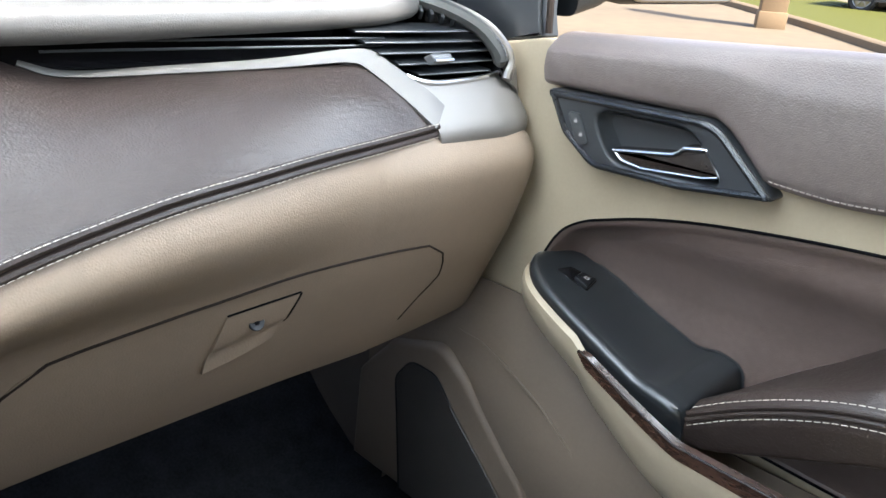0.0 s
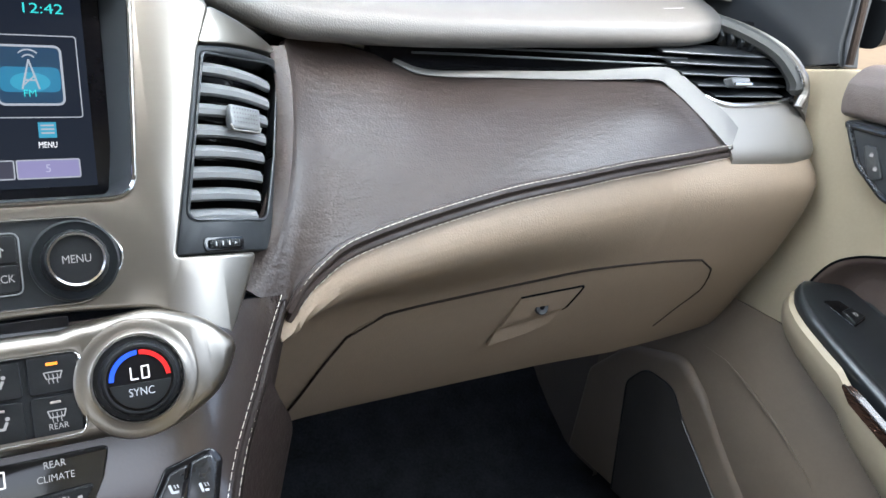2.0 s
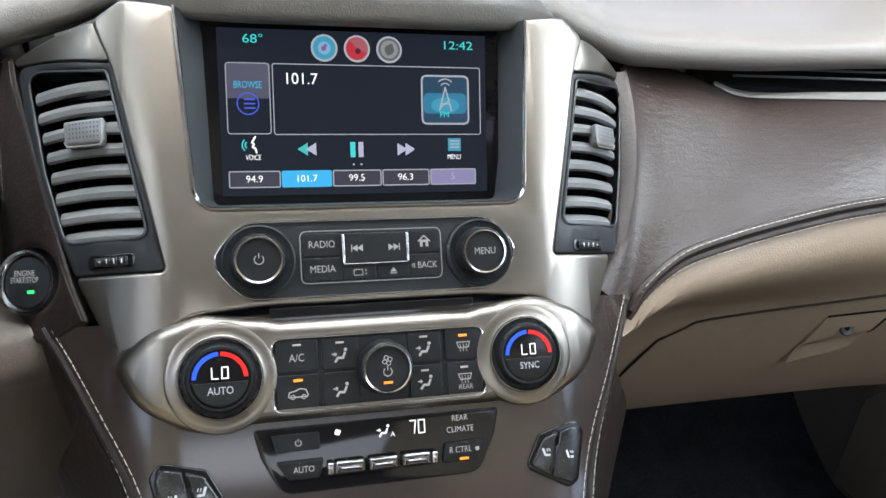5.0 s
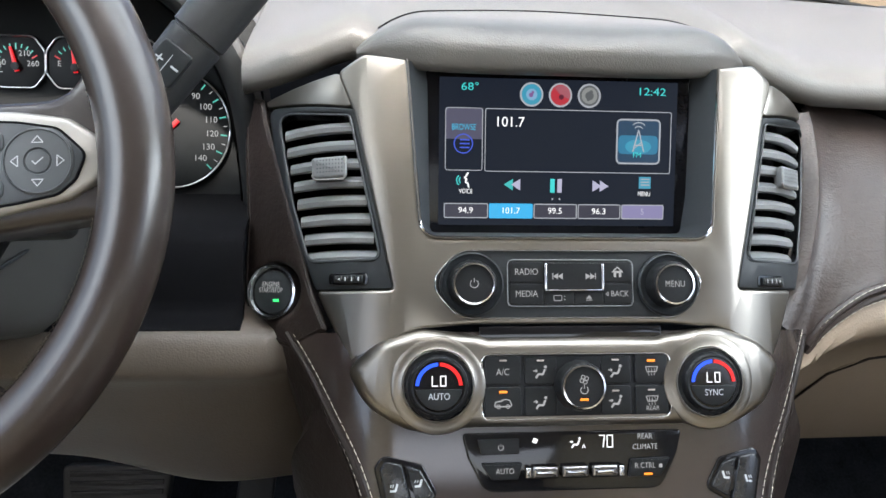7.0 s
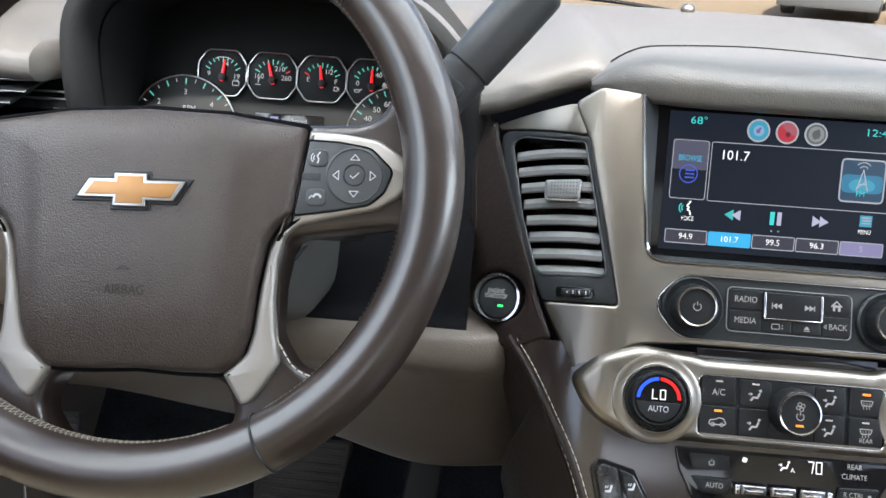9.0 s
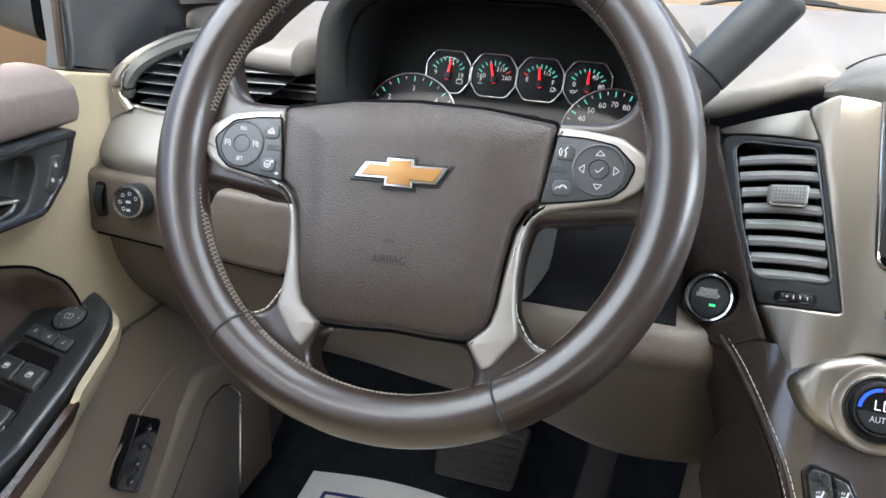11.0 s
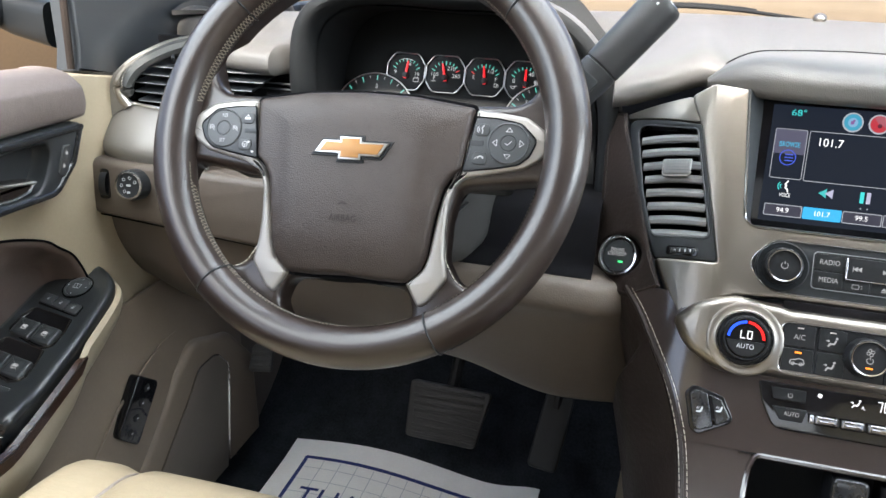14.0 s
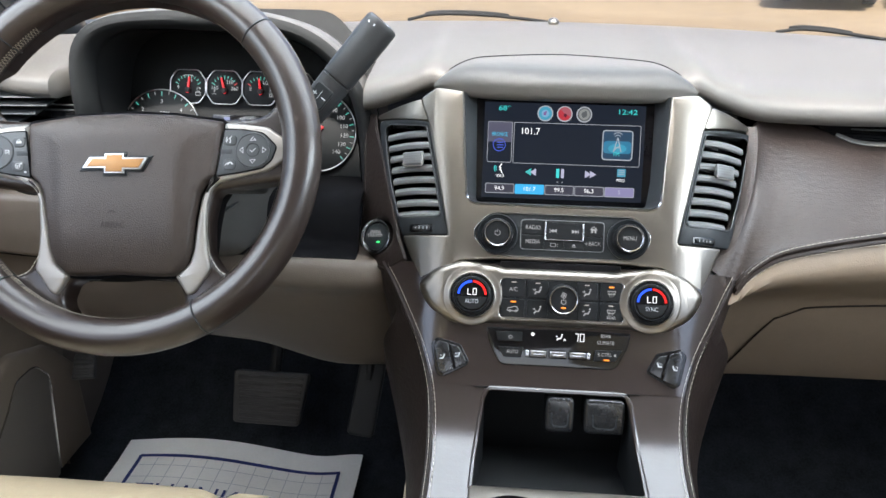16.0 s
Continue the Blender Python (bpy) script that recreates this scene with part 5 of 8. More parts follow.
# ---- centre air vents ----
for sx in (-1, 1):
    MIRROR[0] = sx > 0
    vent = thing("centre_air_vent", "black centre air vent with grey slats and a slider tab", "air vent", ST(-0.165, 0.11, 0), "air vents")
    wide = 1.0 if sx > 0 else 0.0
    house = rpoly([(-0.2050 - 0.0140 * wide, 0.1815, 0.006), (-0.1405, 0.1680, 0.003), (-0.1375, 0.150, 0.0), (-0.1160, 0.0480, 0.003), (-0.1672 - 0.0090 * wide, 0.0480, 0.004), (-0.1880 - 0.0125 * wide, 0.1000, 0.03), (-0.1985 - 0.0150 * wide, 0.1420, 0.03)], 5)
    opening = rpoly([(-0.1968 - 0.0120 * wide, 0.1745, 0.008), (-0.1452, 0.1640, 0.004), (-0.1248, 0.0675, 0.006), (-0.1722 - 0.0065 * wide, 0.0670, 0.010), (-0.1850 - 0.0075 * wide, 0.1100, 0.03)], 6)
    st_plate("housing", house, -0.02, -0.0012, 0.0014, BLACK, vent, "", [opening], True, 0.0022)
    bm = bmesh.new()
    dr = loft(bm, [[ST(p.x, p.y, -0.003) for p in opening], [ST(p.x, p.y, -0.03) for p in opening]], True, False, True)
    bm.faces.new(dr[-1])
    part("duct", bm, GLOSS, vent, "dark duct behind the slats")
    for k in range(8):
        v = 0.1600 - k * 0.01245
        f = (0.17 - v) / 0.103
        ul = -0.1945 + 0.0225 * f + (0.001 if k == 0 else 0) - wide * (0.0075 - 0.0090 * f)
        ur = -0.1448 + 0.0195 * f
        vt = v - 0.003
        bm = bmesh.new()
        secs = []
        for i in range(9):
            u = ul + (ur - ul) * i / 8
            dv = 0.0022 * (1 - i / 8) * (1 - f) + 0.0006 * math.sin(math.pi * i / 8)
            secs.append([ST(u, vt + dv + b, w) for b, w in ((-0.0044, -0.0062), (-0.0036, -0.0030), (-0.0006, -0.0022), (0.0030, -0.0060), (0.0044, -0.0110), (0.0044, -0.0200), (0.0016, -0.0200), (-0.0030, -0.0120))])
        loft(bm, secs)
        part("slat", bm, SLAT, vent)
    tu, tv = (-0.1585, 0.1302) if sx < 0 else (-0.1690, 0.1290)
    bm = bmesh.new()
    plate(bm, rpoly([(tu - 0.0125, tv + 0.0068, 0.002), (tu - 0.0115, tv - 0.0075, 0.003), (tu + 0.0115, tv - 0.0085, 0.003), (tu + 0.0120, tv + 0.0060, 0.002)]), -0.006, 0.0052, 0.0022)
    tab = part("slider_tab", mapbm(bm, ST), SLAT, vent, "grey slider tab")
    bm = bmesh.new()
    tube(bm, [ST(a, b, 0.004) for a, b in ((tu - 0.0118, tv - 0.0050), (tu - 0.0100, tv - 0.0082), (tu + 0.0095, tv - 0.0094), (tu + 0.0118, tv - 0.0062))], 0.0007, 6)
    part("bright_line", bm, SILVERD, tab)
    bm = bmesh.new()
    for i in range(9):
        for j in range(4):
            a, b = tu - 0.0082 + i * 0.0021, tv + 0.0042 - j * 0.0026 - i * 0.0001
            bm.faces.new([bm.verts.new((a + p, b + q, 0.0053)) for p, q in ((-0.0004, -0.0005), (0.0004, -0.0005), (0.0004, 0.0005), (-0.0004, 0.0005))])
    part("tab_dots", mapbm(bm, ST), SLATE, tab)
    tz = 0.0532 if sx > 0 else 0.0550
    slot = rrect(-0.1455, tz, 0.026, 0.0084, 0.003)
    bm = bmesh.new()
    plate(bm, slot, -0.004, -0.0004, 0.0006)
    part("wheel_slot", mapbm(bm, ST), GLOSS, vent)
    bm = bmesh.new()
    secs = []
    for i in range(21):
        a = -0.155 + 0.019 * i / 20
        r = 0.0006 * (i % 2)
        secs.append([ST(a, tz + b, w + (r if w > 0 else 0) + 0.0012 * math.sin(math.pi * i / 20)) for b, w in ((-0.003, -0.004), (-0.0022, 0.0006), (0, 0.0014), (0.0022, 0.0006), (0.003, -0.004))])
    loft(bm, secs, True, True, True)
    part("thumbwheel", bm, BLACK, vent)
    part("wheel_marks", mapbm(poly_bm([rect(-0.1478 + k * 0.0042, tz - 0.0013, -0.1470 + k * 0.0042, tz + 0.0013) for k in range(3)] + [[(-0.1525, tz), (-0.1508, tz + 0.0009), (-0.1508, tz - 0.0009)]], 0.0030), ST), INKDIM, vent)
    bm = bmesh.new()
    plate(bm, rpoly([(-0.2085, 0.1875, 0.004), (-0.1520, 0.1945, 0.006), (-0.1412, 0.1690, 0.004), (-0.2050, 0.1828, 0.003)]), -0.015, -0.0016, 0.0012)
    cut_u(bm, UC)
    part("upper_blend", mapbm(bm, ST), SILVER, vent, "grey blend plate over the vent")
    bm = bmesh.new()
    tube(bm, [ST(p.x, p.y, -0.0006) for p in opening], 0.0008, 6, True)
    part("opening_edge", bm, SLATE, vent)
MIRROR[0] = False

# leather flank with the start button
flank = thing("stack_flank", "dark brown leather flank beside the vent", "dashboard", ST(-0.2, 0.1, 0))
fo = rpoly([(-0.2270, 0.2000, 0.004), (-0.2082, 0.1900, 0.004), (-0.2058, 0.1740, 0.008), (-0.1688, 0.0460, 0.004), (-0.1588, 0.0215, 0.003), (-0.1850, 0.0085, 0.004), (-0.2060, 0.0150, 0.012), (-0.2225, 0.0290, 0.012), (-0.2255, 0.060, 0.02), (-0.2235, 0.105, 0.03), (-0.2265, 0.150, 0.03)], 6)
bm = bmesh.new()
plate(bm, fo, -0.14, 0.0005, 0.004, [circ(-0.198, 0.0492, 0.0200, 40)])
cut_u(bm, [-0.16 - 0.008 * k for k in range(9)])
part("panel", mapbm(bm, ST), SIDEL, flank)
bm = bmesh.new()
tube(bm, [ST(p.x, p.y, 0.0002) for p in inset(fo, 0.0035)], 0.0011, 6, True)
part("edge_roll", bm, SIDEL, flank)
start = thing("start_button", "round engine start button in a chrome ring", "button", ST(-0.198, 0.0492, 0))
F0 = frame_of(ST(-0.198, 0.0478, -0.0005), (-0.42, -0.80, 0.43), (0, 0.4, 0.9))
F = lambda a, b, w: F0(0.95 * a, 0.95 * b, w)
bm = bmesh.new()
lathe(bm, [(0.0212, -0.004), (0.0212, 0.002), (0.0200, 0.0048), (0.0182, 0.0050), (0.0166, 0.0022), (0.0160, 0.0)], n=48)
part("ring", mapbm(bm, F), CHROME, start, "polished chrome ring")
bm = bmesh.new()
lathe(bm, [(0.0163, 0.0), (0.0158, 0.0024), (0.012, 0.0030), (0.0, 0.0032)], n=40)
cap = part("cap", mapbm(bm, F), BLACK, start)
part("word", mapbm(text_bm("ENGINE", 0.0052, -0.001, 0.0055, 0.0036, 0.8), F), INK, cap)
part("word", mapbm(text_bm("START/STOP", 0.0052, -0.001, 0.0012, 0.0036, 0.68), F), INK, cap)
part("lamp", mapbm(poly_bm([rect(0.0012, -0.0072, 0.0062, -0.0052)], 0.0036), F), GREEN, cap, "lit green lamp")

# ---- outer vents and silver end trims ----
def end_trim(sx):
    MIRROR[0] = sx < 0
    et = thing("dash_end_trim", "satin silver end trim round the outer air vent", "trim", (0.70, 0.13, 0.57), "end trims")
    # block below the vent, curved in plan and reclined
    def blk(s, t):
        x0 = 0.600 + 0.036 * t**0.8
        x1 = 0.776 + 0.011 * math.sin(math.pi * min(1, t * 1.6) / 2) - 0.006 * t**6
        x = x0 + (x1 - x0) * s
        zt = spl(x, [(0.590, 0.652), (0.605, 0.650), (0.622, 0.642), (0.640, 0.636), (0.66, 0.634), (0.75, 0.637), (0.78, 0.64)])
        zb = spl(x, [(0.60, 0.598), (0.626, 0.592), (0.633, 0.576), (0.644, 0.5625), (0.70, 0.5675), (0.75, 0.574), (0.79, 0.580)])
        z = zt + (zb - zt) * t
        y = spl(z, [(0.555, 0.110), (0.57, 0.105), (0.585, 0.0995), (0.592, 0.0985), (0.598, 0.1005), (0.61, 0.110), (0.625, 0.125), (0.637, 0.140), (0.66, 0.166)])
        e = max(0, (x - 0.72) / 0.066)
        return V((x, y + 0.008 * e + 0.020 * e**4, z))
    bm = bmesh.new()
    patch(bm, blk, 30, 16, 0.006, True)
    part("lower_block", bm, SILVERE, et)
    bm = bmesh.new()
    bl = [blk(s / 24, 1) for s in range(25)]
    tube(bm, [p + V((0, 0.001, -0.002)) for p in bl], 0.002, 6)
    part("shadow_gap", bm, GAPM, et)
    bm = bmesh.new()
    tube(bm, [blk(1, t / 16) + V((0.0012, 0.001, 0)) for t in range(17)], 0.0018, 6)
    part("side_gap", bm, GAPM, et)
    # slim bright strip over the leather
    if sx > 0:
        bm = bmesh.new()
        lo = resample(crv([(0.316, 0.1955, 0.6565), (0.345, 0.192, 0.6478), (0.42, 0.184, 0.648), (0.50, 0.1735, 0.6500), (0.570, 0.1640, 0.6535), (0.5900, 0.1615, 0.6520), (0.601, 0.151, 0.6430), (0.6105, 0.1385, 0.6315), (0.6205, 0.1230, 0.6180), (0.6305, 0.1050, 0.6015)], 8), 72)
        hi = resample(crv([(0.318, 0.1985, 0.6580), (0.35, 0.1945, 0.6500), (0.42, 0.1865, 0.6520), (0.50, 0.1770, 0.6555), (0.572, 0.169, 0.6620), (0.600, 0.1655, 0.6605), (0.6135, 0.1545, 0.6500), (0.626, 0.1420, 0.6385), (0.638, 0.1290, 0.6270), (0.648, 0.118, 0.6140)], 8), 72)

        def stp(s, t):
            k = round(s * 71)
            q = lo[k] + V((-0.0062, -0.0012, -0.0022)) * min(1.0, max(0.0, (s - 0.70) / 0.08)) + V((0, -0.001, -0.0015))
            return q.lerp(hi[k], t) + V((0, -0.66, 0.75)) * (0.0005 * math.sin(math.pi * t) + 0.0022 + 0.0030 * max(0.0, (s - 0.78) / 0.22))
        patch(bm, stp, 71, 6, 0.004)
        part("strip", bm, STRIPM, et, "bright satin strip")
    # ring that runs up and over the vent
    ro, dip, wid = (0.010, 0.0, 0.0) if sx > 0 else (0.0, 0.012, 0.009)
    ring = crv([(0.752 - 0.3 * ro, 0.128 + 1.2 * wid, 0.634), (0.7605 - 0.6 * ro, 0.130 + 0.8 * wid, 0.650), (0.7590 - ro, 0.136 + 0.3 * wid, 0.668), (0.744 - 0.8 * ro, 0.152, 0.686), (0.715 - 0.4 * ro, 0.180, 0.701), (0.675, 0.215, 0.711 - 0.4 * dip), (0.62 + 2 * dip, 0.245 - dip, 0.718 - dip)], 6)
    bm = bmesh.new()
    tube(bm, ring, [0.0055] * 12 + [0.005] * (len(ring) - 12), 10)
    part("ring", bm, SILVERD, et, "bright vent ring")
    bm = bmesh.new()
    outer_e = resample(crv([(0.7865 + 0.6 * wid, 0.137, 0.606), (0.7860 + wid, 0.150, 0.640), (0.777 + wid, 0.160, 0.663), (0.758 + 0.4 * wid, 0.172, 0.686), (0.730, 0.196, 0.704), (0.690, 0.230, 0.715 - 0.3 * dip), (0.63 + 2 * dip, 0.262 - dip, 0.722 - dip)], 6), 37)
    inner_e = resample(ring, 37)

    def frame_skin(s, t):
        k = round(s * 36)
        return inner_e[k].lerp(outer_e[k], t) + V((0.4, -0.7, 0.5)) * 0.004 * math.sin(math.pi * min(1, t * 1.2))
    patch(bm, frame_skin, 36, 8, 0.004, True)
    part("vent_frame", bm, SILVERE, et, "satin silver vent frame")
    bm = bmesh.new()
    lip = [blk(0.14 + 0.78 * k / 16, 0.0) + V((0, -0.0012, 0.0008)) for k in range(17)] + [p for p in ring[1:4]]
    tube(bm, lip, 0.0026, 8)
    part("opening_lip", bm, RINGM, et, "bright lip under the vent")
    bm = bmesh.new()
    tube(bm, [p + V((-0.0085, 0.004, -0.002)) for p in ring[5:]], [0.003, 0.006] + [0.008] * (len(ring) - 7), 8)
    part("inner_ring", bm, BAND, et, "grey satin inner band")
    bm = bmesh.new()
    for k in range(6):
        p = ring[8 + k] + V((-0.0095, -0.0042, 0.002))
        box(bm, p, (0.0022, 0.0022, 0.0022), 0.0005)
    part("ring_studs", bm, CHROME, et)
    ov = thing("outer_air_vent", "dark outer air vent with slim bright-edged slats", "air vent", (0.68, 0.15, 0.63), "air vents")
    bm = bmesh.new()
    box(bm, (0.675, 0.215, 0.665), (0.16, 0.01, 0.085), 0.002)
    box(bm, (0.685, 0.180, 0.6285), (0.15, 0.075, 0.005), 0.001)
    box(bm, (0.7575, 0.180, 0.650), (0.004, 0.075, 0.050), 0.001)
    if sx > 0:
        box(bm, (0.52, 0.2175, 0.665), (0.64, 0.01, 0.056), 0.002)
    else:
        box(bm, (0.610, 0.215, 0.662), (0.08, 0.01, 0.05), 0.002)
    part("duct", bm, GLOSS, ov)
    for k, (z, xa, xb) in enumerate(((0.6415, 0.642, 0.741), (0.6505, 0.622, 0.748), (0.6600, 0.604, 0.751), (0.6690, 0.592, 0.748), (0.6780, 0.585, 0.735))):
        bm = bmesh.new()
        secs = []
        for i in range(11):
            x = xa + (xb - xa) * i / 10
            y0 = 0.143 + 0.022 * ((0.70 - x) / 0.1)**2 * 0.3 + (z - 0.64) * 0.5
            secs.append([V((x, y0 + a, z + b)) for a, b in ((0, -0.0012), (-0.0012, 0), (0, 0.0012), (0.030, 0.005), (0.030, 0.003))])
        loft(bm, secs)
        so = part("slat", bm, BLACK, ov)
        bm = bmesh.new()
        tube(bm, [q[1] for q in secs], 0.0006, 6)
        part("bright_edge", bm, SLAT, so)
    bm = bmesh.new()
    F = frame_of(V((0.662 if sx > 0 else 0.684, 0.140, 0.656)), (0, -0.9, 0.42))
    plate(bm, rpoly([(-0.016, 0.004, 0.002), (-0.011, -0.0045, 0.002), (0.013, -0.0045, 0.002), (0.012, 0.0035, 0.002)]), -0.004, 0.006, 0.002)
    tab = part("slider_tab", mapbm(bm, F), SLAT, ov)
    bm = bmesh.new()
    tube(bm, [F(-0.0115, -0.0030, 0.0055), F(0.0125, -0.0030, 0.0055)], 0.0020, 8)
    part("bright_line", bm, SATCH, tab)
    # slim defroster grille at the dash corner
    bm = bmesh.new()
    for k in range(5):
        box(bm, (0.676 + 0.009 * k, 0.200 - 0.006 * k, 0.696 - 0.002 * k), (0.004, 0.014, 0.010), 0.001, Euler((0.6, 0, -0.5)).to_matrix().to_4x4())
    part("corner_grille", bm, BLACK, ov)
    if sx < 0:
        et.location.x -= 0.0115
        ov.location.x -= 0.0115
    MIRROR[0] = False


end_trim(1)
end_trim(-1)
# dark slot under the dash top, both sides
for sx in (-1, 1):
    bm = bmesh.new()
    x0, x1 = (0.30, 0.62) if sx > 0 else (-0.66, -0.565)
    n = 24
    patch(bm, lambda s, t: V((x0 + (x1 - x0) * s, 0.216 - 0.02 * t - 0.07 * max(0, abs(x0 + (x1 - x0) * s) - 0.4) + 0.0, 0.682 - 0.03 * t)), n, 4, 0.004, True)
    slot = thing("vent_slot", "long dark slot below the dash top", "air vent", (x0, 0.2, 0.66), "dash slots")
    part("recess", bm, GLOSS, slot)
    for z in (0.6655, 0.672):
        bm = bmesh.new()
        if sx > 0:
            tube(bm, [V((x, 0.194 - 0.07 * max(0, x - 0.35) - 0.004, z)) for x in np.linspace(0.33, 0.62, 12)], 0.0011, 6)
        else:
            tube(bm, [V((x, 0.186, z - 0.006)) for x in np.linspace(-0.65, -0.575, 6)], 0.0011, 6)
        part("slot_bar", bm, SLATE, slot)

# ---- instrument binnacle ----
AX = -0.405


def arch(a, r=1.0):
    """Outline of the binnacle opening, a from 0 (left foot) to 1 (right foot)."""
    P = ARCH
    k = a * (len(P) - 1)
    i = min(int(k), len(P) - 2)
    return P[i].lerp(P[i + 1], k - i)


ARCH = resample([V((p.x, 0, p.y)) for p in crv([(-0.168, 0.540), (-0.170, 0.610), (-0.170, 0.690), (-0.158, 0.740), (-0.122, 0.767), (-0.060, 0.777), (0.0, 0.778), (0.060, 0.776), (0.116, 0.762), (0.155, 0.733), (0.178, 0.695), (0.188, 0.655), (0.190, 0.600), (0.188, 0.540)], 10)], 71)
binn = thing("instrument_binnacle", "dark brown hooded instrument binnacle", "instrument cluster", (AX, 0.2, 0.6))


def hood(s, t):
    p = arch(s)
    c = V((0.0, 0, 0.66))
    d = (p - c)
    dn = d.normalized()
    # from far behind over the nose and into the recess
    off = spl(t, [(0, -0.030), (0.35, -0.004), (0.5, 0.004), (0.6, 0.002), (0.7, -0.008), (0.78, -0.017), (0.86, -0.022), (1, -0.024)])
    y = spl(t, [(0, 0.48), (0.35, 0.23), (0.5, 0.182), (0.6, 0.168), (0.7, 0.164), (0.78, 0.172), (0.86, 0.19), (1, 0.29)])
    q = p + dn * off
    z = q.z - (0.030 * (1 - t / 0.35) if t < 0.35 else 0)
    return V((AX + q.x, y + 0.02 * (abs(2 * s - 1)**2), z))


bm = bmesh.new()
patch(bm, lambda s, t: hood(s, 0.60 * t), 60, 18, 0.0)
part("hood", bm, DASH, binn)
bm = bmesh.new()
patch(bm, lambda s, t: hood(s, 0.60 + 0.40 * t), 60, 12, 0.0)
part("hood_lip", bm, LINER, binn, "matt black inner lip")
bm = bmesh.new()


def liner(s, t):
    p = arch(s)
    dn = (p - V((0, 0, 0.66))).normalized()
    q = p + dn * -0.0235
    return V((AX + q.x * (1 - 0.03 * t), 0.186 + 0.02 * (abs(2 * s - 1)**2) + 0.095 * t, q.z - 0.010 * t))


patch(bm, liner, 60, 6, 0.0)
part("liner", bm, LINER, binn, "black inner liner")
bm = bmesh.new()
tube(bm, [hood(s / 40, 0.30) + V((0, 0, 0.0008)) for s in range(10, 33)], 0.0012, 6)
part("top_seam", bm, BLACK, binn)


def GP(a, b, w):
    """Gauge board: a and b from the binnacle's middle, leaning back a little."""
    n = V((0, -0.955, 0.296))
    u = V((0, 0.296, 0.955))
    return V((AX, 0.258, 0.655)) + V((a, 0, 0)) + u * b + n * w


bm = bmesh.new()
plate(bm, rpoly([(-0.185, -0.12, 0.01), (0.185, -0.12, 0.01), (0.18, 0.06, 0.04), (0.12, 0.125, 0.05), (-0.12, 0.125, 0.05), (-0.18, 0.06, 0.04)]), -0.01, -0.004, 0.001)
part("gauge_board", mapbm(bm, GP), LINER, binn)
FACE = plastic("matt gauge black", (0.006, 0.007, 0.008), 0.45, 0.2, 0.1)
NEEDLE = glow("red needle", (1.0, 0.02, 0.03), 0.75)
TICK = glow("teal tick", (0.12, 0.75, 0.62), 0.6)
REDT = glow("red tick", (0.9, 0.03, 0.03), 0.6)
NUM = glow("white numerals", (0.75, 0.78, 0.80), 0.55)


def gp(name, polys, w, m, par):
    part(name, mapbm(poly_bm(polys, w), GP), m, par)


def ring_poly(P, wd, w, m, par, name):
    bm = bmesh.new()
    tube(bm, [GP(p.x, p.y, w) for p in P], wd, 6, True)
    part(name, bm, m, par)


def small_gauge(cx, texts, ang, red=None, icon=()):
    g = thing("small_gauge", "small round gauge with a red needle", "gauge", GP(cx, 0.02, 0), "small gauges")
    r = 0.0222
    P = rpoly([(cx + a * 0.0232, 0.0235 + b * 0.0212, 0.009) for a, b in ((-0.62, -1), (0.62, -1), (1, -0.42), (1, 0.42), (0.62, 1), (-0.62, 1), (-1, 0.42), (-1, -0.42))], 6)
    bm = bmesh.new()
    plate(bm, P, -0.005, -0.0005, 0.0005)
    part("face", mapbm(bm, GP), FACE, g)
    ring_poly(P, 0.00070, 0.001, GRIM, g, "chrome_rim")
    c = (cx, 0.0195)
    for k in range(9):
        a = 150 - k * 15
        col = TICK if not (red and red[0] <= k <= red[1]) else REDT
        r0 = 0.0145 if k % 4 == 0 else 0.0160
        gp("tick", strip2([(c[0] + r0 * math.cos(radians(a)), c[1] + r0 * math.sin(radians(a))), (c[0] + 0.0190 * math.cos(radians(a)), c[1] + 0.0190 * math.sin(radians(a)))], 0.0011), 0.0002, col, g)
    for (s, a) in texts:
        part("number", mapbm(text_bm(s, 0.0066, c[0] + 0.0135 * math.cos(radians(a)), c[1] + 0.0125 * math.sin(radians(a)), 0.0004), GP), NUM, g)
    for line in icon:
        gp("gauge_mark", strip2([(c[0] + 0.001 * p, c[1] + 0.001 * q) for p, q in line], 0.0007), 0.0004, NUM, g)
    a = radians(ang)
    bm = bmesh.new()
    d = V((math.cos(a), math.sin(a)))
    q = V((-d.y, d.x))
    pts = [V(c) - d * 0.004 + q * 0.0017, V(c) - d * 0.004 - q * 0.0017, V(c) + d * 0.0165 - q * 0.0008, V(c) + d * 0.0165 + q * 0.0008]
    plate(bm, pts, 0.001, 0.003, 0.0004)
    part("needle", mapbm(bm, GP), NEEDLE, g, "red needle")
    bm = bmesh.new()
    lathe(bm, [(0.0036, 0.0), (0.0034, 0.0036), (0.0, 0.0040)], c, 18)
    part("needle_hub", mapbm(bm, GP), BLACK, g)


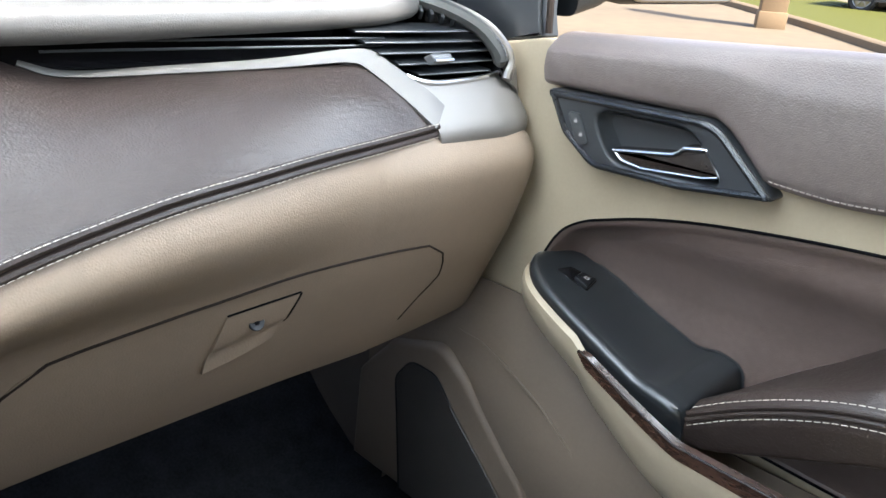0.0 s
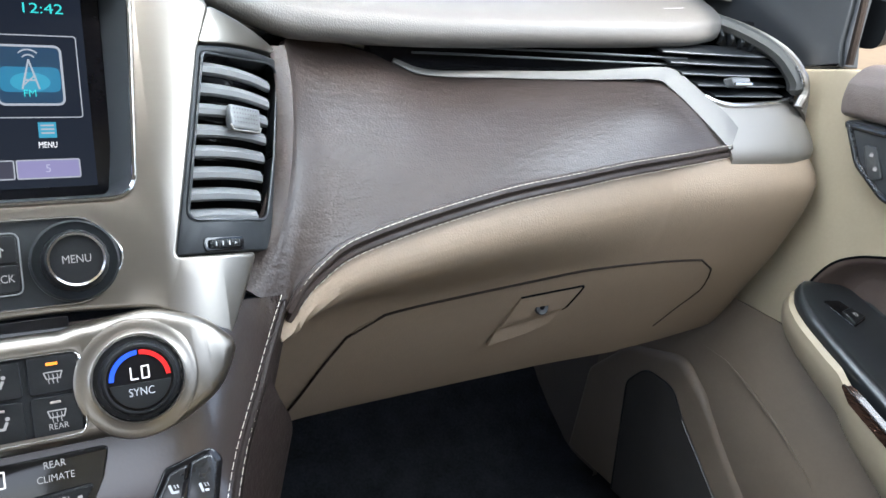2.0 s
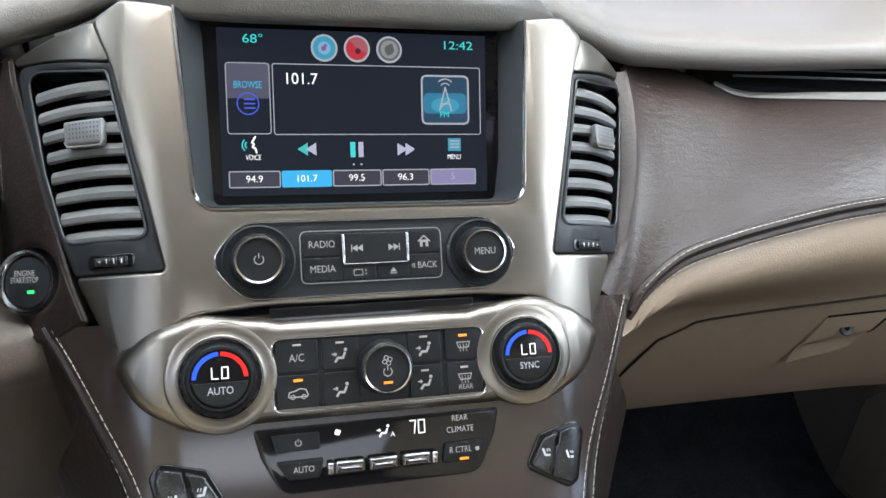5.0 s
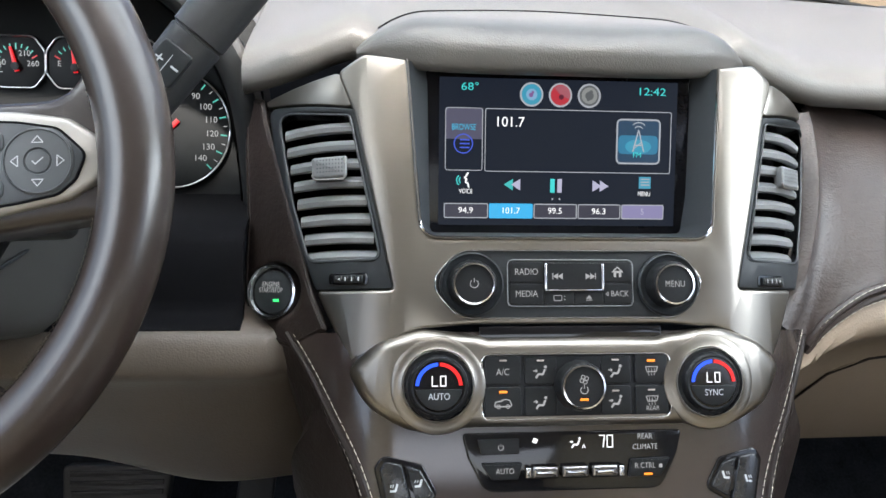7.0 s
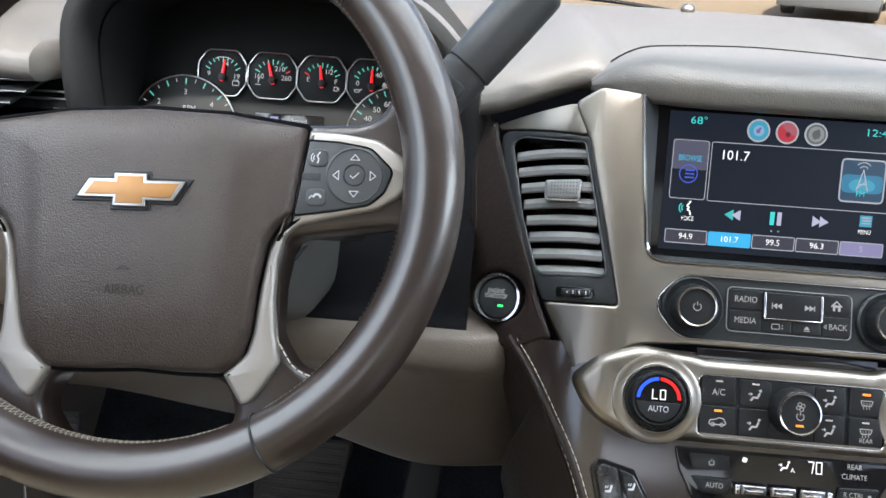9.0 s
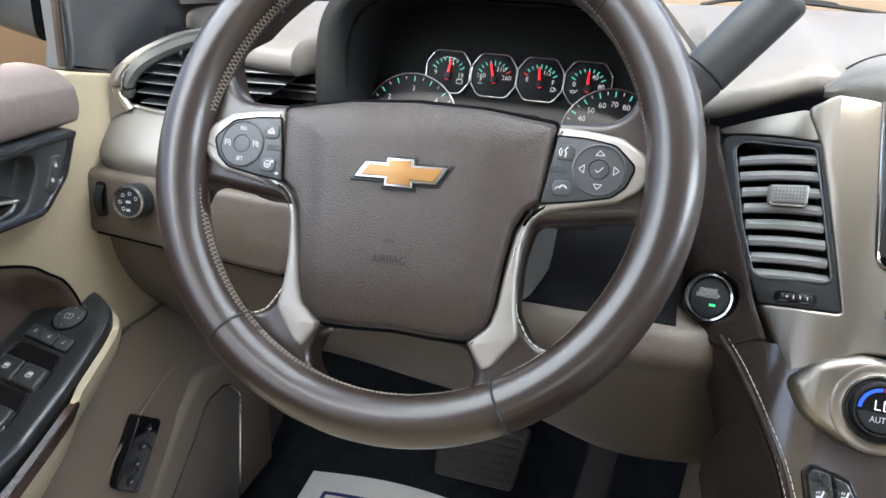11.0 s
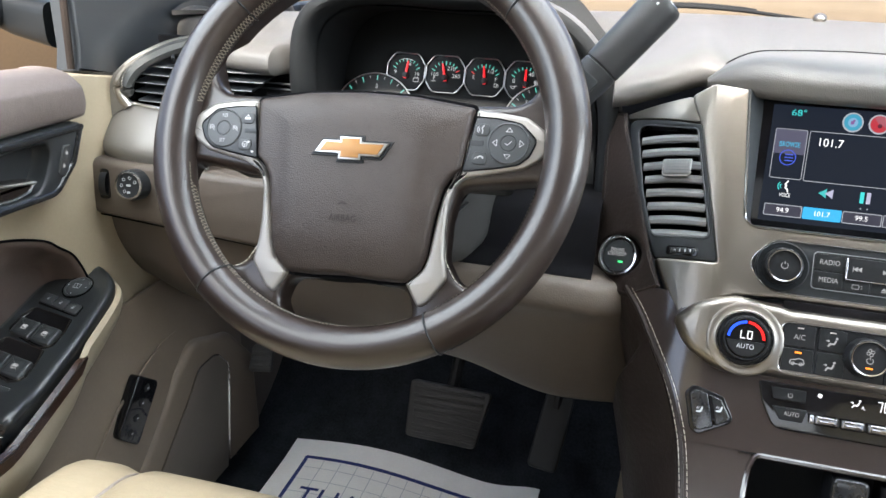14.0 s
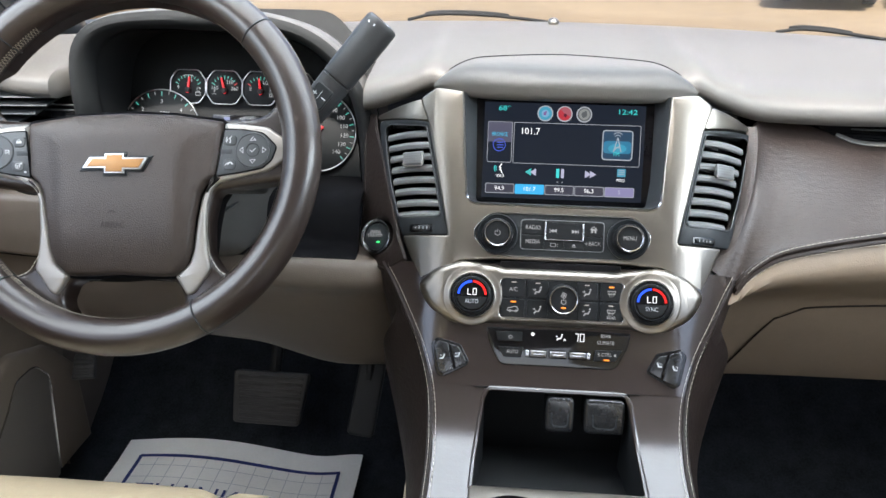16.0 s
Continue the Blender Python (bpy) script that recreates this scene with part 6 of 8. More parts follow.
small_gauge(-0.0660, (("9", 168), ("14", 80), ("19", 5)), 83, None, [[(10, -7), (16, -7), (16, -3), (10, -3), (10, -7)], [(11, -2), (12.5, -2)], [(13.8, -2), (15.3, -2)], [(-7.5, 17), (-4, 18.6), (4, 18.6), (7.5, 17)]])
small_gauge(-0.0180, (("160", 165), ("210", 60), ("260", 12)), 104, (8, 8), [[(-13.5, -3), (-13.5, 2)], [(-13.5, 1), (-12, 1)], [(-13.5, -0.5), (-12, -0.5)], [(-16, -4.5), (-11, -4.5)]])
small_gauge(0.0292, (("E", 165), ("1/2", 62), ("F", 10)), 97, (0, 0), [[(12, -6), (12, -2.4), (15, -2.4), (15, -6), (11.5, -6)], [(15, -3), (16.6, -3.6), (16.6, -5.6)]])
small_gauge(0.0765, (("0", 168), ("40", 62), ("80", 10)), 90, None, [[(-16.5, -3.4), (-15, -5.6), (-11.6, -5.6), (-11, -3.4), (-15.5, -3.4)], [(-11, -3.8), (-8.8, -2.6)]])


def big_gauge(cx, cb, r, a0, a1, nt, texts, word, wpos, cat):
    g = thing(cat, "large round gauge with teal ticks and a chrome rim", "gauge", GP(cx, cb, 0), "large gauges")
    bm = bmesh.new()
    plate(bm, circ(cx, cb, r, 64), -0.005, 0.0020, 0.0006)
    part("face", mapbm(bm, GP), FACE, g)
    ring_poly(circ(cx, cb, r, 64), 0.0008, 0.0028, GRIM, g, "chrome_rim")
    for k in range(nt):
        a = radians(a0 + (a1 - a0) * k / (nt - 1))
        long = k % 2 == 0
        gp("tick", strip2([(cx + r * (0.85 if long else 0.89) * math.cos(a), cb + r * (0.85 if long else 0.89) * math.sin(a)), (cx + r * 0.95 * math.cos(a), cb + r * 0.95 * math.sin(a))], 0.0013 if long else 0.0008), 0.0024, TICK if long else NUM, g)
    for s, a in texts:
        part("number", mapbm(text_bm(s, 0.0074, cx + r * 0.70 * math.cos(radians(a)), cb + r * 0.70 * math.sin(radians(a)), 0.0026), GP), NUM, g)
    if word:
        part("word", mapbm(text_bm(word, 0.0068, *wpos, 0.0026), GP), NUM, g)
    return g


tach = big_gauge(-0.1000, -0.0330, 0.0515, 225, -45, 25, [(str(k), 225 - 45 * k) for k in range(7)], "RPM", (-0.0960, -0.0120), "tachometer")
speed = big_gauge(0.1050, -0.0290, 0.0500, 225, -45, 29, [(str(k * 10), 225 - 270 * k / 14) for k in range(0, 15)], "", (0, 0), "speedometer")
for cx, a in ((-0.1000, 216), (0.1050, 224)):
    c = (cx, -0.033 if cx < 0 else -0.029)
    d = V((math.cos(radians(a)), math.sin(radians(a))))
    q = V((-d.y, d.x))
    bm = bmesh.new()
    plate(bm, [V(c) - d * 0.01 + q * 0.002, V(c) - d * 0.01 - q * 0.002, V(c) + d * 0.046 - q * 0.001, V(c) + d * 0.046 + q * 0.001], 0.003, 0.005, 0.0004)
    part("needle", mapbm(bm, GP), NEEDLE, tach if cx < 0 else speed, "red needle")
bm = bmesh.new()
plate(bm, rrect(0.0, -0.040, 0.066, 0.058, 0.002), -0.004, 0.001, 0.0005)
info = thing("driver_display", "dark driver information display between the gauges", "screen", GP(0, -0.04, 0))
part("screen", mapbm(bm, GP), GLOSS, info)
part("word", mapbm(text_bm("Speed", 0.0062, 0.010, -0.0170, 0.0014), GP), NUM, info)
gp("status_tile", [rect(-0.018, -0.0200, -0.010, -0.0140)], 0.0014, glow("pale blue tile", (0.35, 0.4, 0.7), 0.6), info)
# black lower surround below the gauges
bm = bmesh.new()
patch(bm, lambda s, t: V((-0.520 + 0.299 * s, spl(t, [(0, 0.245), (0.25, 0.19), (0.42, 0.130), (0.52, 0.110), (0.66, 0.099), (0.85, 0.091), (0.93, 0.086), (1, 0.072)]), spl(t, [(0, 0.572), (0.25, 0.580), (0.42, 0.588), (0.52, 0.583), (0.66, 0.562), (0.85, 0.538), (0.93, 0.5315), (1, 0.5285)]))), 8, 16, 0.006, True)
part("lower_surround", bm, GAPM, binn, "black lower surround")

# ---- steering column and lever ----
col = thing("steering_column", "dark grey-brown steering column shroud", "column", (AX, 0.1, 0.58))
bm = bmesh.new()
secs = []
for k, (y, z, w, h) in enumerate(((-0.010, 0.612, 0.080, 0.070), (0.0, 0.604, 0.122, 0.092), (0.05, 0.590, 0.156, 0.110), (0.12, 0.582, 0.168, 0.104), (0.20, 0.58, 0.172, 0.09))):
    secs.append([V((AX - 0.004 + p.x, y, z + p.y)) for p in rrect(0, 0, w, h, 0.03, 5)])
loft(bm, secs, True, True, True)
part("shroud", bm, SHROUD, col)
bm = bmesh.new()
tube(bm, [V((AX + 0.069, y, 0.606 - 0.1 * y)) for y in np.linspace(0.0, 0.18, 8)], 0.0012, 6)
part("shroud_seam", bm, BLACK, col)
lev = thing("gear_lever", "dark grey column gear lever with plus and minus keys", "gear lever", (-0.27, 0.055, 0.67))
A, B = V((-0.264, 0.0545, 0.6880)), V((-0.1880, 0.0835, 0.7800))
bm = bmesh.new()
tube(bm, [V((-0.345, 0.045, 0.62)), V((-0.315, 0.045, 0.640)), V((-0.285, 0.050, 0.665)), A], [0.011, 0.012, 0.013, 0.0138], 18)
part("stem", bm, BLACK, lev)
bm = bmesh.new()
ax = (B - A)
tube(bm, [A + ax * f for f in (0.0, 0.03, 0.25, 0.40, 0.405, 0.415, 0.42, 0.6, 0.85, 0.95, 0.985, 1.0)], [0.0140, 0.0152, 0.0160, 0.0166, 0.0156, 0.0156, 0.0168, 0.0172, 0.0176, 0.0176, 0.0174, 0.0162], 30)
part("handle", bm, LEVER, lev)
axn = ax.normalized()
LF = frame_of(A + ax * 0.22 + V((0.0008, -0.0145, 0.0052)), (0.04, -0.94, 0.30), axn)
bm = bmesh.new()
plate(bm, rrect(0, 0, 0.019, 0.023, 0.003), -0.006, 0.0020, 0.0012)
key = part("shift_keys", mapbm(bm, LF), BLACK, lev)
part("key_marks", mapbm(poly_bm([rect(-0.0075, -0.0005, -0.0025, 0.0005), rect(-0.0055, -0.0025, -0.0045, 0.0025), rect(0.0028, -0.0006, 0.0078, 0.0006), rect(-0.0002, -0.006, 0.0002, 0.006)], 0.0023), LF), INKDIM, key)
bm = bmesh.new()
tube(bm, [A + ax * f for f in (0.99, 1.003)], [0.0142, 0.0138], 26)
part("end_button", bm, BLACKS, lev)
bm = bmesh.new()
er, eu = axn.orthogonal().normalized(), axn.cross(axn.orthogonal().normalized())
tube(bm, [A + ax * 0.999 + er * 0.0150 * math.cos(k * math.pi / 18) + eu * 0.0150 * math.sin(k * math.pi / 18) for k in range(36)], 0.0011, 6, True)
part("end_ring", bm, DKCHROME, lev, "smoked chrome end ring")
TF = frame_of(A + ax * 0.955 + V((-0.0040, -0.0155, 0.0052)), (-0.20, -0.91, 0.33), axn)
part("key_marks", mapbm(poly_bm([rect(-0.005, -0.001, -0.003, 0.001), rect(0.002, -0.001, 0.0036, 0.001)], 0.0014), TF), INKDIM, lev)

# ---- steering wheel ----
CW = V((-0.4085, -0.045, 0.662))
WU, WN = V((0, 0.462, 0.887)), V((0, -0.887, 0.462))
RA = radians(2.5)


def WH(u, v, w):
    a, b = u * math.cos(RA) - v * math.sin(RA), u * math.sin(RA) + v * math.cos(RA)
    return CW + V((a, 0, 0)) + WU * b + WN * w


wheel = thing("steering_wheel", "dark brown leather four-spoke steering wheel with silver spokes", "steering wheel", WH(0, 0, -0.05))


def mirror2(P):
    return [V((-p.x, p.y)) for p in reversed(P)]


bm = bmesh.new()
RR, rr0, RC = 0.1650, 0.0168, 0.0095
n, m = 128, 32
secs = []
for i in range(n):
    a = 2 * math.pi * i / n
    thick = 1.0 + 0.06 * max(0, math.cos(2 * (a - radians(25)))) * (math.sin(a) > -0.3)
    secs.append([(((RR + rr0 * thick * math.cos(q)) * math.cos(a)), RC + (RR + rr0 * thick * math.cos(q)) * math.sin(a), rr0 * 1.08 * math.sin(q)) for q in [2 * math.pi * j / m for j in range(m)]])
secs.append(secs[0])
loft(bm, secs, True, False, True)
bmesh.ops.remove_doubles(bm, verts=bm.verts[:], dist=1e-6)
rim_o = part("rim", mapbm(bm, WH), RIM, wheel, "worn glossy leather rim")
# seams across the rim and stitching inside it
for a in (-132, -62, 43, 137):
    bm = bmesh.new()
    ca, sa = math.cos(radians(a)), math.sin(radians(a))
    tube(bm, [WH((RR + rr0 * 1.02 * math.cos(q)) * ca, RC + (RR + rr0 * 1.02 * math.cos(q)) * sa, rr0 * 1.10 * math.sin(q)) for q in [2 * math.pi * j / 20 for j in range(20)]], 0.0009, 5, True)
    part("cross_seam", bm, BLACK, rim_o)
bm = bmesh.new()
for i in range(300):
    a = 2 * math.pi * i / 300
    if not (radians(125) < a < radians(170) or radians(10) < a < radians(55) or radians(190) < a < radians(232) or radians(233) < a < radians(292) or radians(300) < a < radians(350)):
        continue
    for s in (-1, 1):
        row = []
        for j in range(4):
            q, da = math.pi + s * 0.26 * (1 - 2 * j / 3), 0.019 * j / 3
            rr = rr0 + 0.0005
            row.append(WH((RR + rr * math.cos(q)) * math.cos(a + da), RC + (RR + rr * math.cos(q)) * math.sin(a + da), rr * 1.08 * math.sin(q) + 0.002))
        e = (row[3] - row[0]).cross(WH(0, RC, 0) - row[0]).normalized() * 0.0003
        vs = [(bm.verts.new(c - e), bm.verts.new(c + e)) for c in row]
        for u, w in zip(vs, vs[1:]):
            bm.faces.new((u[0], w[0], w[1], u[1]))
part("rim_stitching", bm, RIMTH, rim_o, "cream cross stitching")["kind"] = "stuff"

HUBW = -0.011


def WHD(u, v, w):
    """Hub of the wheel: set back from the rim, its lower spokes a little more."""
    k = min(1.0, max(0.0, (-0.03 - v) / 0.09))
    return WH(u, v, w + HUBW - 0.006 * k * k * (3 - 2 * k))


def h_plate(name, outline, w0, w1, b, mat, par, label="", holes=(), hb=None):
    bm = bmesh.new()
    plate(bm, outline, w0, w1, b, holes, hb, bottom=not holes)
    if mat is SPOKEM:
        for k in range(14):
            bmesh.ops.bisect_plane(bm, geom=bm.verts[:] + bm.edges[:] + bm.faces[:], plane_co=(0, -0.025 - 0.007 * k, 0), plane_no=(0, 1, 0))
    return part(name, mapbm(bm, WHD), mat, par, label)


# leather spokes flowing into the rim, with the four openings cut through
side_hole = rpoly([(0.0795, -0.048, 0.012), (0.0845, -0.0225, 0.010), (0.112, -0.0185, 0.03), (0.1500, -0.0135, 0.016), (0.1560, -0.036, 0.03), (0.1380, -0.0760, 0.03), (0.1120, -0.1020, 0.018), (0.0900, -0.0960, 0.018), (0.0790, -0.078, 0.02)], 8)
top_hole = rpoly([(0.086, 0.0440, 0.004), (0.1330, 0.0455, 0.024), (0.1465, 0.0850, 0.02)] + [(0.154 * math.cos(radians(a)), 0.006 + 0.154 * math.sin(radians(a)), 0.01) for a in range(36, 145, 6)] + [(-0.1465, 0.0850, 0.02), (-0.1330, 0.0455, 0.024), (-0.086, 0.0440, 0.004)], 6)
low_hole = rpoly([(-0.0500, -0.1050, 0.012), (0.0, -0.1000, 0.0), (0.0500, -0.1050, 0.012), (0.0570, -0.1240, 0.014), (0.0440, -0.1430, 0.02), (0.0, -0.1510, 0.05), (-0.0440, -0.1430, 0.02), (-0.0570, -0.1240, 0.014)], 8)
h_plate("spoke_body", [V((0.1665 * math.cos(2 * math.pi * k / 96), 0.006 + 0.1665 * math.sin(2 * math.pi * k / 96))) for k in range(96)], -0.014, 0.0085, 0.004, RIM, wheel, "smooth leather spokes", [side_hole, mirror2(side_hole), top_hole, low_hole], 0.0068)
bez = rpoly([(0.0930, 0.0392, 0.002), (0.111, 0.0382, 0.02), (0.1330, 0.0350, 0.012), (0.1455, 0.0265, 0.008), (0.1555, 0.0145, 0.004), (0.1455, 0.0020, 0.006), (0.134, -0.0055, 0.012), (0.111, -0.0105, 0.02), (0.0890, -0.0155, 0.012), (0.0820, -0.0225, 0.012), (0.0785, -0.036, 0.02), (0.0775, -0.058, 0.02), (0.0788, -0.076, 0.02), (0.0822, -0.0945, 0.008), (0.0680, -0.1150, 0.008), (0.0610, -0.1185, 0.005), (0.0495, -0.1005, 0.002), (0.0625, -0.0890, 0.010), (0.0662, -0.076, 0.02), (0.0690, -0.0556, 0.02), (0.0735, -0.030, 0.02), (0.0790, -0.0180, 0.010), (0.0875, -0.0105, 0.002)], 6)
pad = rpoly([(0.0935, 0.0330, 0.0015), (0.111, 0.0322, 0.02), (0.1290, 0.0292, 0.010), (0.1420, 0.0165, 0.006), (0.1370, 0.0040, 0.008), (0.1290, -0.0030, 0.010), (0.110, -0.0068, 0.02), (0.0868, -0.0102, 0.0015)], 6)
for sx in (1, -1):
    h_plate("spoke_trim", bez if sx > 0 else mirror2(bez), -0.004, 0.0122, 0.0034, SPOKEM, wheel, "satin silver spoke trim")
    sp = h_plate("switch_pad", pad if sx > 0 else mirror2(pad), 0.004, 0.0132, 0.0012, SLATE, wheel, "dark grey switch pad")
    bm = bmesh.new()
    tube(bm, [WHD(p.x * sx, p.y, 0.0126) for p in pad], 0.0007, 6, True)
    part("pad_gap", bm, GAPM, sp)
    bm = bmesh.new()
    low = [p for p in side_hole if p.y < -0.055 and p.x < 0.125]
    stitches(bm, [WHD(sx * (0.095 + (p.x - 0.095) * 1.035), -0.07 + (p.y + 0.07) * 1.045, 0.0078) for p in low], 0.0030, 0.0014, 0.0004, normal=tuple(WN))
    part("spoke_stitching", bm, THREAD, wheel, "cream spoke stitching")["kind"] = "stuff"
    cx, cy = sx * 0.1203, 0.0132
    bm = bmesh.new()
    lathe(bm, [(0.0166, 0.011), (0.0164, 0.0136), (0.0154, 0.0142), (0.0150, 0.0136), (0.0066, 0.0138), (0.0060, 0.0128), (0.0054, 0.0136), (0.0, 0.0140)], (cx, cy), 44)
    part("round_key", mapbm(bm, WHD), BUTTONS, sp)
    if sx > 0:
        for k in range(4):
            a = k * math.pi / 2
            d, q = V((math.cos(a), math.sin(a))), V((-math.sin(a), math.cos(a)))
            c = V((cx, cy)) + d * 0.0104
            part("arrow_mark", mapbm(poly_bm(strip2([c + d * 0.0017, c - d * 0.0015 + q * 0.0026, c - d * 0.0015 - q * 0.0026], 0.0005, True), 0.0142), WHD), INKS, sp)
        part("tick_mark", mapbm(poly_bm(strip2([(cx - 0.0024, cy), (cx - 0.0008, cy - 0.0016), (cx + 0.0026, cy + 0.0016)], 0.0006), 0.0144), WHD), INKS, sp)
    else:
        for k, s in enumerate(("", "RES", "", "SET")):
            a = k * math.pi / 2
            c = V((cx, cy)) + V((math.cos(a), math.sin(a))) * 0.0106
            if s:
                part("word", mapbm(text_bm(s, 0.0042, c.x, c.y, 0.0142, 0.8), WHD), INKS, sp)
            else:
                part("cruise_mark", mapbm(poly_bm(strip2(arc2(c.x, c.y, 0.0020, -50, 230, 10), 0.0006) + strip2([(c.x - 0.0004, c.y - 0.0006), (c.x + 0.0012, c.y + 0.0010)], 0.0006) + strip2([(c.x - 0.0028, c.y + 0.0026), (c.x + 0.0026, c.y - 0.0024)], 0.0004), 0.0142), WHD), INKS, sp)
    for kx, yy in ((0.0992, 0.0228), (0.0990, 0.0004)):
        bm = bmesh.new()
        plate(bm, rrect(sx * kx, yy, 0.0115, 0.0100, 0.004), 0.011, 0.0140, 0.0008)
        k = part("corner_key", mapbm(bm, WHD), BUTTONS, sp)
        c = V((sx * kx, yy))
        if sx < 0 and yy < 0.01:
            mark = strip2(circ(c.x, c.y, 0.0023, 14), 0.0006, True) + strip2([(c.x - 0.0022, c.y), (c.x + 0.0022, c.y)], 0.0006) + strip2([(c.x, c.y), (c.x, c.y - 0.0022)], 0.0006) + [rect(c.x + 0.0022, c.y + 0.0012, c.x + 0.0042, c.y + 0.0028)]
        elif sx < 0:
            mark = [rect(c.x - 0.0026, c.y - 0.0016, c.x + 0.0026, c.y + 0.0004)] + strip2([(c.x - 0.0018, c.y + 0.0004), (c.x, c.y + 0.0024), (c.x + 0.0018, c.y + 0.0004)], 0.0006)
        elif yy > 0.01:
            mark = strip2([(c.x + 0.0012, c.y + 0.0032), (c.x - 0.0004, c.y + 0.0010), (c.x + 0.0006, c.y - 0.0008), (c.x, c.y - 0.0030)], 0.0008) + strip2(arc2(c.x - 0.0008, c.y, 0.0016, 130, 230, 5), 0.0006) + strip2(arc2(c.x - 0.0008, c.y, 0.0030, 130, 230, 5), 0.0006)
        else:
            mark = strip2(arc2(c.x + 0.0008, c.y - 0.0006, 0.0022, 15, 165, 8), 0.0012) + strip2([(c.x - 0.0038, c.y - 0.0010), (c.x - 0.0022, c.y + 0.0010)], 0.0006)
        part("key_mark", mapbm(poly_bm(mark, 0.0143), WHD), INKS, k)
    bm = bmesh.new()
    plate(bm, rrect(sx * 0.0958, 0.0122, 0.0105, 0.0042, 0.0004), 0.011, 0.0135, 0.0002)
    part("key_gap", mapbm(bm, WHD), BLACKS, sp)
    if sx < 0:
        part("key_lamp", mapbm(poly_bm([rect(-0.0930, -0.0062, -0.0905, -0.0046)], 0.0136), WHD), INKS, sp)

# domed airbag cover
ab = rpoly(sym([(-0.001, 0.0500, 0.0), (-0.045, 0.0478, 0.03), (-0.0925, 0.0412, 0.004), (-0.0865, -0.0085, 0.006), (-0.0785, -0.0155, 0.010), (-0.0722, -0.0260, 0.012), (-0.0680, -0.050, 0.02), (-0.0652, -0.077, 0.016), (-0.0610, -0.0905, 0.010), (-0.0500, -0.1005, 0.010), (-0.026, -0.1005, 0.02), (-0.001, -0.0990, 0.0)]), 5)
ab = [p for i, p in enumerate(ab) if (p - ab[i - 1]).length > 1e-5]
h_plate("hub_gap", inset(ab, -0.0022), -0.05, 0.0086, 0.0010, GAPM, wheel, "dark gap round the airbag cover")
bm = bmesh.new()
loops = []
cen = V((0, -0.022))


def ab_w(u, v):
    """Cover height: a raised field between two shallow flutes, dropping to its rim."""
    q = abs(u) / (0.080 + 0.20 * max(0.0, v + 0.02))
    fl = spl(q, [(0.0, 0.0236), (0.50, 0.0232), (0.66, 0.0226), (0.76, 0.0198), (0.86, 0.0188), (1.0, 0.0172), (1.2, 0.0160)])
    return fl - 0.0105 * max(0.0, (v - 0.024) / 0.026)**2 - 0.0075 * max(0.0, (-0.062 - v) / 0.04)**1.8


for f, drop in ((1.0, None), (1.0, 0.0085), (0.994, 0.0048), (0.982, 0.0020), (0.965, 0.0005), (0.94, 0.0), (0.89, 0.0), (0.83, 0.0), (0.77, 0.0), (0.71, 0.0), (0.65, 0.0), (0.58, 0.0), (0.5, 0.0), (0.38, 0.0), (0.25, 0.0), (0.1, 0.0)):
    row = []
    for p in ab:
        q = cen + (p - cen) * f
        row.append(V((q.x, q.y, -0.010 if drop is None else ab_w(q.x, q.y) - drop)))
    loops.append(row)
loft(bm, loops, True, True, area2(ab) < 0)
abo = part("airbag_cover", mapbm(bm, WHD), AIRB, wheel, "grained brown airbag cover", angle=60)

EMBM = satin("emblem chrome", (0.36, 0.355, 0.35), 0.28, (1, 1, 1), 0.05)
GOLD = satin("gold enamel", (0.28, 0.130, 0.034), 0.38, (1, 1, 1), 0.05, 0.2)
emb = [(-0.0312, -0.0050), (-0.0245, 0.0053), (-0.0104, 0.0053), (-0.0106, 0.0086), (0.0074, 0.0086), (0.0076, 0.0048), (0.0298, 0.0048), (0.0232, -0.0062), (0.0076, -0.0062), (0.0078, -0.0097), (-0.0108, -0.0097), (-0.0106, -0.0050)]
E2 = [V((a, b)) for a, b in emb]
gold = [V(q) for q in ((-0.0268, -0.0036), (-0.0216, 0.0040), (-0.0088, 0.0037), (-0.0090, 0.0071), (0.0058, 0.0071), (0.0060, 0.0033), (0.0262, 0.0035), (0.0214, -0.0049), (0.0060, -0.0047), (0.0062, -0.0082), (-0.0092, -0.0082), (-0.0090, -0.0034))]
for nm, P, w0, w1, mt in (("emblem_base", inset(E2, -0.0019), 0.018, 0.0244, BLACK), ("emblem_edge", E2, 0.02, 0.0268, EMBM), ("emblem_face", gold, 0.022, 0.0273, GOLD)):
    h_plate(nm, P, w0, w1, 0.0006, mt, abo)
part("airbag_word", mapbm(mapbm(text_bm("AIRBAG", 0.0076, -0.0022, -0.0556, 0.0, 0.86), lambda a, b, w: V((a, b, ab_w(a, b) + 0.0004))), WHD), EMBOSS, abo)
part("airbag_mark", mapbm(mapbm(poly_bm(strip2(arc2(-0.0032, -0.0455, 0.0030, 20, 160, 6), 0.0006) + strip2([(-0.0072, -0.0440), (0.0008, -0.0440)], 0.0006)), lambda a, b, w: V((a, b, ab_w(a, b) + 0.0004))), WHD), EMBOSS, abo)
for sx in (-1, 1):
    bm = bmesh.new()
    plate(bm, rrect(sx * 0.100, -0.010, 0.044, 0.018, 0.008), -0.034, -0.010, 0.006)
    part("rear_key", mapbm(bm, WHD), BLACK, wheel)

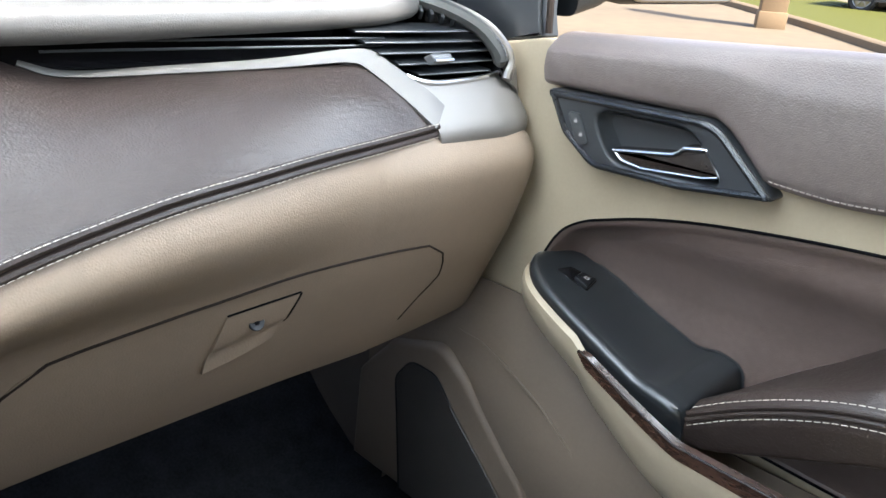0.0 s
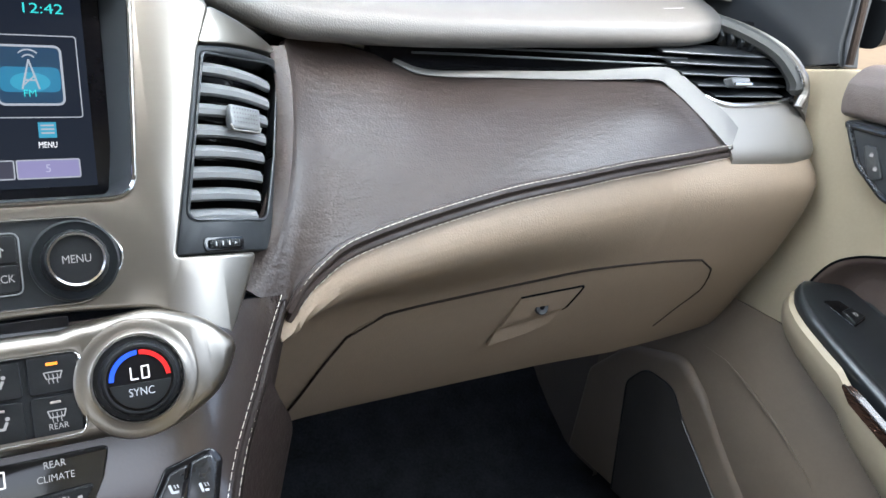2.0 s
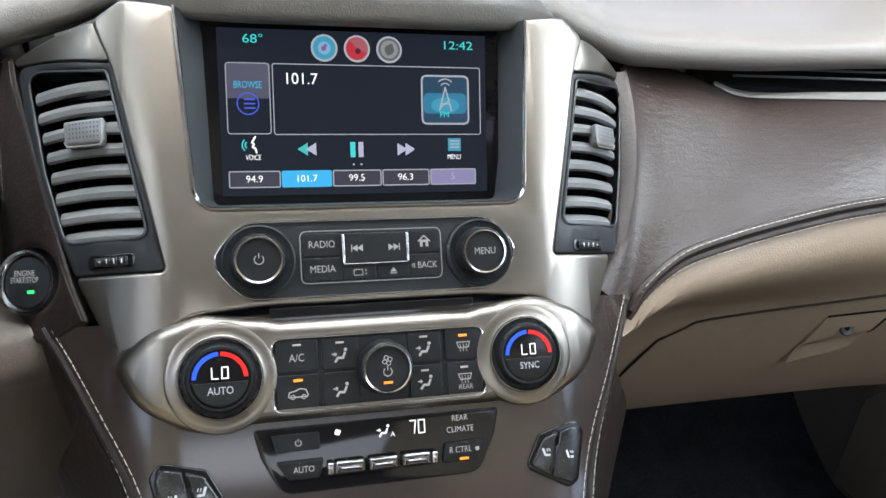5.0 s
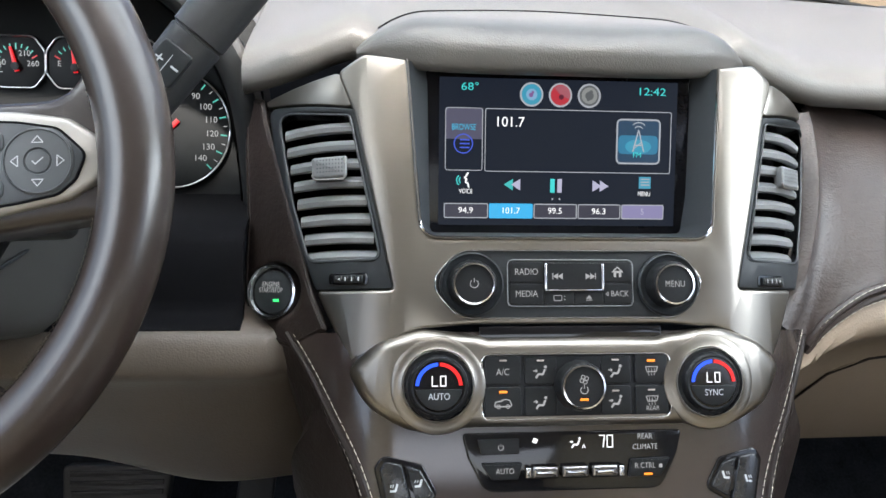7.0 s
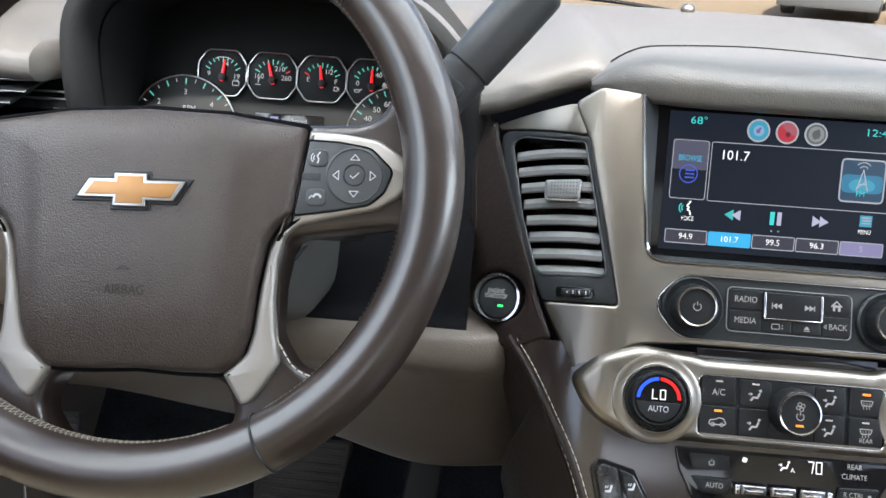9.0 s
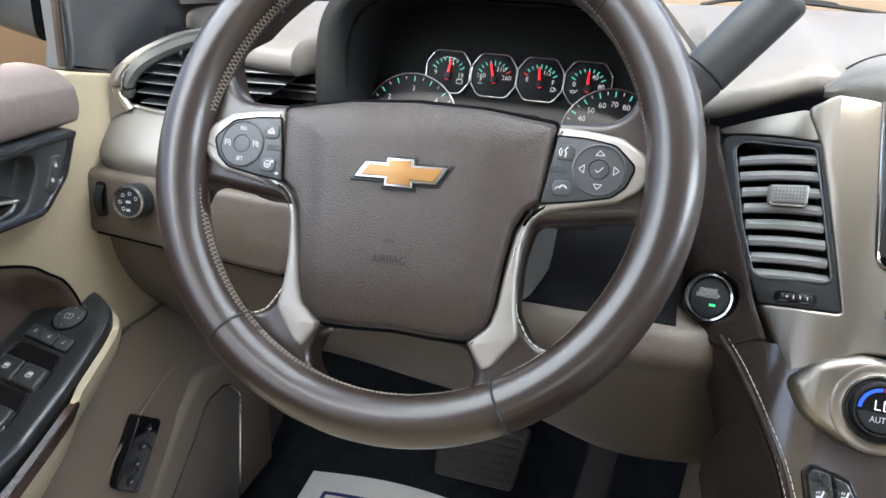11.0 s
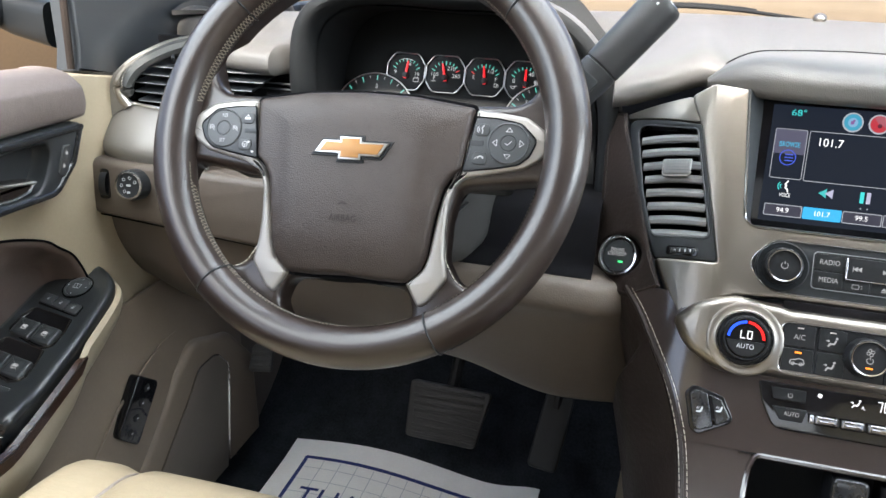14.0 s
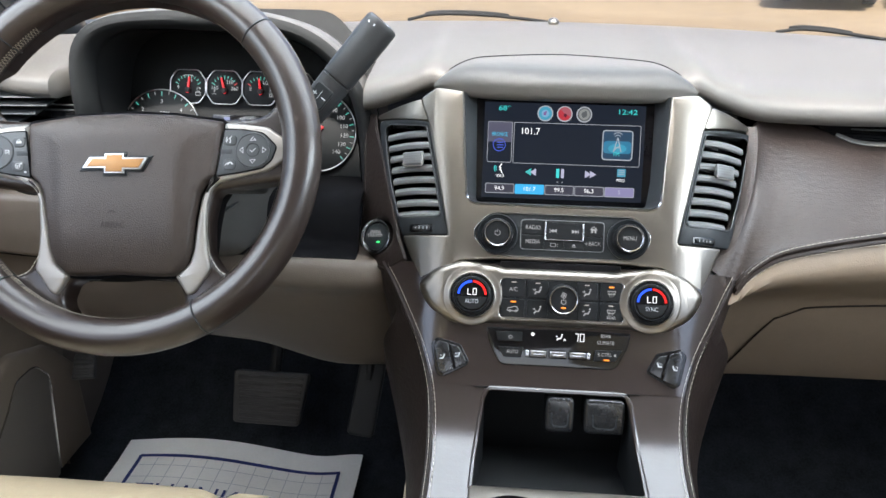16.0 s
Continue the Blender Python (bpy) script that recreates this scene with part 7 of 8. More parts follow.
# ---- driver lower dash ----
knee = thing("driver_lower_dash", "beige knee panel under the steering column", "dashboard", (-0.4, 0.12, 0.38))
KX = {"ztop": [(-0.79, 0.575), (-0.60, 0.575), (-0.55, 0.545), (-0.50, 0.528), (-0.165, 0.528)],
      "yf": [(-0.79, 0.098), (-0.60, 0.098), (-0.52, 0.085), (-0.42, 0.062), (-0.30, 0.056), (-0.21, 0.058), (-0.165, 0.080)],
      "zb": [(-0.79, 0.405), (-0.70, 0.376), (-0.60, 0.378), (-0.50, 0.392), (-0.36, 0.395), (-0.25, 0.376), (-0.165, 0.372)],
      "yb": [(-0.79, 0.145), (-0.60, 0.140), (-0.50, 0.110), (-0.38, 0.085), (-0.25, 0.070), (-0.165, 0.085)]}


def knee_f(s, t):
    x = -0.79 + 0.628 * s
    zt, zb, yf, yb = (spl(x, KX[k]) for k in ("ztop", "zb", "yf", "yb"))
    y = spl(t, [(0, 0.17), (0.16, yf + 0.014), (0.24, yf + 0.003), (0.32, yf - 0.001), (0.38, yf + 0.001), (0.44, yf + 0.007), (0.6, yf + 0.020), (0.9, yb + 0.026), (1.0, yb + 0.045)])
    z = spl(t, [(0, zt + 0.002), (0.16, zt), (0.24, zt - 0.008), (0.32, zt - 0.022), (0.38, zt - 0.030), (0.44, zt - 0.038), (0.6, (zt + zb) / 2 - 0.010), (0.9, zb + 0.004), (1.0, zb - 0.002)])
    return V((x, y, z))


# beige panel drawn in the darkened vinyl, shade included in its colour
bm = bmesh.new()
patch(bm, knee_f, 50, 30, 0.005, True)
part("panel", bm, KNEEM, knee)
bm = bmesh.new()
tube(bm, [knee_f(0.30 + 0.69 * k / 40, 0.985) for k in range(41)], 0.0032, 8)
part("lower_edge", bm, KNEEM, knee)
hp = thing("headlamp_panel", "beige headlamp switch panel with a round knob", "control panel", (-0.68, 0.09, 0.51))
HF = lambda a, b, w: V((a, 0.092 - w + 0.10 * max(0, b - 0.53) + 0.05 * max(0, -a - 0.74), b))
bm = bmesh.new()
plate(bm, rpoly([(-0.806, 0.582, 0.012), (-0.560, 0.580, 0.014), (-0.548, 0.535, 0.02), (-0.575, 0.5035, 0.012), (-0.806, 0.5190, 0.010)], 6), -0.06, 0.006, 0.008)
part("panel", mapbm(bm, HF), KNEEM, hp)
bm = bmesh.new()
tube(bm, [V((x, 0.096, 0.5015 + 0.0655 * (-x - 0.575) * (0.0155 / 0.0151))) for x in np.linspace(-0.80, -0.575, 10)], 0.0011, 6)
part("shut_line", bm, GAPM, hp)
KH = frame_of(V((-0.7265, 0.0885, 0.560)), (0.10, -0.97, 0.2))
bm = bmesh.new()
lathe(bm, [(0.0172, -0.004), (0.0172, 0.004), (0.0164, 0.0145), (0.0150, 0.0160), (0.0138, 0.0162), (0.0134, 0.0150), (0.0, 0.0152)], n=48)
for v in bm.verts:
    a = math.atan2(v.co.y, v.co.x)
    if 0.003 < v.co.z < 0.0150 and v.co.xy.length > 0.0155:
        k = 1 + 0.02 * math.cos(18 * a)
        v.co.x, v.co.y = v.co.x * k, v.co.y * k
hk = part("light_knob", mapbm(bm, KH), BLACK, hp, "black ribbed light knob")
bm = bmesh.new()
lathe(bm, [(0.0156, 0.0150), (0.0154, 0.0168), (0.0136, 0.0170), (0.0132, 0.0152)], n=44)
part("ring", mapbm(bm, KH), RINGM, hk)
part("symbols", mapbm(poly_bm([q for k in range(5) for q in strip2(circ(0.0085 * math.cos(0.5 + k * 0.9), 0.0082 * math.sin(0.5 + k * 0.9), 0.0016, 8), 0.0007, True)] + [rect(-0.0025, -0.0012, 0.0025, 0.0012), rect(-0.0020, -0.0090, 0.0020, -0.0065)], 0.0157), KH), INKDIM, hk)
DF = frame_of(V((-0.7690, 0.0895, 0.5555)), (0.1, -0.97, 0.2))
bm = bmesh.new()
plate(bm, rrect(0, 0, 0.0115, 0.034, 0.004), -0.004, 0.0008, 0.0006)
part("wheel_slot", mapbm(bm, DF), GLOSS, hp)
bm = bmesh.new()
secs = []
for i in range(25):
    a = math.pi * i / 24
    r = 0.0135 + 0.0004 * (i % 2)
    secs.append([DF(b, -r * math.cos(a), r * 0.55 * math.sin(a) - 0.001) for b in (-0.0040, -0.0025, 0.0025, 0.0040)])
loft(bm, secs, False, False)
part("dimmer_wheel", bm, BLACK, hp)

# ---- doors ----
WOOD_C = (0.036, 0.019, 0.013)


def wood_mat():
    m, nodes, links, b = node_mat("dark burl wood", WOOD_C, 0.22, 0, 0.5, 0.4)
    vary(nodes, links, b, WOOD_C, 60, 0.55, 0.2, 0.05, (1, 0.25, 1))
    return m


WOOD = wood_mat()


def make_door(sx):
    MIRROR[0] = sx < 0
    drv = sx < 0
    dy = -0.022 if drv else 0.0
    d = thing("door_" + ("1" if drv else "2"), "closed front door with brown upper pad, beige panel and armrest", "door", (0.80, -0.3, 0.1))
    d["kind"] = "structure"
    DP = lambda y, z, w: V((0.785 - w, y + (dy * max(0.0, min(1.0, (y + 0.05) / 0.13))), z))
    # beige panel with the dished insert cut out of it
    fx = 0.022 if drv else 0.0
    sh = 0.006 if drv else 0.0
    top_c = [(p.x, p.y) for p in crv([(0.084, 0.440, 0), (0.074, 0.464, 0), (0.060, 0.485, 0), (0.040, 0.4995, 0), (0.015, 0.5095 + sh, 0), (-0.042, 0.5265 + sh, 0), (-0.118, 0.5405 + sh * 0.6, 0), (-0.238, 0.5535, 0), (-0.50, 0.570, 0), (-0.93, 0.576, 0)], 6)]
    ins = [V(p) for p in top_c] + [V((-0.93, 0.30)), V((0.0, 0.35)), V((0.075, 0.37)), V((0.088, 0.40))]
    bm = bmesh.new()
    plate(bm, rpoly([(0.235, 0.62, 0.0), (0.18, 0.664, 0.01), (0.115, 0.676, 0.004), (-0.95, 0.72, 0.0), (-0.95, 0.05, 0.0), (0.30, 0.05, 0.0), (0.33, 0.35, 0.0)]), -0.03, 0.0, 0.003, [ins], 0.001)
    part("panel", mapbm(bm, DP), DOORB, d, "beige door panel")
    # brown upper pad, rolled at the top
    zt = lambda y: 0.681 + 0.055 * max(0.0, 0.095 - y) if y > -0.35 else 0.7055
    lowedge = [(0.088, 0.6345), (0.0, 0.6345), (-0.085, 0.634), (-0.118, 0.612), (-0.142, 0.5885), (-0.20, 0.5855), (-0.26, 0.590), (-0.45, 0.598), (-0.95, 0.61)]
    def up(s, t):
        y = 0.094 - 1.03 * s**1.5
        zl = spl(-y, [(-a, b) for a, b in lowedge])
        z1 = zt(y)
        z = zl + (z1 - zl) * min(1, t / 0.72)
        w = spl(t, [(0, 0.012), (0.06, 0.020), (0.3, 0.024), (0.5, 0.022), (0.62, 0.014), (0.72, 0.004), (0.85, -0.02), (1, -0.05)])
        if t > 0.72:
            z = z1 + 0.004 * math.sin(math.pi * (t - 0.72) / 0.28)
        e = max(0, 1 - s / 0.02)
        return DP(y, z, w - 0.010 * e * e)
    bm = bmesh.new()
    patch(bm, up, 70, 28, 0.006)
    part("upper_pad", bm, UPPER, d, "brown soft upper pad")
    bm = bmesh.new()
    stitches(bm, [DP(y, spl(-y, [(-a, b) for a, b in lowedge]) + 0.006, 0.0215) for y in np.linspace(-0.145, -0.6, 60)], 0.0036, 0.0016, 0.0006, normal=(-1, 0, 0))
    part("stitching", bm, GREYTH, d)
    # handle bezel
    oz = rpoly([(0.0835, 0.6325, 0.003), (-0.0930, 0.6335, 0.045), (-0.1560, 0.5780, 0.004), (-0.070, 0.5670, 0.02), (0.0220, 0.5650, 0.035), (0.0600, 0.5920, 0.03)], 8)
    hole = rpoly([(0.0330, 0.6225, 0.016), (-0.0720, 0.6225, 0.035), (-0.1120, 0.5790, 0.008), (0.0000, 0.5745, 0.035)], 8)
    bm = bmesh.new()
    plate(bm, oz, -0.01, 0.024, 0.0045, [hole], 0.004)
    bz = part("handle_bezel", mapbm(bm, DP), SLATE, d, "slate black handle bezel")
    bm = bmesh.new()
    loft(bm, [[V((p.x, p.y, w)) for p in inset(hole, q)] for q, w in ((0.0, 0.022), (0.0015, 0.013), (0.003, 0.0075), (0.0055, 0.005))], True, False)
    plate(bm, inset(hole, 0.003), 0.003, 0.0052, 0.0)
    mapbm(bm, DP)
    part("handle_cup", bm, SLATE, bz, "black handle recess")
    bm = bmesh.new()
    tube(bm, [DP(p.x, p.y, 0.0235) for p in inset(oz, 0.0042)], 0.0034, 10, True)
    part("raised_rim", bm, GLOSSK, bz)
    hy = -0.008 if drv else 0.0
    hn = rpoly([(0.0045 + hy, 0.5890, 0.002), (-0.0600 + hy, 0.5990, 0.010), (-0.0680 + hy, 0.6065, 0.004), (-0.0905 + hy, 0.6095, 0.003), (-0.1075 + hy, 0.5860, 0.004), (-0.0900 + hy, 0.5815, 0.01), (-0.0300 + hy, 0.5760, 0.02), (-0.0080 + hy, 0.5790, 0.010)], 6)
    bm = bmesh.new()
    plate(bm, hn, 0.002, 0.022, 0.004)
    hd = part("handle", mapbm(bm, DP), PULL, bz, "smoked pull handle with a chrome edge")
    bm = bmesh.new()
    tube(bm, [DP(p.x, p.y, 0.0215) for p in inset(hn, 0.0012)], 0.0015, 8, True)
    tube(bm, [DP(p.x, p.y, 0.0222) for p in inset(hn, 0.0020) if p.y > 0.5875 and p.x > -0.098 + hy], 0.0022, 8)
    part("bright_edge", bm, SATCH, hd, "satin chrome edge")
    lk = rpoly([(0.0565, 0.6150, 0.004), (0.0420, 0.6150, 0.004), (0.0270, 0.5880, 0.004), (0.0400, 0.5830, 0.006)], 5)
    bm = bmesh.new()
    plate(bm, lk, 0.02, 0.0262, 0.0012)
    lo = part("lock_rocker", mapbm(bm, DP), DECKKEY, bz)
    for a, b in ((0.0445, 0.6075), (0.0370, 0.5955)):
        P = [rect(a - 0.0018, b - 0.0018, a + 0.0018, b + 0.0010)] + strip2(arc2(a, b + 0.001, 0.0012, 0, 180, 5), 0.0005)
        bm = mapbm(poly_bm(P, 0.0266), DP)
        for f in bm.faces:
            f.normal_flip()
        part("lock_mark", bm, INK, lo)
    # brown insert under the beige band, dished behind the armrest
    bm = bmesh.new()
    dep = lambda z: spl(z, [(0.44, 1.0), (0.475, 0.75), (0.52, 0.22), (0.58, 0.14)])
    loft(bm, [[DP(p.x, p.y, w * (dep(p.y) if w < 0 else 1)) for p in inset(ins, q)] for q, w in ((-0.001, -0.002), (0.0015, 0.0005), (0.004, -0.001), (0.007, -0.008), (0.010, -0.022), (0.014, -0.034), (0.022, -0.0415), (0.034, -0.043))], True, False, area2(ins) < 0)
    patch(bm, lambda a, c: DP(0.080 + fx - (1.0 + fx) * a, 0.31 + 0.25 * c, -0.0420 * dep(0.31 + 0.25 * c)), 6, 30, 0.0, True)
    part("insert", bm, TRIM, d, "brown leather door insert")
    bm = bmesh.new()
    tube(bm, [DP(p.x, p.y, 0.0006) for p in ins], 0.0015, 6, True)
    part("insert_gap", bm, GAPM, d)
    # armrest support, switch deck and pad
    dk = lambda y: 0.4485 + 0.33 * (y - 0.0615) if y > -0.145 else 0.4485 + 0.33 * (-0.145 - 0.0615)
    if drv:
        EDGE = [(-0.95, 0.708), (-0.145, 0.7215), (-0.10, 0.7235), (-0.03, 0.7285), (0.0, 0.7325), (0.042, 0.7400), (0.060, 0.7500), (0.076, 0.775), (0.085, 0.802)]
    else:
        EDGE = [(-0.95, 0.690), (-0.145, 0.7005), (-0.03, 0.7135), (0.03, 0.7240), (0.055, 0.7345), (0.075, 0.757), (0.085, 0.79)]
    xe = lambda y: spl(y, EDGE)
    def sup(s, t):
        y = 0.085 - 1.0 * s**1.4
        z0 = 0.4485 + 0.33 * (-0.2065 + 0.012 * math.log(1 + math.exp(min(40.0, (y + 0.145) / 0.012)))) - 0.005 - 0.009 * min(1, max(0, (-0.02 - y) / 0.02))
        x0 = xe(y) - 0.004
        drop = spl(y, [(-0.95, 0.11), (-0.13, 0.095), (-0.04, 0.074), (0.05, 0.050), (0.085, 0.03)])
        z = z0 - drop * t
        x = x0 + spl(t, [(0, 0.003), (0.06, -0.002), (0.2, -0.001), (0.6, 0.010), (0.85, 0.026), (1, 0.060)]) * min(1.0, (0.80 - x0) / 0.06)
        return V((min(x, 0.79), y + 0.02 * t * min(1.0, max(0.0, (y + 0.02) / 0.08)), z))
    bm = bmesh.new()
    patch(bm, sup, 60, 14, 0.002, True)
    part("armrest_support", bm, DOORB, d, "beige armrest support")
    DK = lambda x, y, w: V((x, y - 0.31 * w, dk(y) + 0.95 * w))
    xo = lambda y: spl(y, [(-0.16, 0.8255), (0.055, 0.8255), (0.072, 0.818), (0.080, 0.806), (0.0845, 0.792)])

    def deck(s, t):
        y = 0.0845 - 0.2365 * s
        x = xe(y) + (xo(y) - xe(y)) * spl(t, [(0, 0.060), (0.06, 0.030), (0.12, 0.004), (0.2, 0.035), (0.3, 0.12), (1, 1)])
        w = spl(t, [(0, -0.022), (0.06, -0.010), (0.12, -0.001), (0.2, 0.0042), (0.27, 0.0052), (0.36, 0.0044), (0.5, 0.004), (1, 0.004)])
        if not drv:
            g = spl(y, [(-0.112, 0.0), (-0.100, 0.75), (-0.088, 1.0), (-0.05, 0.9), (0.005, 0.0)])
            w -= 0.0055 * g * spl(t, [(0.26, 0.0), (0.33, 0.55), (0.42, 0.9), (0.6, 1.0), (1, 1.0)])
        w += spl(y, [(-0.150, 0.007), (-0.128, 0.007), (-0.09, 0.0)])
        q = max(0.0, (-0.130 - y) / 0.022)
        if t < 0.2:
            x += 0.010 * min(1.0, q * 1.5)
        f = max(0.0, (y - 0.072) / 0.0125)
        return DK(x, y, w - 0.038 * min(1, q)**2.2 - 0.010 * f**2)
    bm = bmesh.new()
    patch(bm, deck, 60, 36, 0.003, True)
    part("switch_deck", bm, DECKM, d, "slate black switch deck")
    bm = bmesh.new()
    secs = []
    for y in np.linspace(-0.028, -0.50, 40):
        x = xe(y) - 0.0055
        z = dk(y) - 0.014
        e = min(1, (-0.028 - y) / 0.012)
        h = 0.0075 * e + 0.0015
        hh = spl(-y, [(0.02, 0.0), (0.14, 0.001), (0.25, 0.003), (0.5, 0.005)])
        secs.append([V((x + 0.004, y, z + h * 0.6)), V((x - 0.0015, y, z + h * 0.3)), V((x - 0.002, y, z - h - hh)), V((x + 0.004, y, z - h * 1.2 - hh))])
    loft(bm, secs, True, True)
    part("wood_strip", bm, WOOD, d, "dark glossy wood strip")
    bm = bmesh.new()
    tube(bm, [V((xe(y) - 0.0078, y, dk(y) - 0.0115)) for y in np.linspace(-0.03, -0.5, 30)], 0.0010, 6)
    part("strip_edge", bm, PULL, d)
    # armrest pad, climbing towards the rear
    PS = [(0.145, 0.395), (0.184, 0.421), (0.225, 0.443), (0.262, 0.458), (0.30, 0.467), (0.40, 0.475), (0.75, 0.48)]
    PB = [(0.145, 0.350), (0.171, 0.366), (0.216, 0.386), (0.255, 0.404), (0.30, 0.422), (0.40, 0.44), (0.75, 0.45)]
    PT = [(0.145, 0.374), (0.160, 0.388), (0.20, 0.422), (0.231, 0.447), (0.244, 0.461), (0.261, 0.474), (0.30, 0.49), (0.75, 0.50)]
    bm = bmesh.new()
    secs = []
    for k, y in enumerate(np.linspace(-0.1440, -0.75, 40)):
        zs, zb, zq = spl(-y, PS), spl(-y, PB), spl(-y, PT)
        x0 = (0.718 if drv else 0.700) + 0.006 * max(0, 1 - k / 2)
        r = 0.004 * max(0, 1 - k / 2)
        sec = rpoly([(x0 + 0.012, zb + r, 0.010), (x0, zs - 0.014, 0.02), (x0 + 0.003, zs + 0.004 - r, 0.010), (x0 + 0.022, max(zs + 0.010, zq - 0.004) - r, 0.02), (0.8265, zq - r, 0.0), (0.8265, zb + r, 0.0)], 5)
        secs.append([V((p.x, y, p.y)) for p in sec])
    loft(bm, secs, True, True)
    arm_o = part("armrest_pad", bm, DARK, d, "brown stitched armrest pad")
    for off in (0.0075, -0.0085):
        bm = bmesh.new()
        pts = [V(((0.7175 if drv else 0.6995) - 0.0004 * (off < 0) + 0.0045 * (off > 0), y, spl(-y, PS) + off)) for y in np.linspace(-0.149, -0.70, 70)]
        stitches(bm, pts, 0.0045, 0.0018, 0.00036, normal=(-1, 0, 0.5))
        part("stitching", bm, THREAD, arm_o)
    for off in (0.0025, -0.0035):
        bm = bmesh.new()
        tube(bm, [V((0.7192 if drv else 0.7012, y, spl(-y, PS) + off)) for y in np.linspace(-0.147, -0.70, 50)], 0.0026, 8)
        part("piping", bm, DARK, arm_o)
    # switches
    if not drv:
        sw = thing("window_switch", "black passenger window rocker set in the deck", "switch", (0.775, 0.03, 0.44))
        bm = bmesh.new()
        plate(bm, rpoly([(0.7655, 0.050, 0.003), (0.788, 0.046, 0.003), (0.7985, 0.018, 0.003), (0.7700, 0.0115, 0.003)]), 0.001, 0.0046, 0.0005)
        part("recess", mapbm(bm, DK), GLOSS, sw)
        bm = bmesh.new()
        plate(bm, rpoly([(0.7725, 0.031, 0.002), (0.7890, 0.033, 0.002), (0.7965, 0.0185, 0.002), (0.7715, 0.0130, 0.002)]), 0.003, 0.0082, 0.0018)
        part("rocker", mapbm(bm, DK), BUTTON, sw)
        part("window_mark", mapbm(poly_bm(strip2(rrect(0.783, 0.023, 0.004, 0.004, 0.001, 2), 0.0008, True), 0.0085), DK), INK, sw)
    else:
        sw = thing("driver_switch_pack", "black window, lock and mirror switches in the deck", "switch pack", (0.78, -0.02, 0.42))
        JX, JY = 0.7835, 0.0415
        bm = bmesh.new()
        lathe(bm, [(0.0150, 0.0035), (0.0148, 0.0058), (0.0132, 0.0062), (0.0122, 0.0050), (0.0100, 0.0058), (0.0, 0.0062)], (JX, JY), 40)
        bz2 = bmesh.new()
        lathe(bz2, [(0.0172, 0.002), (0.0168, 0.0052), (0.0155, 0.0052), (0.0150, 0.003)], (JX, JY), 40)
        part("joystick_bezel", mapbm(bz2, DK), GLOSS, sw)
        mk = part("mirror_joystick", mapbm(bm, DK), DECKKEY, sw)
        part("mirror_mark", mapbm(poly_bm(strip2(rrect(JX, JY, 0.0080, 0.0060, 0.001, 2), 0.0008, True) + strip2([(JX - 0.001, JY - 0.003), (JX + 0.001, JY + 0.003)], 0.0007), 0.0066), DK), INKDIM, mk)
        part("direction_marks", mapbm(poly_bm([[(JX + 0.0112 * math.cos(a) + 0.0012 * math.cos(b), JY + 0.0112 * math.sin(a) + 0.0012 * math.sin(b)) for b in (a, a + 2.1, a - 2.1)] for a in (0, math.pi / 2, math.pi, -math.pi / 2)], 0.0062), DK), INKDIM, mk)
        bm = bmesh.new()
        plate(bm, rpoly([(0.8125, 0.0270, 0.002), (0.7560, 0.0165, 0.004), (0.7545, 0.0010, 0.003), (0.8115, 0.0105, 0.002)]), 0.002, 0.0049, 0.0003)
        part("key_recess", mapbm(bm, DK), GLOSS, sw)
        for k in range(3):
            x1, x0 = 0.8110 - 0.0185 * k, 0.7940 - 0.0185 * k
            sk = lambda x: 0.1842 * (x - 0.7840)
            bm = bmesh.new()
            plate(bm, rpoly([(x1, 0.0210 + sk(x1), 0.0015), (x0, 0.0210 + sk(x0), 0.003 if k == 2 else 0.001), (x0, 0.0075 + sk(x0), 0.003 if k == 2 else 0.001), (x1, 0.0075 + sk(x1), 0.0015)]), 0.003, 0.0066, 0.0008)
            mkey = part("memory_key", mapbm(bm, DK), DECKKEY, sw)
            cx, cy = (x0 + x1) / 2, 0.0142 + sk((x0 + x1) / 2)
            part("key_mark", mapbm(poly_bm([rect(cx - 0.0014, cy - 0.0014, cx + 0.0014, cy + 0.0008)] + strip2([(cx - 0.0022, cy + 0.0016), (cx + 0.0012, cy + 0.0022)], 0.0006), 0.0069), DK), INKDIM, mkey)
        for cy in (0.0, -0.0435):
            rec = rpoly([(0.8155, cy - 0.030, 0.006), (0.8160, cy - 0.012, 0.014), (0.8105, cy + 0.0045, 0.008), (0.7570, cy - 0.0035, 0.003), (0.7525, cy - 0.0200, 0.016), (0.7515, cy - 0.0400, 0.010), (0.7640, cy - 0.0450, 0.004)], 6)
            bm = bmesh.new()
            loft(bm, [[V((p.x, p.y, w)) for p in inset(rec, q)] for q, w in ((-0.0012, 0.0040), (0.0, 0.0056), (0.0012, 0.0050), (0.0022, 0.0042))], True, True, area2(rec) < 0)
            part("recess", mapbm(bm, DK), GLOSS, sw, "deep gloss black switch recess")
            bm = bmesh.new()
            tube(bm, [DK(p.x, p.y, 0.0056) for p in rec], 0.0005, 6, True)
            part("recess_rim", bm, DKCHROME, sw)
            for x1, x0, oy in ((0.8105, 0.7835, 0.0), (0.7815, 0.7545, -0.0040)):
                bm = bmesh.new()
                plate(bm, rpoly([(x1, cy - 0.0125 + oy, 0.002), (x0, cy - 0.0165 + oy, 0.002), (x0 - 0.0005, cy - 0.0385 + oy, 0.003), (x1 - 0.0005, cy - 0.0345 + oy, 0.003)]), 0.003, 0.0088, 0.0022)
                k = part("rocker", mapbm(bm, DK), DECKKEY, sw)
                cx, my = (x0 + x1) / 2, cy - 0.0255 + oy
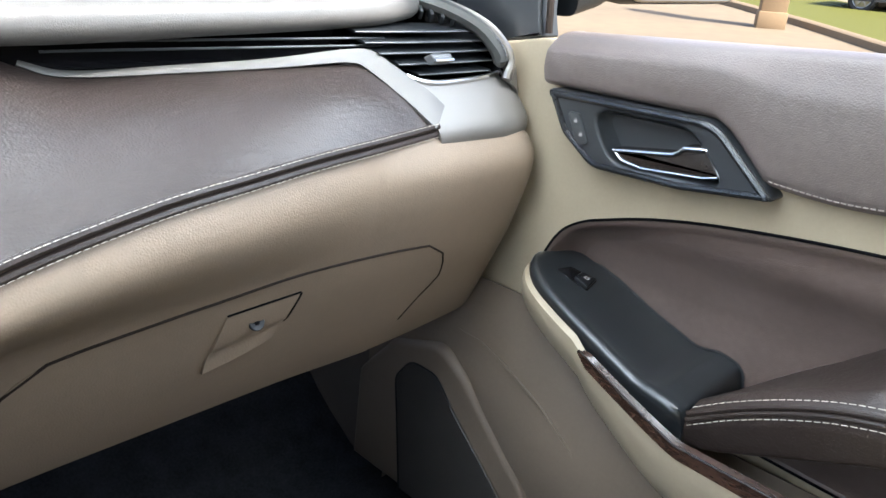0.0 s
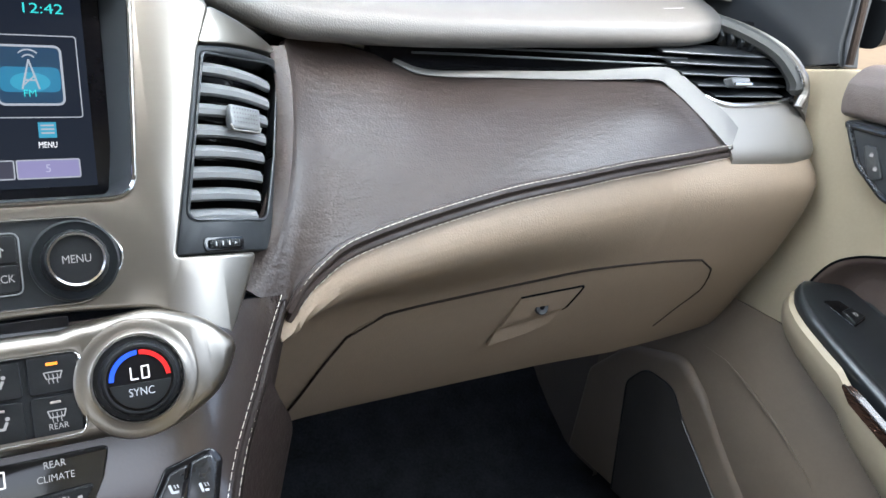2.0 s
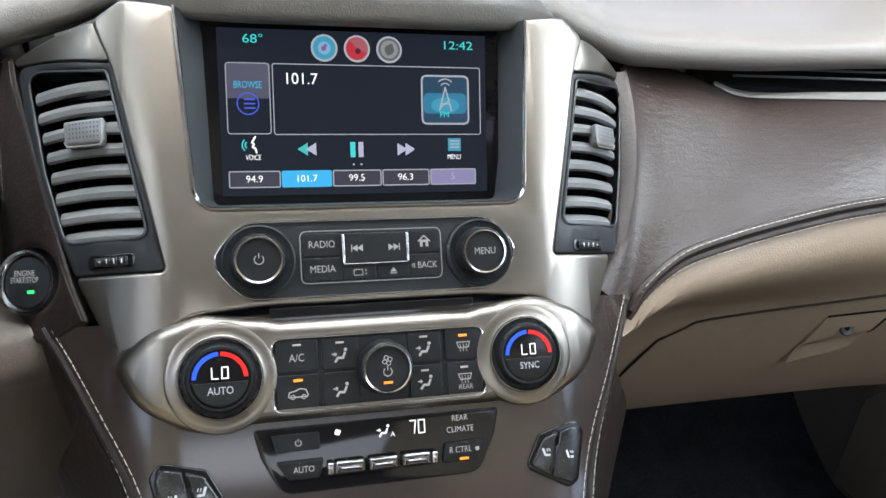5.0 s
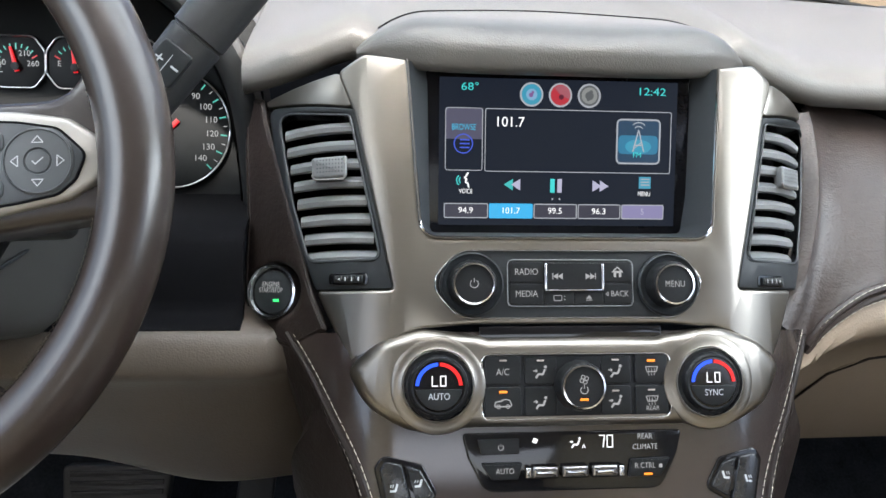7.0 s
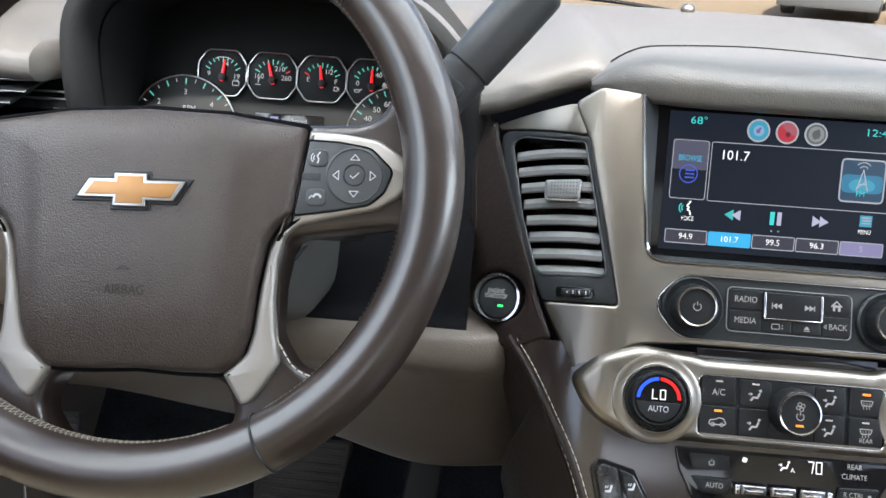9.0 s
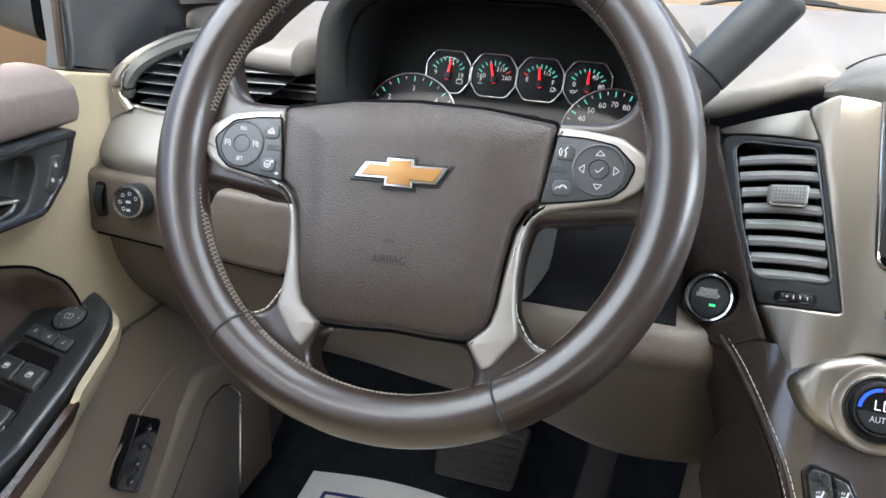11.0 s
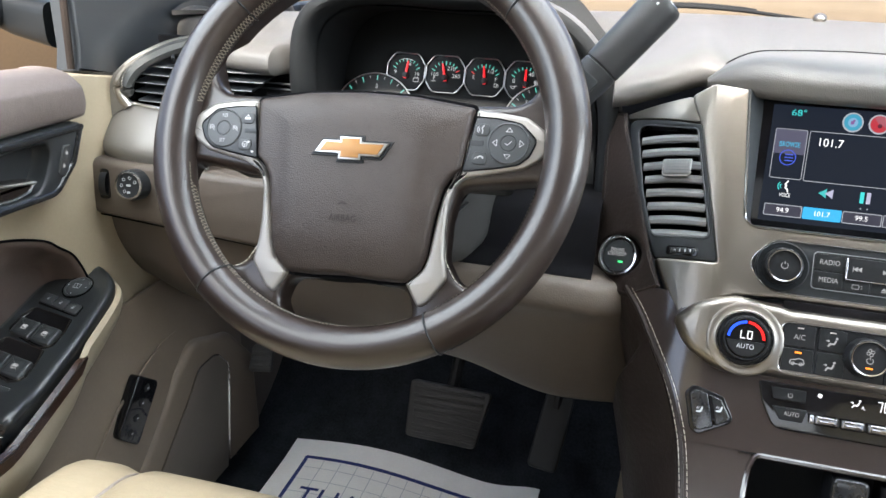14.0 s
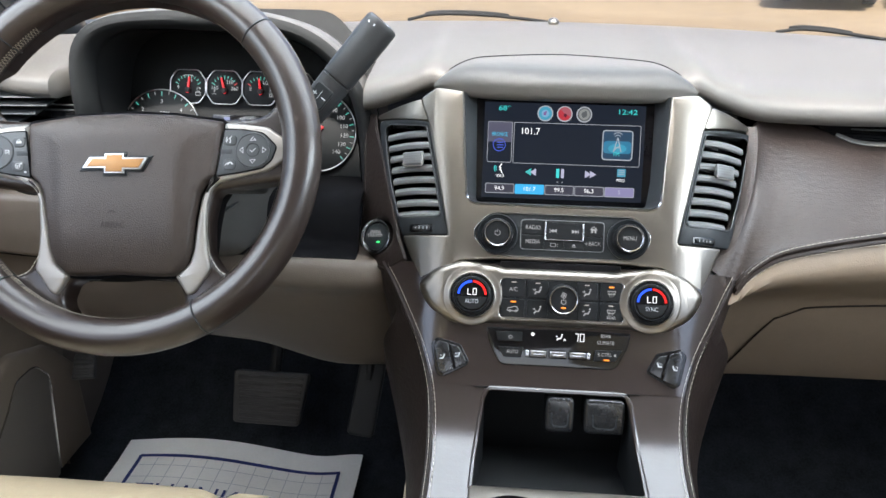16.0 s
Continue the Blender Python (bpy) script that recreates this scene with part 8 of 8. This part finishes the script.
                part("rocker_field", mapbm(poly_bm(strip2(rrect(cx, my, 0.0170, 0.0145, 0.002, 3), 0.0007, True), 0.0090), DK), BLACKS, k)
                part("window_mark", mapbm(poly_bm([rect(cx - 0.0022, my - 0.0004, cx + 0.0022, my + 0.0016)] + strip2(rrect(cx, my, 0.0056, 0.0050, 0.001, 2), 0.0008, True), 0.0091), DK), INK, k)
        for x1, x0, oy in ((0.8095, 0.7835, 0.0), (0.7795, 0.7545, -0.0045)):
            rk = rpoly([(x1, -0.0885 + oy, 0.002), (x0, -0.0910 + oy, 0.001), (x0, -0.1065 + oy, 0.001), (x1, -0.1035 + oy, 0.002)])
            bm = bmesh.new()
            plate(bm, inset(rk, -0.0012), 0.002, 0.0050, 0.0003)
            part("lock_gap", mapbm(bm, DK), GAPM, sw)
            bm = bmesh.new()
            plate(bm, rk, 0.002, 0.0062, 0.0009)
            k = part("lock_key", mapbm(bm, DK), DECKKEY, sw)
            cx, cy = (x0 + x1) / 2, -0.0975 + oy
            part("lock_mark", mapbm(poly_bm([rect(cx - 0.0024, cy - 0.0024, cx + 0.0024, cy + 0.0008)] + strip2(arc2(cx, cy + 0.0008, 0.0017, 0, 180, 5), 0.0007), 0.0065), DK), INK, k)
    # lower door with speaker pod
    def lowp(s, t):
        y = 0.34 - 1.25 * s
        ztop = spl(y, [(-0.03, 0.335), (0.09, 0.40)])
        z = ztop - (ztop - 0.045) * t
        x = 0.772 - 0.030 * math.sin(math.pi * min(1, t * 1.15)) * min(1, max(0, (0.36 - y) / 0.1))
        return V((x, y, z))
    bm = bmesh.new()
    patch(bm, lowp, 40, 16, 0.006, True)
    part("lower_panel", bm, LOWB, d, "brown lower door panel")
    bm = bmesh.new()
    tube(bm, [V((0.7475 + 0.01 * (b < 0.2), a, b)) for a, b in ((0.16, 0.338), (0.125, 0.336), (0.088, 0.322), (0.035, 0.296), (-0.013, 0.262), (-0.030, 0.238), (-0.040, 0.18), (-0.045, 0.10))], [0.0003, 0.0009, 0.0017, 0.0018, 0.0018, 0.0015, 0.0009, 0.0003], 8)
    part("panel_crease", bm, LOWB, d)
    PF = lambda a, b, w: V((0.745 - w + 0.035 * (0.3 - b), a, b))
    pod = rpoly([(0.345, 0.06, 0.0), (0.330, 0.21, 0.03), (0.265, 0.282, 0.04), (0.178, 0.312, 0.035), (0.135, 0.284, 0.03), (0.037, 0.180, 0.05), (-0.02, 0.06, 0.0)], 8)
    bm = bmesh.new()
    plate(bm, pod, -0.04, 0.010, 0.009)
    pd = part("speaker_pod", mapbm(bm, PF), LOWB, d, "raised speaker pod")
    gr = rpoly([(0.240, 0.06, 0.0), (0.252, 0.235, 0.025), (0.224, 0.270, 0.03), (0.178, 0.270, 0.025), (0.152, 0.238, 0.03), (0.068, 0.156, 0.03), (0.005, 0.06, 0.0)], 8)
    bm = bmesh.new()
    plate(bm, gr, 0.004, 0.0112, 0.0006)
    part("speaker_grille", mapbm(bm, PF), GREYB if drv else GRILLB, pd, "dark speaker grille")
    bm = bmesh.new()
    tube(bm, [PF(p.x, p.y, 0.0112) for p in gr], 0.0012, 6)
    part("grille_edge", bm, DKCHROME if drv else BLACK, pd)
    bm = bmesh.new()
    pl = crv([(0.152, 0.238, 0), (0.141, 0.227, 0), (0.068, 0.156, 0), (0.005, 0.08, 0)], 6) if not drv else crv([(0.2470, 0.243, 0), (0.2510, 0.225, 0), (0.2490, 0.18, 0), (0.2445, 0.12, 0), (0.2405, 0.07, 0)], 6)
    tube(bm, [PF(p.x, p.y, 0.0125) for p in pl], 0.0012, 6)
    part("bright_line", bm, RINGM, pd, "slim bright line")
    if drv:
        strip = thing("door_key_strip", "upright black strip with small keys on the lower door", "switch", (0.74, 0.05, 0.25))
        SF = lambda a, b, w: V((0.7405 - w, a, b))
        bm = bmesh.new()
        plate(bm, rpoly([(0.098, 0.298, 0.007), (0.064, 0.326, 0.007), (0.014, 0.268, 0.007), (0.046, 0.236, 0.007)]), -0.01, 0.0035, 0.002)
        part("body", mapbm(bm, SF), GLOSS, strip)
        for k in range(4):
            f = 0.14 + 0.24 * k
            bm = bmesh.new()
            plate(bm, rrect(0.0810 - 0.0530 * f, 0.3105 - 0.0570 * f, 0.009, 0.008, 0.002), 0.002, 0.0044, 0.0004)
            kk = part("key", mapbm(bm, SF), BUTTON, strip)
            part("key_mark", mapbm(poly_bm([rect(0.0793 - 0.0530 * f, 0.3095 - 0.0570 * f, 0.0827 - 0.0530 * f, 0.3115 - 0.0570 * f)], 0.0056), SF), INKDIM, kk)
    # dark sail panel ahead of the window
    bm = bmesh.new()
    SP = lambda y, z, w: V((0.800 - w + 0.06 * max(0, z - 0.7) , y + dy, z))
    plate(bm, rpoly([(0.122, 0.676, 0.002), (0.128, 0.70, 0.0), (0.145, 0.95, 0.0), (0.62, 0.95, 0.0), (0.62, 0.66, 0.0), (0.19, 0.660, 0.01), (0.165, 0.6645, 0.01)]), -0.02, 0.008, 0.005)
    part("sail_panel", mapbm(bm, SP), SLATE, d, "slate black panel at the window corner")
    bm = bmesh.new()
    tube(bm, [SP(0.117, 0.68, 0.004), SP(0.125, 0.76, 0.004), SP(0.14, 0.95, 0.004)], 0.004, 8)
    part("window_seal", bm, SEALM, d)
    MIRROR[0] = False


make_door(1)
make_door(-1)
# side panels ahead of the doors
for sx in (-1, 1):
    bm = bmesh.new()
    patch(bm, lambda s, t: V((sx * (0.775 - 0.02 * s), 0.30 + 0.45 * s, 0.56 - 0.54 * t)), 6, 6, 0.01, sx > 0)
    solo("wall_kick", bm, GREYB, "grey-brown kick panel beside the footwell", "wall", "structure")

# ---- pedals, mat and seat ----
brake = thing("brake_pedal", "wide ribbed black brake pedal", "pedal", (-0.42, 0.33, 0.12))
BF = frame_of(V((-0.4225, 0.335, 0.165)), (0, -0.88, 0.47))
bm = bmesh.new()
plate(bm, rpoly([(-0.062, 0.040, 0.008), (-0.058, -0.045, 0.008), (0.050, -0.047, 0.008), (0.064, 0.038, 0.008)]), -0.012, 0.004, 0.003)
part("plate", mapbm(bm, BF), RUBBER, brake)
for k in range(7):
    bm = bmesh.new()
    f = k / 6
    plate(bm, rrect(0.0005, 0.030 - 0.0112 * k, 0.108 - 0.012 * f, 0.0062, 0.001), 0.003, 0.0066, 0.0012)
    part("rib", mapbm(bm, BF), RUBBER, brake)
bm = bmesh.new()
tube(bm, [V((-0.42, 0.36, 0.19)), V((-0.415, 0.40, 0.27)), V((-0.41, 0.46, 0.40))], 0.010, 10)
part("arm", bm, BLACK, brake)
acc = thing("accelerator_pedal", "tall black accelerator pedal", "pedal", (-0.265, 0.34, 0.1))
AF = frame_of(V((-0.262, 0.345, 0.172)), (0.05, -0.85, 0.5), (0.12, 0.4, 0.9))
bm = bmesh.new()
plate(bm, rpoly([(-0.022, 0.066, 0.01), (-0.024, -0.068, 0.010), (0.020, -0.068, 0.010), (0.020, 0.066, 0.01)]), -0.012, 0.004, 0.004)
part("plate", mapbm(bm, AF), BLACKS, acc)
bm = bmesh.new()
tube(bm, [V((-0.262, 0.36, 0.19)), V((-0.255, 0.42, 0.32)), V((-0.25, 0.47, 0.42))], 0.009, 10)
part("arm", bm, BLACK, acc)
# parking brake pedal, only its small ribbed pad is modelled
rel = thing("parking_brake_pedal", "small black ribbed foot lever by the kick panel", "lever", (-0.71, 0.31, 0.22))
RF = frame_of(V((-0.7085, 0.298, 0.2250)), (0.20, -0.78, 0.60))
bm = bmesh.new()
plate(bm, rpoly([(-0.017, -0.020, 0.004), (0.018, -0.020, 0.004), (0.019, 0.019, 0.004), (-0.012, 0.020, 0.004)]), -0.008, 0.004, 0.003)
part("grip", mapbm(bm, RF), RUBBER, rel)
for k in range(4):
    bm = bmesh.new()
    plate(bm, rrect(0.0015, 0.012 - 0.008 * k, 0.029, 0.0042, 0.001), 0.003, 0.0065, 0.001)
    part("rib", mapbm(bm, RF), RUBBER, rel)

PAPER = plastic("white paper", (0.82, 0.81, 0.78), 0.8, 0.2, 0.05)
NAVYI = plastic("navy print", (0.03, 0.045, 0.16), 0.7, 0.2, 0.1)
GRIDI = plastic("pale grey print", (0.50, 0.51, 0.54), 0.7, 0.2, 0.05)
mat = thing("paper_floor_mat", "white paper floor mat with a navy printed border", "floor mat", (-0.48, 0.15, 0.035))


def MF(a, b, w):
    """Mat: a across from its left edge, b down from its far edge."""
    wav = 0.010 * math.sin(a * 9 + 0.6) * math.exp(-b * 5) + 0.016 * math.exp(-((a - 0.40) / 0.05)**2 - b * 8)
    curl = 0.02 * max(0, 1 - b / 0.05) * (0.4 + 0.6 * math.sin(a * 7)**2)
    return V((-0.678 + a, 0.345 - b + 0.006 * math.sin(a * 14), 0.042 + wav + curl * 0.5 + w))


bm = bmesh.new()
patch(bm, lambda s, t: MF(0.405 * s, 0.50 * t, 0.0), 40, 40, 0.0006, True)
part("sheet", bm, PAPER, mat)


def mat_line(P, wd, w, m, name):
    out = []
    for (a0, b0), (a1, b1) in zip(P, P[1:]):
        k = max(1, int(math.hypot(a1 - a0, b1 - b0) / 0.012))
        out += [((a0 + (a1 - a0) * i / k), (b0 + (b1 - b0) * i / k)) for i in range(k)]
    out.append(P[-1])
    bm = poly_bm(strip2(out, wd), w)
    mapbm(bm, MF)
    for f in bm.faces:
        f.normal_update()
        if f.normal.z < 0:
            f.normal_flip()
    part(name, bm, m, mat)


mat_line([(0.035, 0.42), (0.035, 0.040), (0.372, 0.040), (0.372, 0.42)], 0.006, 0.0012, NAVYI, "border_line")
for k in range(12):
    mat_line([(0.038 + 0.028 * k, 0.044), (0.038 + 0.028 * k, 0.40)], 0.0012, 0.0010, GRIDI, "grid_line")
for k in range(10):
    mat_line([(0.038, 0.062 + 0.028 * k), (0.369, 0.062 + 0.028 * k)], 0.0012, 0.0010, GRIDI, "grid_line")
bm = text_bm("THANK YOU", 0.062, 0.2035, 0.0, 0.0, 0.82)
for v in bm.verts:
    v.co = V((v.co.x, 0.130 - v.co.y * 1.0, 0.0016))
part("word", mapbm(bm, MF), NAVYI, mat, "navy printed words")

def cushion(s, t):
    x = -0.690 + 0.452 * s
    u = 2 * s - 1
    bol = 0.002 * (max(0, abs(u) - 0.62) / 0.38)**1.2 * (1 if abs(u) < 0.97 else 0.9)
    edge = max(0, abs(u) - 0.80) / 0.20
    z = spl(t, [(0, 0.10), (0.12, 0.22), (0.25, 0.312), (0.36, 0.350), (0.46, 0.371), (0.6, 0.378), (1, 0.36)])
    y = spl(t, [(0, -0.135), (0.12, -0.100), (0.25, -0.087), (0.36, -0.104), (0.46, -0.140), (0.6, -0.22), (1, -0.62)])
    wr = 0.002 * math.sin(x * 60) * max(0, t - 0.3)
    return V((x, y - 0.012 * abs(u)**3, z + bol * min(1, t / 0.4) - 0.12 * edge**3 + wr - 0.010 * math.exp(-((abs(u) - 0.62) / 0.05)**2)))


# passenger seat and both backrests: out of view, added to block light low down
for sx in (-1, 1):
    MIRROR[0] = sx > 0
    seat = thing("front_seat", "cream leather front seat with stitched bolsters", "seat", (-0.46, -0.3, 0.05), "front seats")
    bm = bmesh.new()
    patch(bm, cushion, 60, 40, 0.01)
    part("cushion", bm, SEATM, seat)
    for u in (-0.62, 0.62):
        bm = bmesh.new()
        tube(bm, [cushion((u + 1) / 2, t / 30) + V((0, 0, 0.0012)) for t in range(6, 30)], 0.0016, 6)
        part("cushion_seam", bm, GREYTH, seat)
    bm = bmesh.new()
    box(bm, (-0.47, -0.38, 0.14), (0.42, 0.46, 0.2), 0.03)
    part("base", bm, BLACKS, seat)
    bm = bmesh.new()
    secs = []
    for z, y, w, dp in ((0.36, -0.72, 0.44, 0.12), (0.45, -0.73, 0.47, 0.14), (0.65, -0.78, 0.47, 0.13), (0.85, -0.83, 0.42, 0.11), (0.97, -0.86, 0.36, 0.08)):
        secs.append([V((-0.478 + p.x, y - 0.06 + p.y, z)) for p in rrect(0, 0, w, dp, 0.04, 6)])
    loft(bm, secs, True, True)
    part("backrest", bm, SEATM, seat)
    if sx > 0:
        seat.location.y -= 0.17
MIRROR[0] = False

# ---- outside ----
WIPE = plastic("black wiper", (0.010, 0.011, 0.012), 0.7, 0.2, 0.1)
for line in (((-0.225, 0.585, 0.738), (-0.175, 0.590, 0.7475), (-0.08, 0.595, 0.7460), (0.02, 0.590, 0.737), (0.10, 0.585, 0.728)), ((0.345, 0.535, 0.737), (0.385, 0.535, 0.742), (0.44, 0.525, 0.7385), (0.53, 0.495, 0.728), (0.60, 0.46, 0.718))):
    wp = thing("wiper", "thin black windscreen wiper resting at the glass foot", "wiper", line[0], "wipers")
    pts = crv([V(p) for p in line], 5)
    bm = bmesh.new()
    tube(bm, pts, 0.0026, 8)
    part("blade", bm, WIPE, wp)
    bm = bmesh.new()
    tube(bm, [p + V((0, 0.012, 0.0022)) for p in pts[3:12]], [0.0018, 0.0026] + [0.003] * 5 + [0.0026, 0.0018], 8)
    part("arm", bm, WIPE, wp)
bm = bmesh.new()
patch(bm, lambda s, t: V((-0.8 + 1.6 * s, 0.575 + 0.12 * t - 0.42 * (-0.8 + 1.6 * s)**2, 0.722 - 0.02 * t - 0.03 * (-0.8 + 1.6 * s)**2)), 20, 4, 0.01)
solo("cowl", bm, BLACKS, "black cowl at the foot of the windscreen", "cowl", "structure")

# side mirrors on the doors
MIRR = satin("mirror glass", (0.88, 0.90, 0.92), 0.02, (1, 1, 1), 0.01)
for sx in (-1, 1):
    MIRROR[0] = sx < 0
    sm = thing("side_mirror", "black door mirror with a bright rim", "mirror", (1.05, 0.15, 0.70), "side mirrors")
    MO = rpoly([(0.900, 0.712, 0.03), (1.185, 0.716, 0.05), (1.215, 0.890, 0.05), (0.935, 0.905, 0.05)], 6)
    bm = bmesh.new()
    loft(bm, [[V((p.x, y, p.y)) for p in inset(MO, q)] for y, q in ((0.103, 0.004), (0.100, 0.0), (0.125, -0.003), (0.17, 0.002), (0.22, 0.030), (0.235, 0.060))], True, True)
    part("housing", bm, BLACKS, sm)
    bm = bmesh.new()
    loft(bm, [[V((p.x, y, p.y)) for p in inset(MO, q)] for y, q in ((0.1015, 0.014), (0.0985, 0.016))], True, True)
    part("glass", bm, MIRR, sm, "mirror glass")
    bm = bmesh.new()
    tube(bm, [V((p.x, 0.0995, p.y)) for p in inset(MO, 0.004)], 0.0028, 8, True)
    part("rim", bm, SILVERD, sm, "pale rim")
    bm = bmesh.new()
    loft(bm, [[V((x, yc + p.x, z + p.y)) for p in rrect(0, 0, wy, hz, 0.015, 4)] for x, yc, z, wy, hz in ((0.845, 0.23, 0.720, 0.22, 0.05), (0.90, 0.21, 0.727, 0.17, 0.045), (0.96, 0.185, 0.745, 0.10, 0.05))], True, True, True)
    part("foot", bm, BLACK, sm)
MIRROR[0] = False

# kerb with a lawn behind it, a tan pillar and a wall
KPATH = resample(crv([(8.2, -1.8, 0), (14.21, 3.3, 0), (17.14, 5.78, 0), (18.75, 7.34, 0), (20.2, 8.9, 0), (23.5, 14.0, 0), (26, 24, 0)], 8), 48)
KERB = plastic("weathered kerb concrete", (0.19, 0.14, 0.09), 0.9, 0.2, 0.15)


def side_of(i):
    t = (KPATH[min(i + 1, 47)] - KPATH[max(i - 1, 0)]).normalized()
    return V((t.y, -t.x, 0))


bm = bmesh.new()
secs = []
for i, p in enumerate(KPATH):
    n, g = side_of(i), ground_z(p.x, p.y)
    secs.append([V((p.x + n.x * a, p.y + n.y * a, g + b)) for a, b in ((0, -0.05), (0.02, 0.12), (0.06, 0.15), (0.17, 0.16), (0.20, 0.13), (0.20, -0.05))])
loft(bm, secs, True, True, True)
solo("kerb", bm, KERB, "tan concrete kerb along the lawn", "kerb", "structure")
LAWN = plastic("dry green lawn", (0.078, 0.078, 0.014), 0.9, 0.2, 0.25)
bm = bmesh.new()
patch(bm, lambda s, t: (lambda p, n: V((p.x + n.x * (0.2 + 4.0 * t), p.y + n.y * (0.2 + 4.0 * t), ground_z(p.x, p.y) + 0.13 + 0.03 * t + 0.018 * 4.0 * t)))(KPATH[round(s * 47)], side_of(round(s * 47))), 47, 12, 0.0, True)
solo("lawn", bm, LAWN, "mown yellow-green lawn behind the kerb", "grass", "structure")
STUCCO = plastic("tan stucco", (0.24, 0.165, 0.095), 0.9, 0.2, 0.08)
pil = thing("square_pillar", "tan square pillar beside the kerb", "pillar", (16.35, 6.15, -0.1))
bm = bmesh.new()
box(bm, (16.35, 6.15, 1.8), (0.50, 0.50, 4.0), 0.02, Euler((0, 0, 0.5)).to_matrix().to_4x4())
part("shaft", bm, STUCCO, pil)
bm = bmesh.new()
box(bm, (16.35, 6.15, 0.05), (0.56, 0.56, 0.34), 0.02, Euler((0, 0, 0.5)).to_matrix().to_4x4())
part("plinth", bm, STUCCO, pil)
bm = bmesh.new()
box(bm, (-6.2, 10.4, 0.7), (0.4, 11.0, 3.0), 0.03)
solo("wall_outside", bm, STUCCO, "tan stucco garden wall beside the car park", "wall", "structure")
TAIL = plastic("red lamp lens", (0.35, 0.015, 0.012), 0.15, 0.5, 0.1, 0, 0.5)
CARGLASS = plastic("dark car glass", (0.02, 0.025, 0.03), 0.05, 0.6, 0.05)
TYRE = plastic("tyre rubber", (0.02, 0.02, 0.021), 0.8, 0.3, 0.1)


def parked_car(cx, cy, paint, lower, label, turn=0.0):
    g = ground_z(cx, cy)
    car = thing("parked_car", label, "car", (cx, cy, g), "parked cars")
    pr = [(-2.25, 0.30), (-2.30, 0.65), (-2.25, 1.05), (-2.05, 1.12), (-1.80, 1.62), (-1.3, 1.70), (0.3, 1.68), (1.05, 1.12), (2.1, 1.00), (2.3, 0.70), (2.28, 0.30)]
    secs = []
    for x, k in ((-0.90, 0.90), (-0.88, 0.97), (-0.80, 1.0), (0, 1.0), (0.80, 1.0), (0.88, 0.97), (0.90, 0.90)):
        secs.append([V((cx + x * (1 - 0.16 * max(0, (z - 1.05) / 0.65)), cy + y * k, g + 0.42 + (z - 0.42) * (k if z > 1 else 1))) for y, z in pr])
    bm = bmesh.new()
    loft(bm, secs, True, True)
    part("body", bm, paint, car)
    bm = bmesh.new()
    loft(bm, [[V((cx + x, cy - 2.33 + 0.10 * abs(x / 0.9)**3 + a, g + b)) for a, b in ((0.0, 0.20), (-0.04, 0.26), (-0.04, 0.46), (0.0, 0.50), (0.25, 0.50), (0.25, 0.20))] for x in np.linspace(-0.90, 0.90, 15)], True, True)
    part("rear_bumper", bm, lower, car, "grey lower bumper")
    for s in (-1, 1):
        bm = bmesh.new()
        box(bm, (cx + s * 0.78, cy - 2.26, g + 0.86), (0.17, 0.10, 0.42), 0.03)
        part("tail_light", bm, TAIL, car)
        for y in (-1.35, 1.40):
            bm = bmesh.new()
            R = lambda a, b, w: V((cx + s * (0.80 + w), cy + y + a, g + 0.36 + b))
            mapbm(lathe(bm, [(0.24, 0.10), (0.30, 0.115), (0.35, 0.09), (0.36, 0.05), (0.36, -0.12), (0.24, -0.12)], n=32), R)
            w = part("wheel", bm, TYRE, car)
            bm = bmesh.new()
            lathe(bm, [(0.25, 0.03), (0.245, 0.10), (0.22, 0.09), (0.20, 0.05), (0.06, 0.07), (0.0, 0.075)], n=32)
            for k in range(6):
                m = Matrix.Rotation(k * math.pi / 3, 4, "Z") @ Matrix.Translation((0.14, 0, 0.085))
                box(bm, (0, 0, 0), (0.19, 0.055, 0.03), 0.008, m)
            part("rim", mapbm(bm, R), SILVERD, w, "silver alloy rim")
    bm = bmesh.new()
    box(bm, (cx, cy - 2.375, g + 0.70), (0.34, 0.02, 0.16), 0.008)
    pl = part("number_plate", bm, PAPER, car, "white plate")
    for k in range(5):
        bm = bmesh.new()
        box(bm, (cx - 0.11 + 0.055 * k, cy - 2.387, g + 0.70), (0.03, 0.006, 0.08), 0)
        part("plate_bar", bm, NAVYI, pl)
    bm = bmesh.new()
    patch(bm, lambda s, t: V((cx - 0.66 + 1.32 * s, cy - 2.02 + 0.19 * t, g + 1.18 + 0.38 * t)), 6, 4, 0.01)
    part("rear_window", bm, CARGLASS, car)
    for s in (-1, 1):
        bm = bmesh.new()
        patch(bm, lambda a, t: V((cx + s * (0.905 - 0.10 * t), cy - 1.55 + 2.3 * a - 0.35 * t * a, g + 1.14 + 0.42 * t)), 8, 4, 0.01, s < 0)
        part("side_window", bm, CARGLASS, car)
    car.rotation_euler = (0, 0, -radians(turn))


WPAINT = plastic("white car paint", (0.42, 0.41, 0.40), 0.2, 0.5, 0.03, 0, 0.6)
DPAINT = plastic("dark car paint", (0.03, 0.03, 0.034), 0.2, 0.5, 0.05, 0, 0.6)
GPLAST = plastic("grey bumper plastic", (0.075, 0.080, 0.085), 0.55, 0.4, 0.06)
parked_car(7.10, 17.25, WPAINT, GPLAST, "white parked car with a grey lower bumper", 27)
parked_car(9.30, 16.10, WPAINT, GPLAST, "white parked car with a grey lower bumper", 31)
parked_car(23.15, 4.90, DPAINT, GPLAST, "dark parked car with silver wheels beyond the lawn")
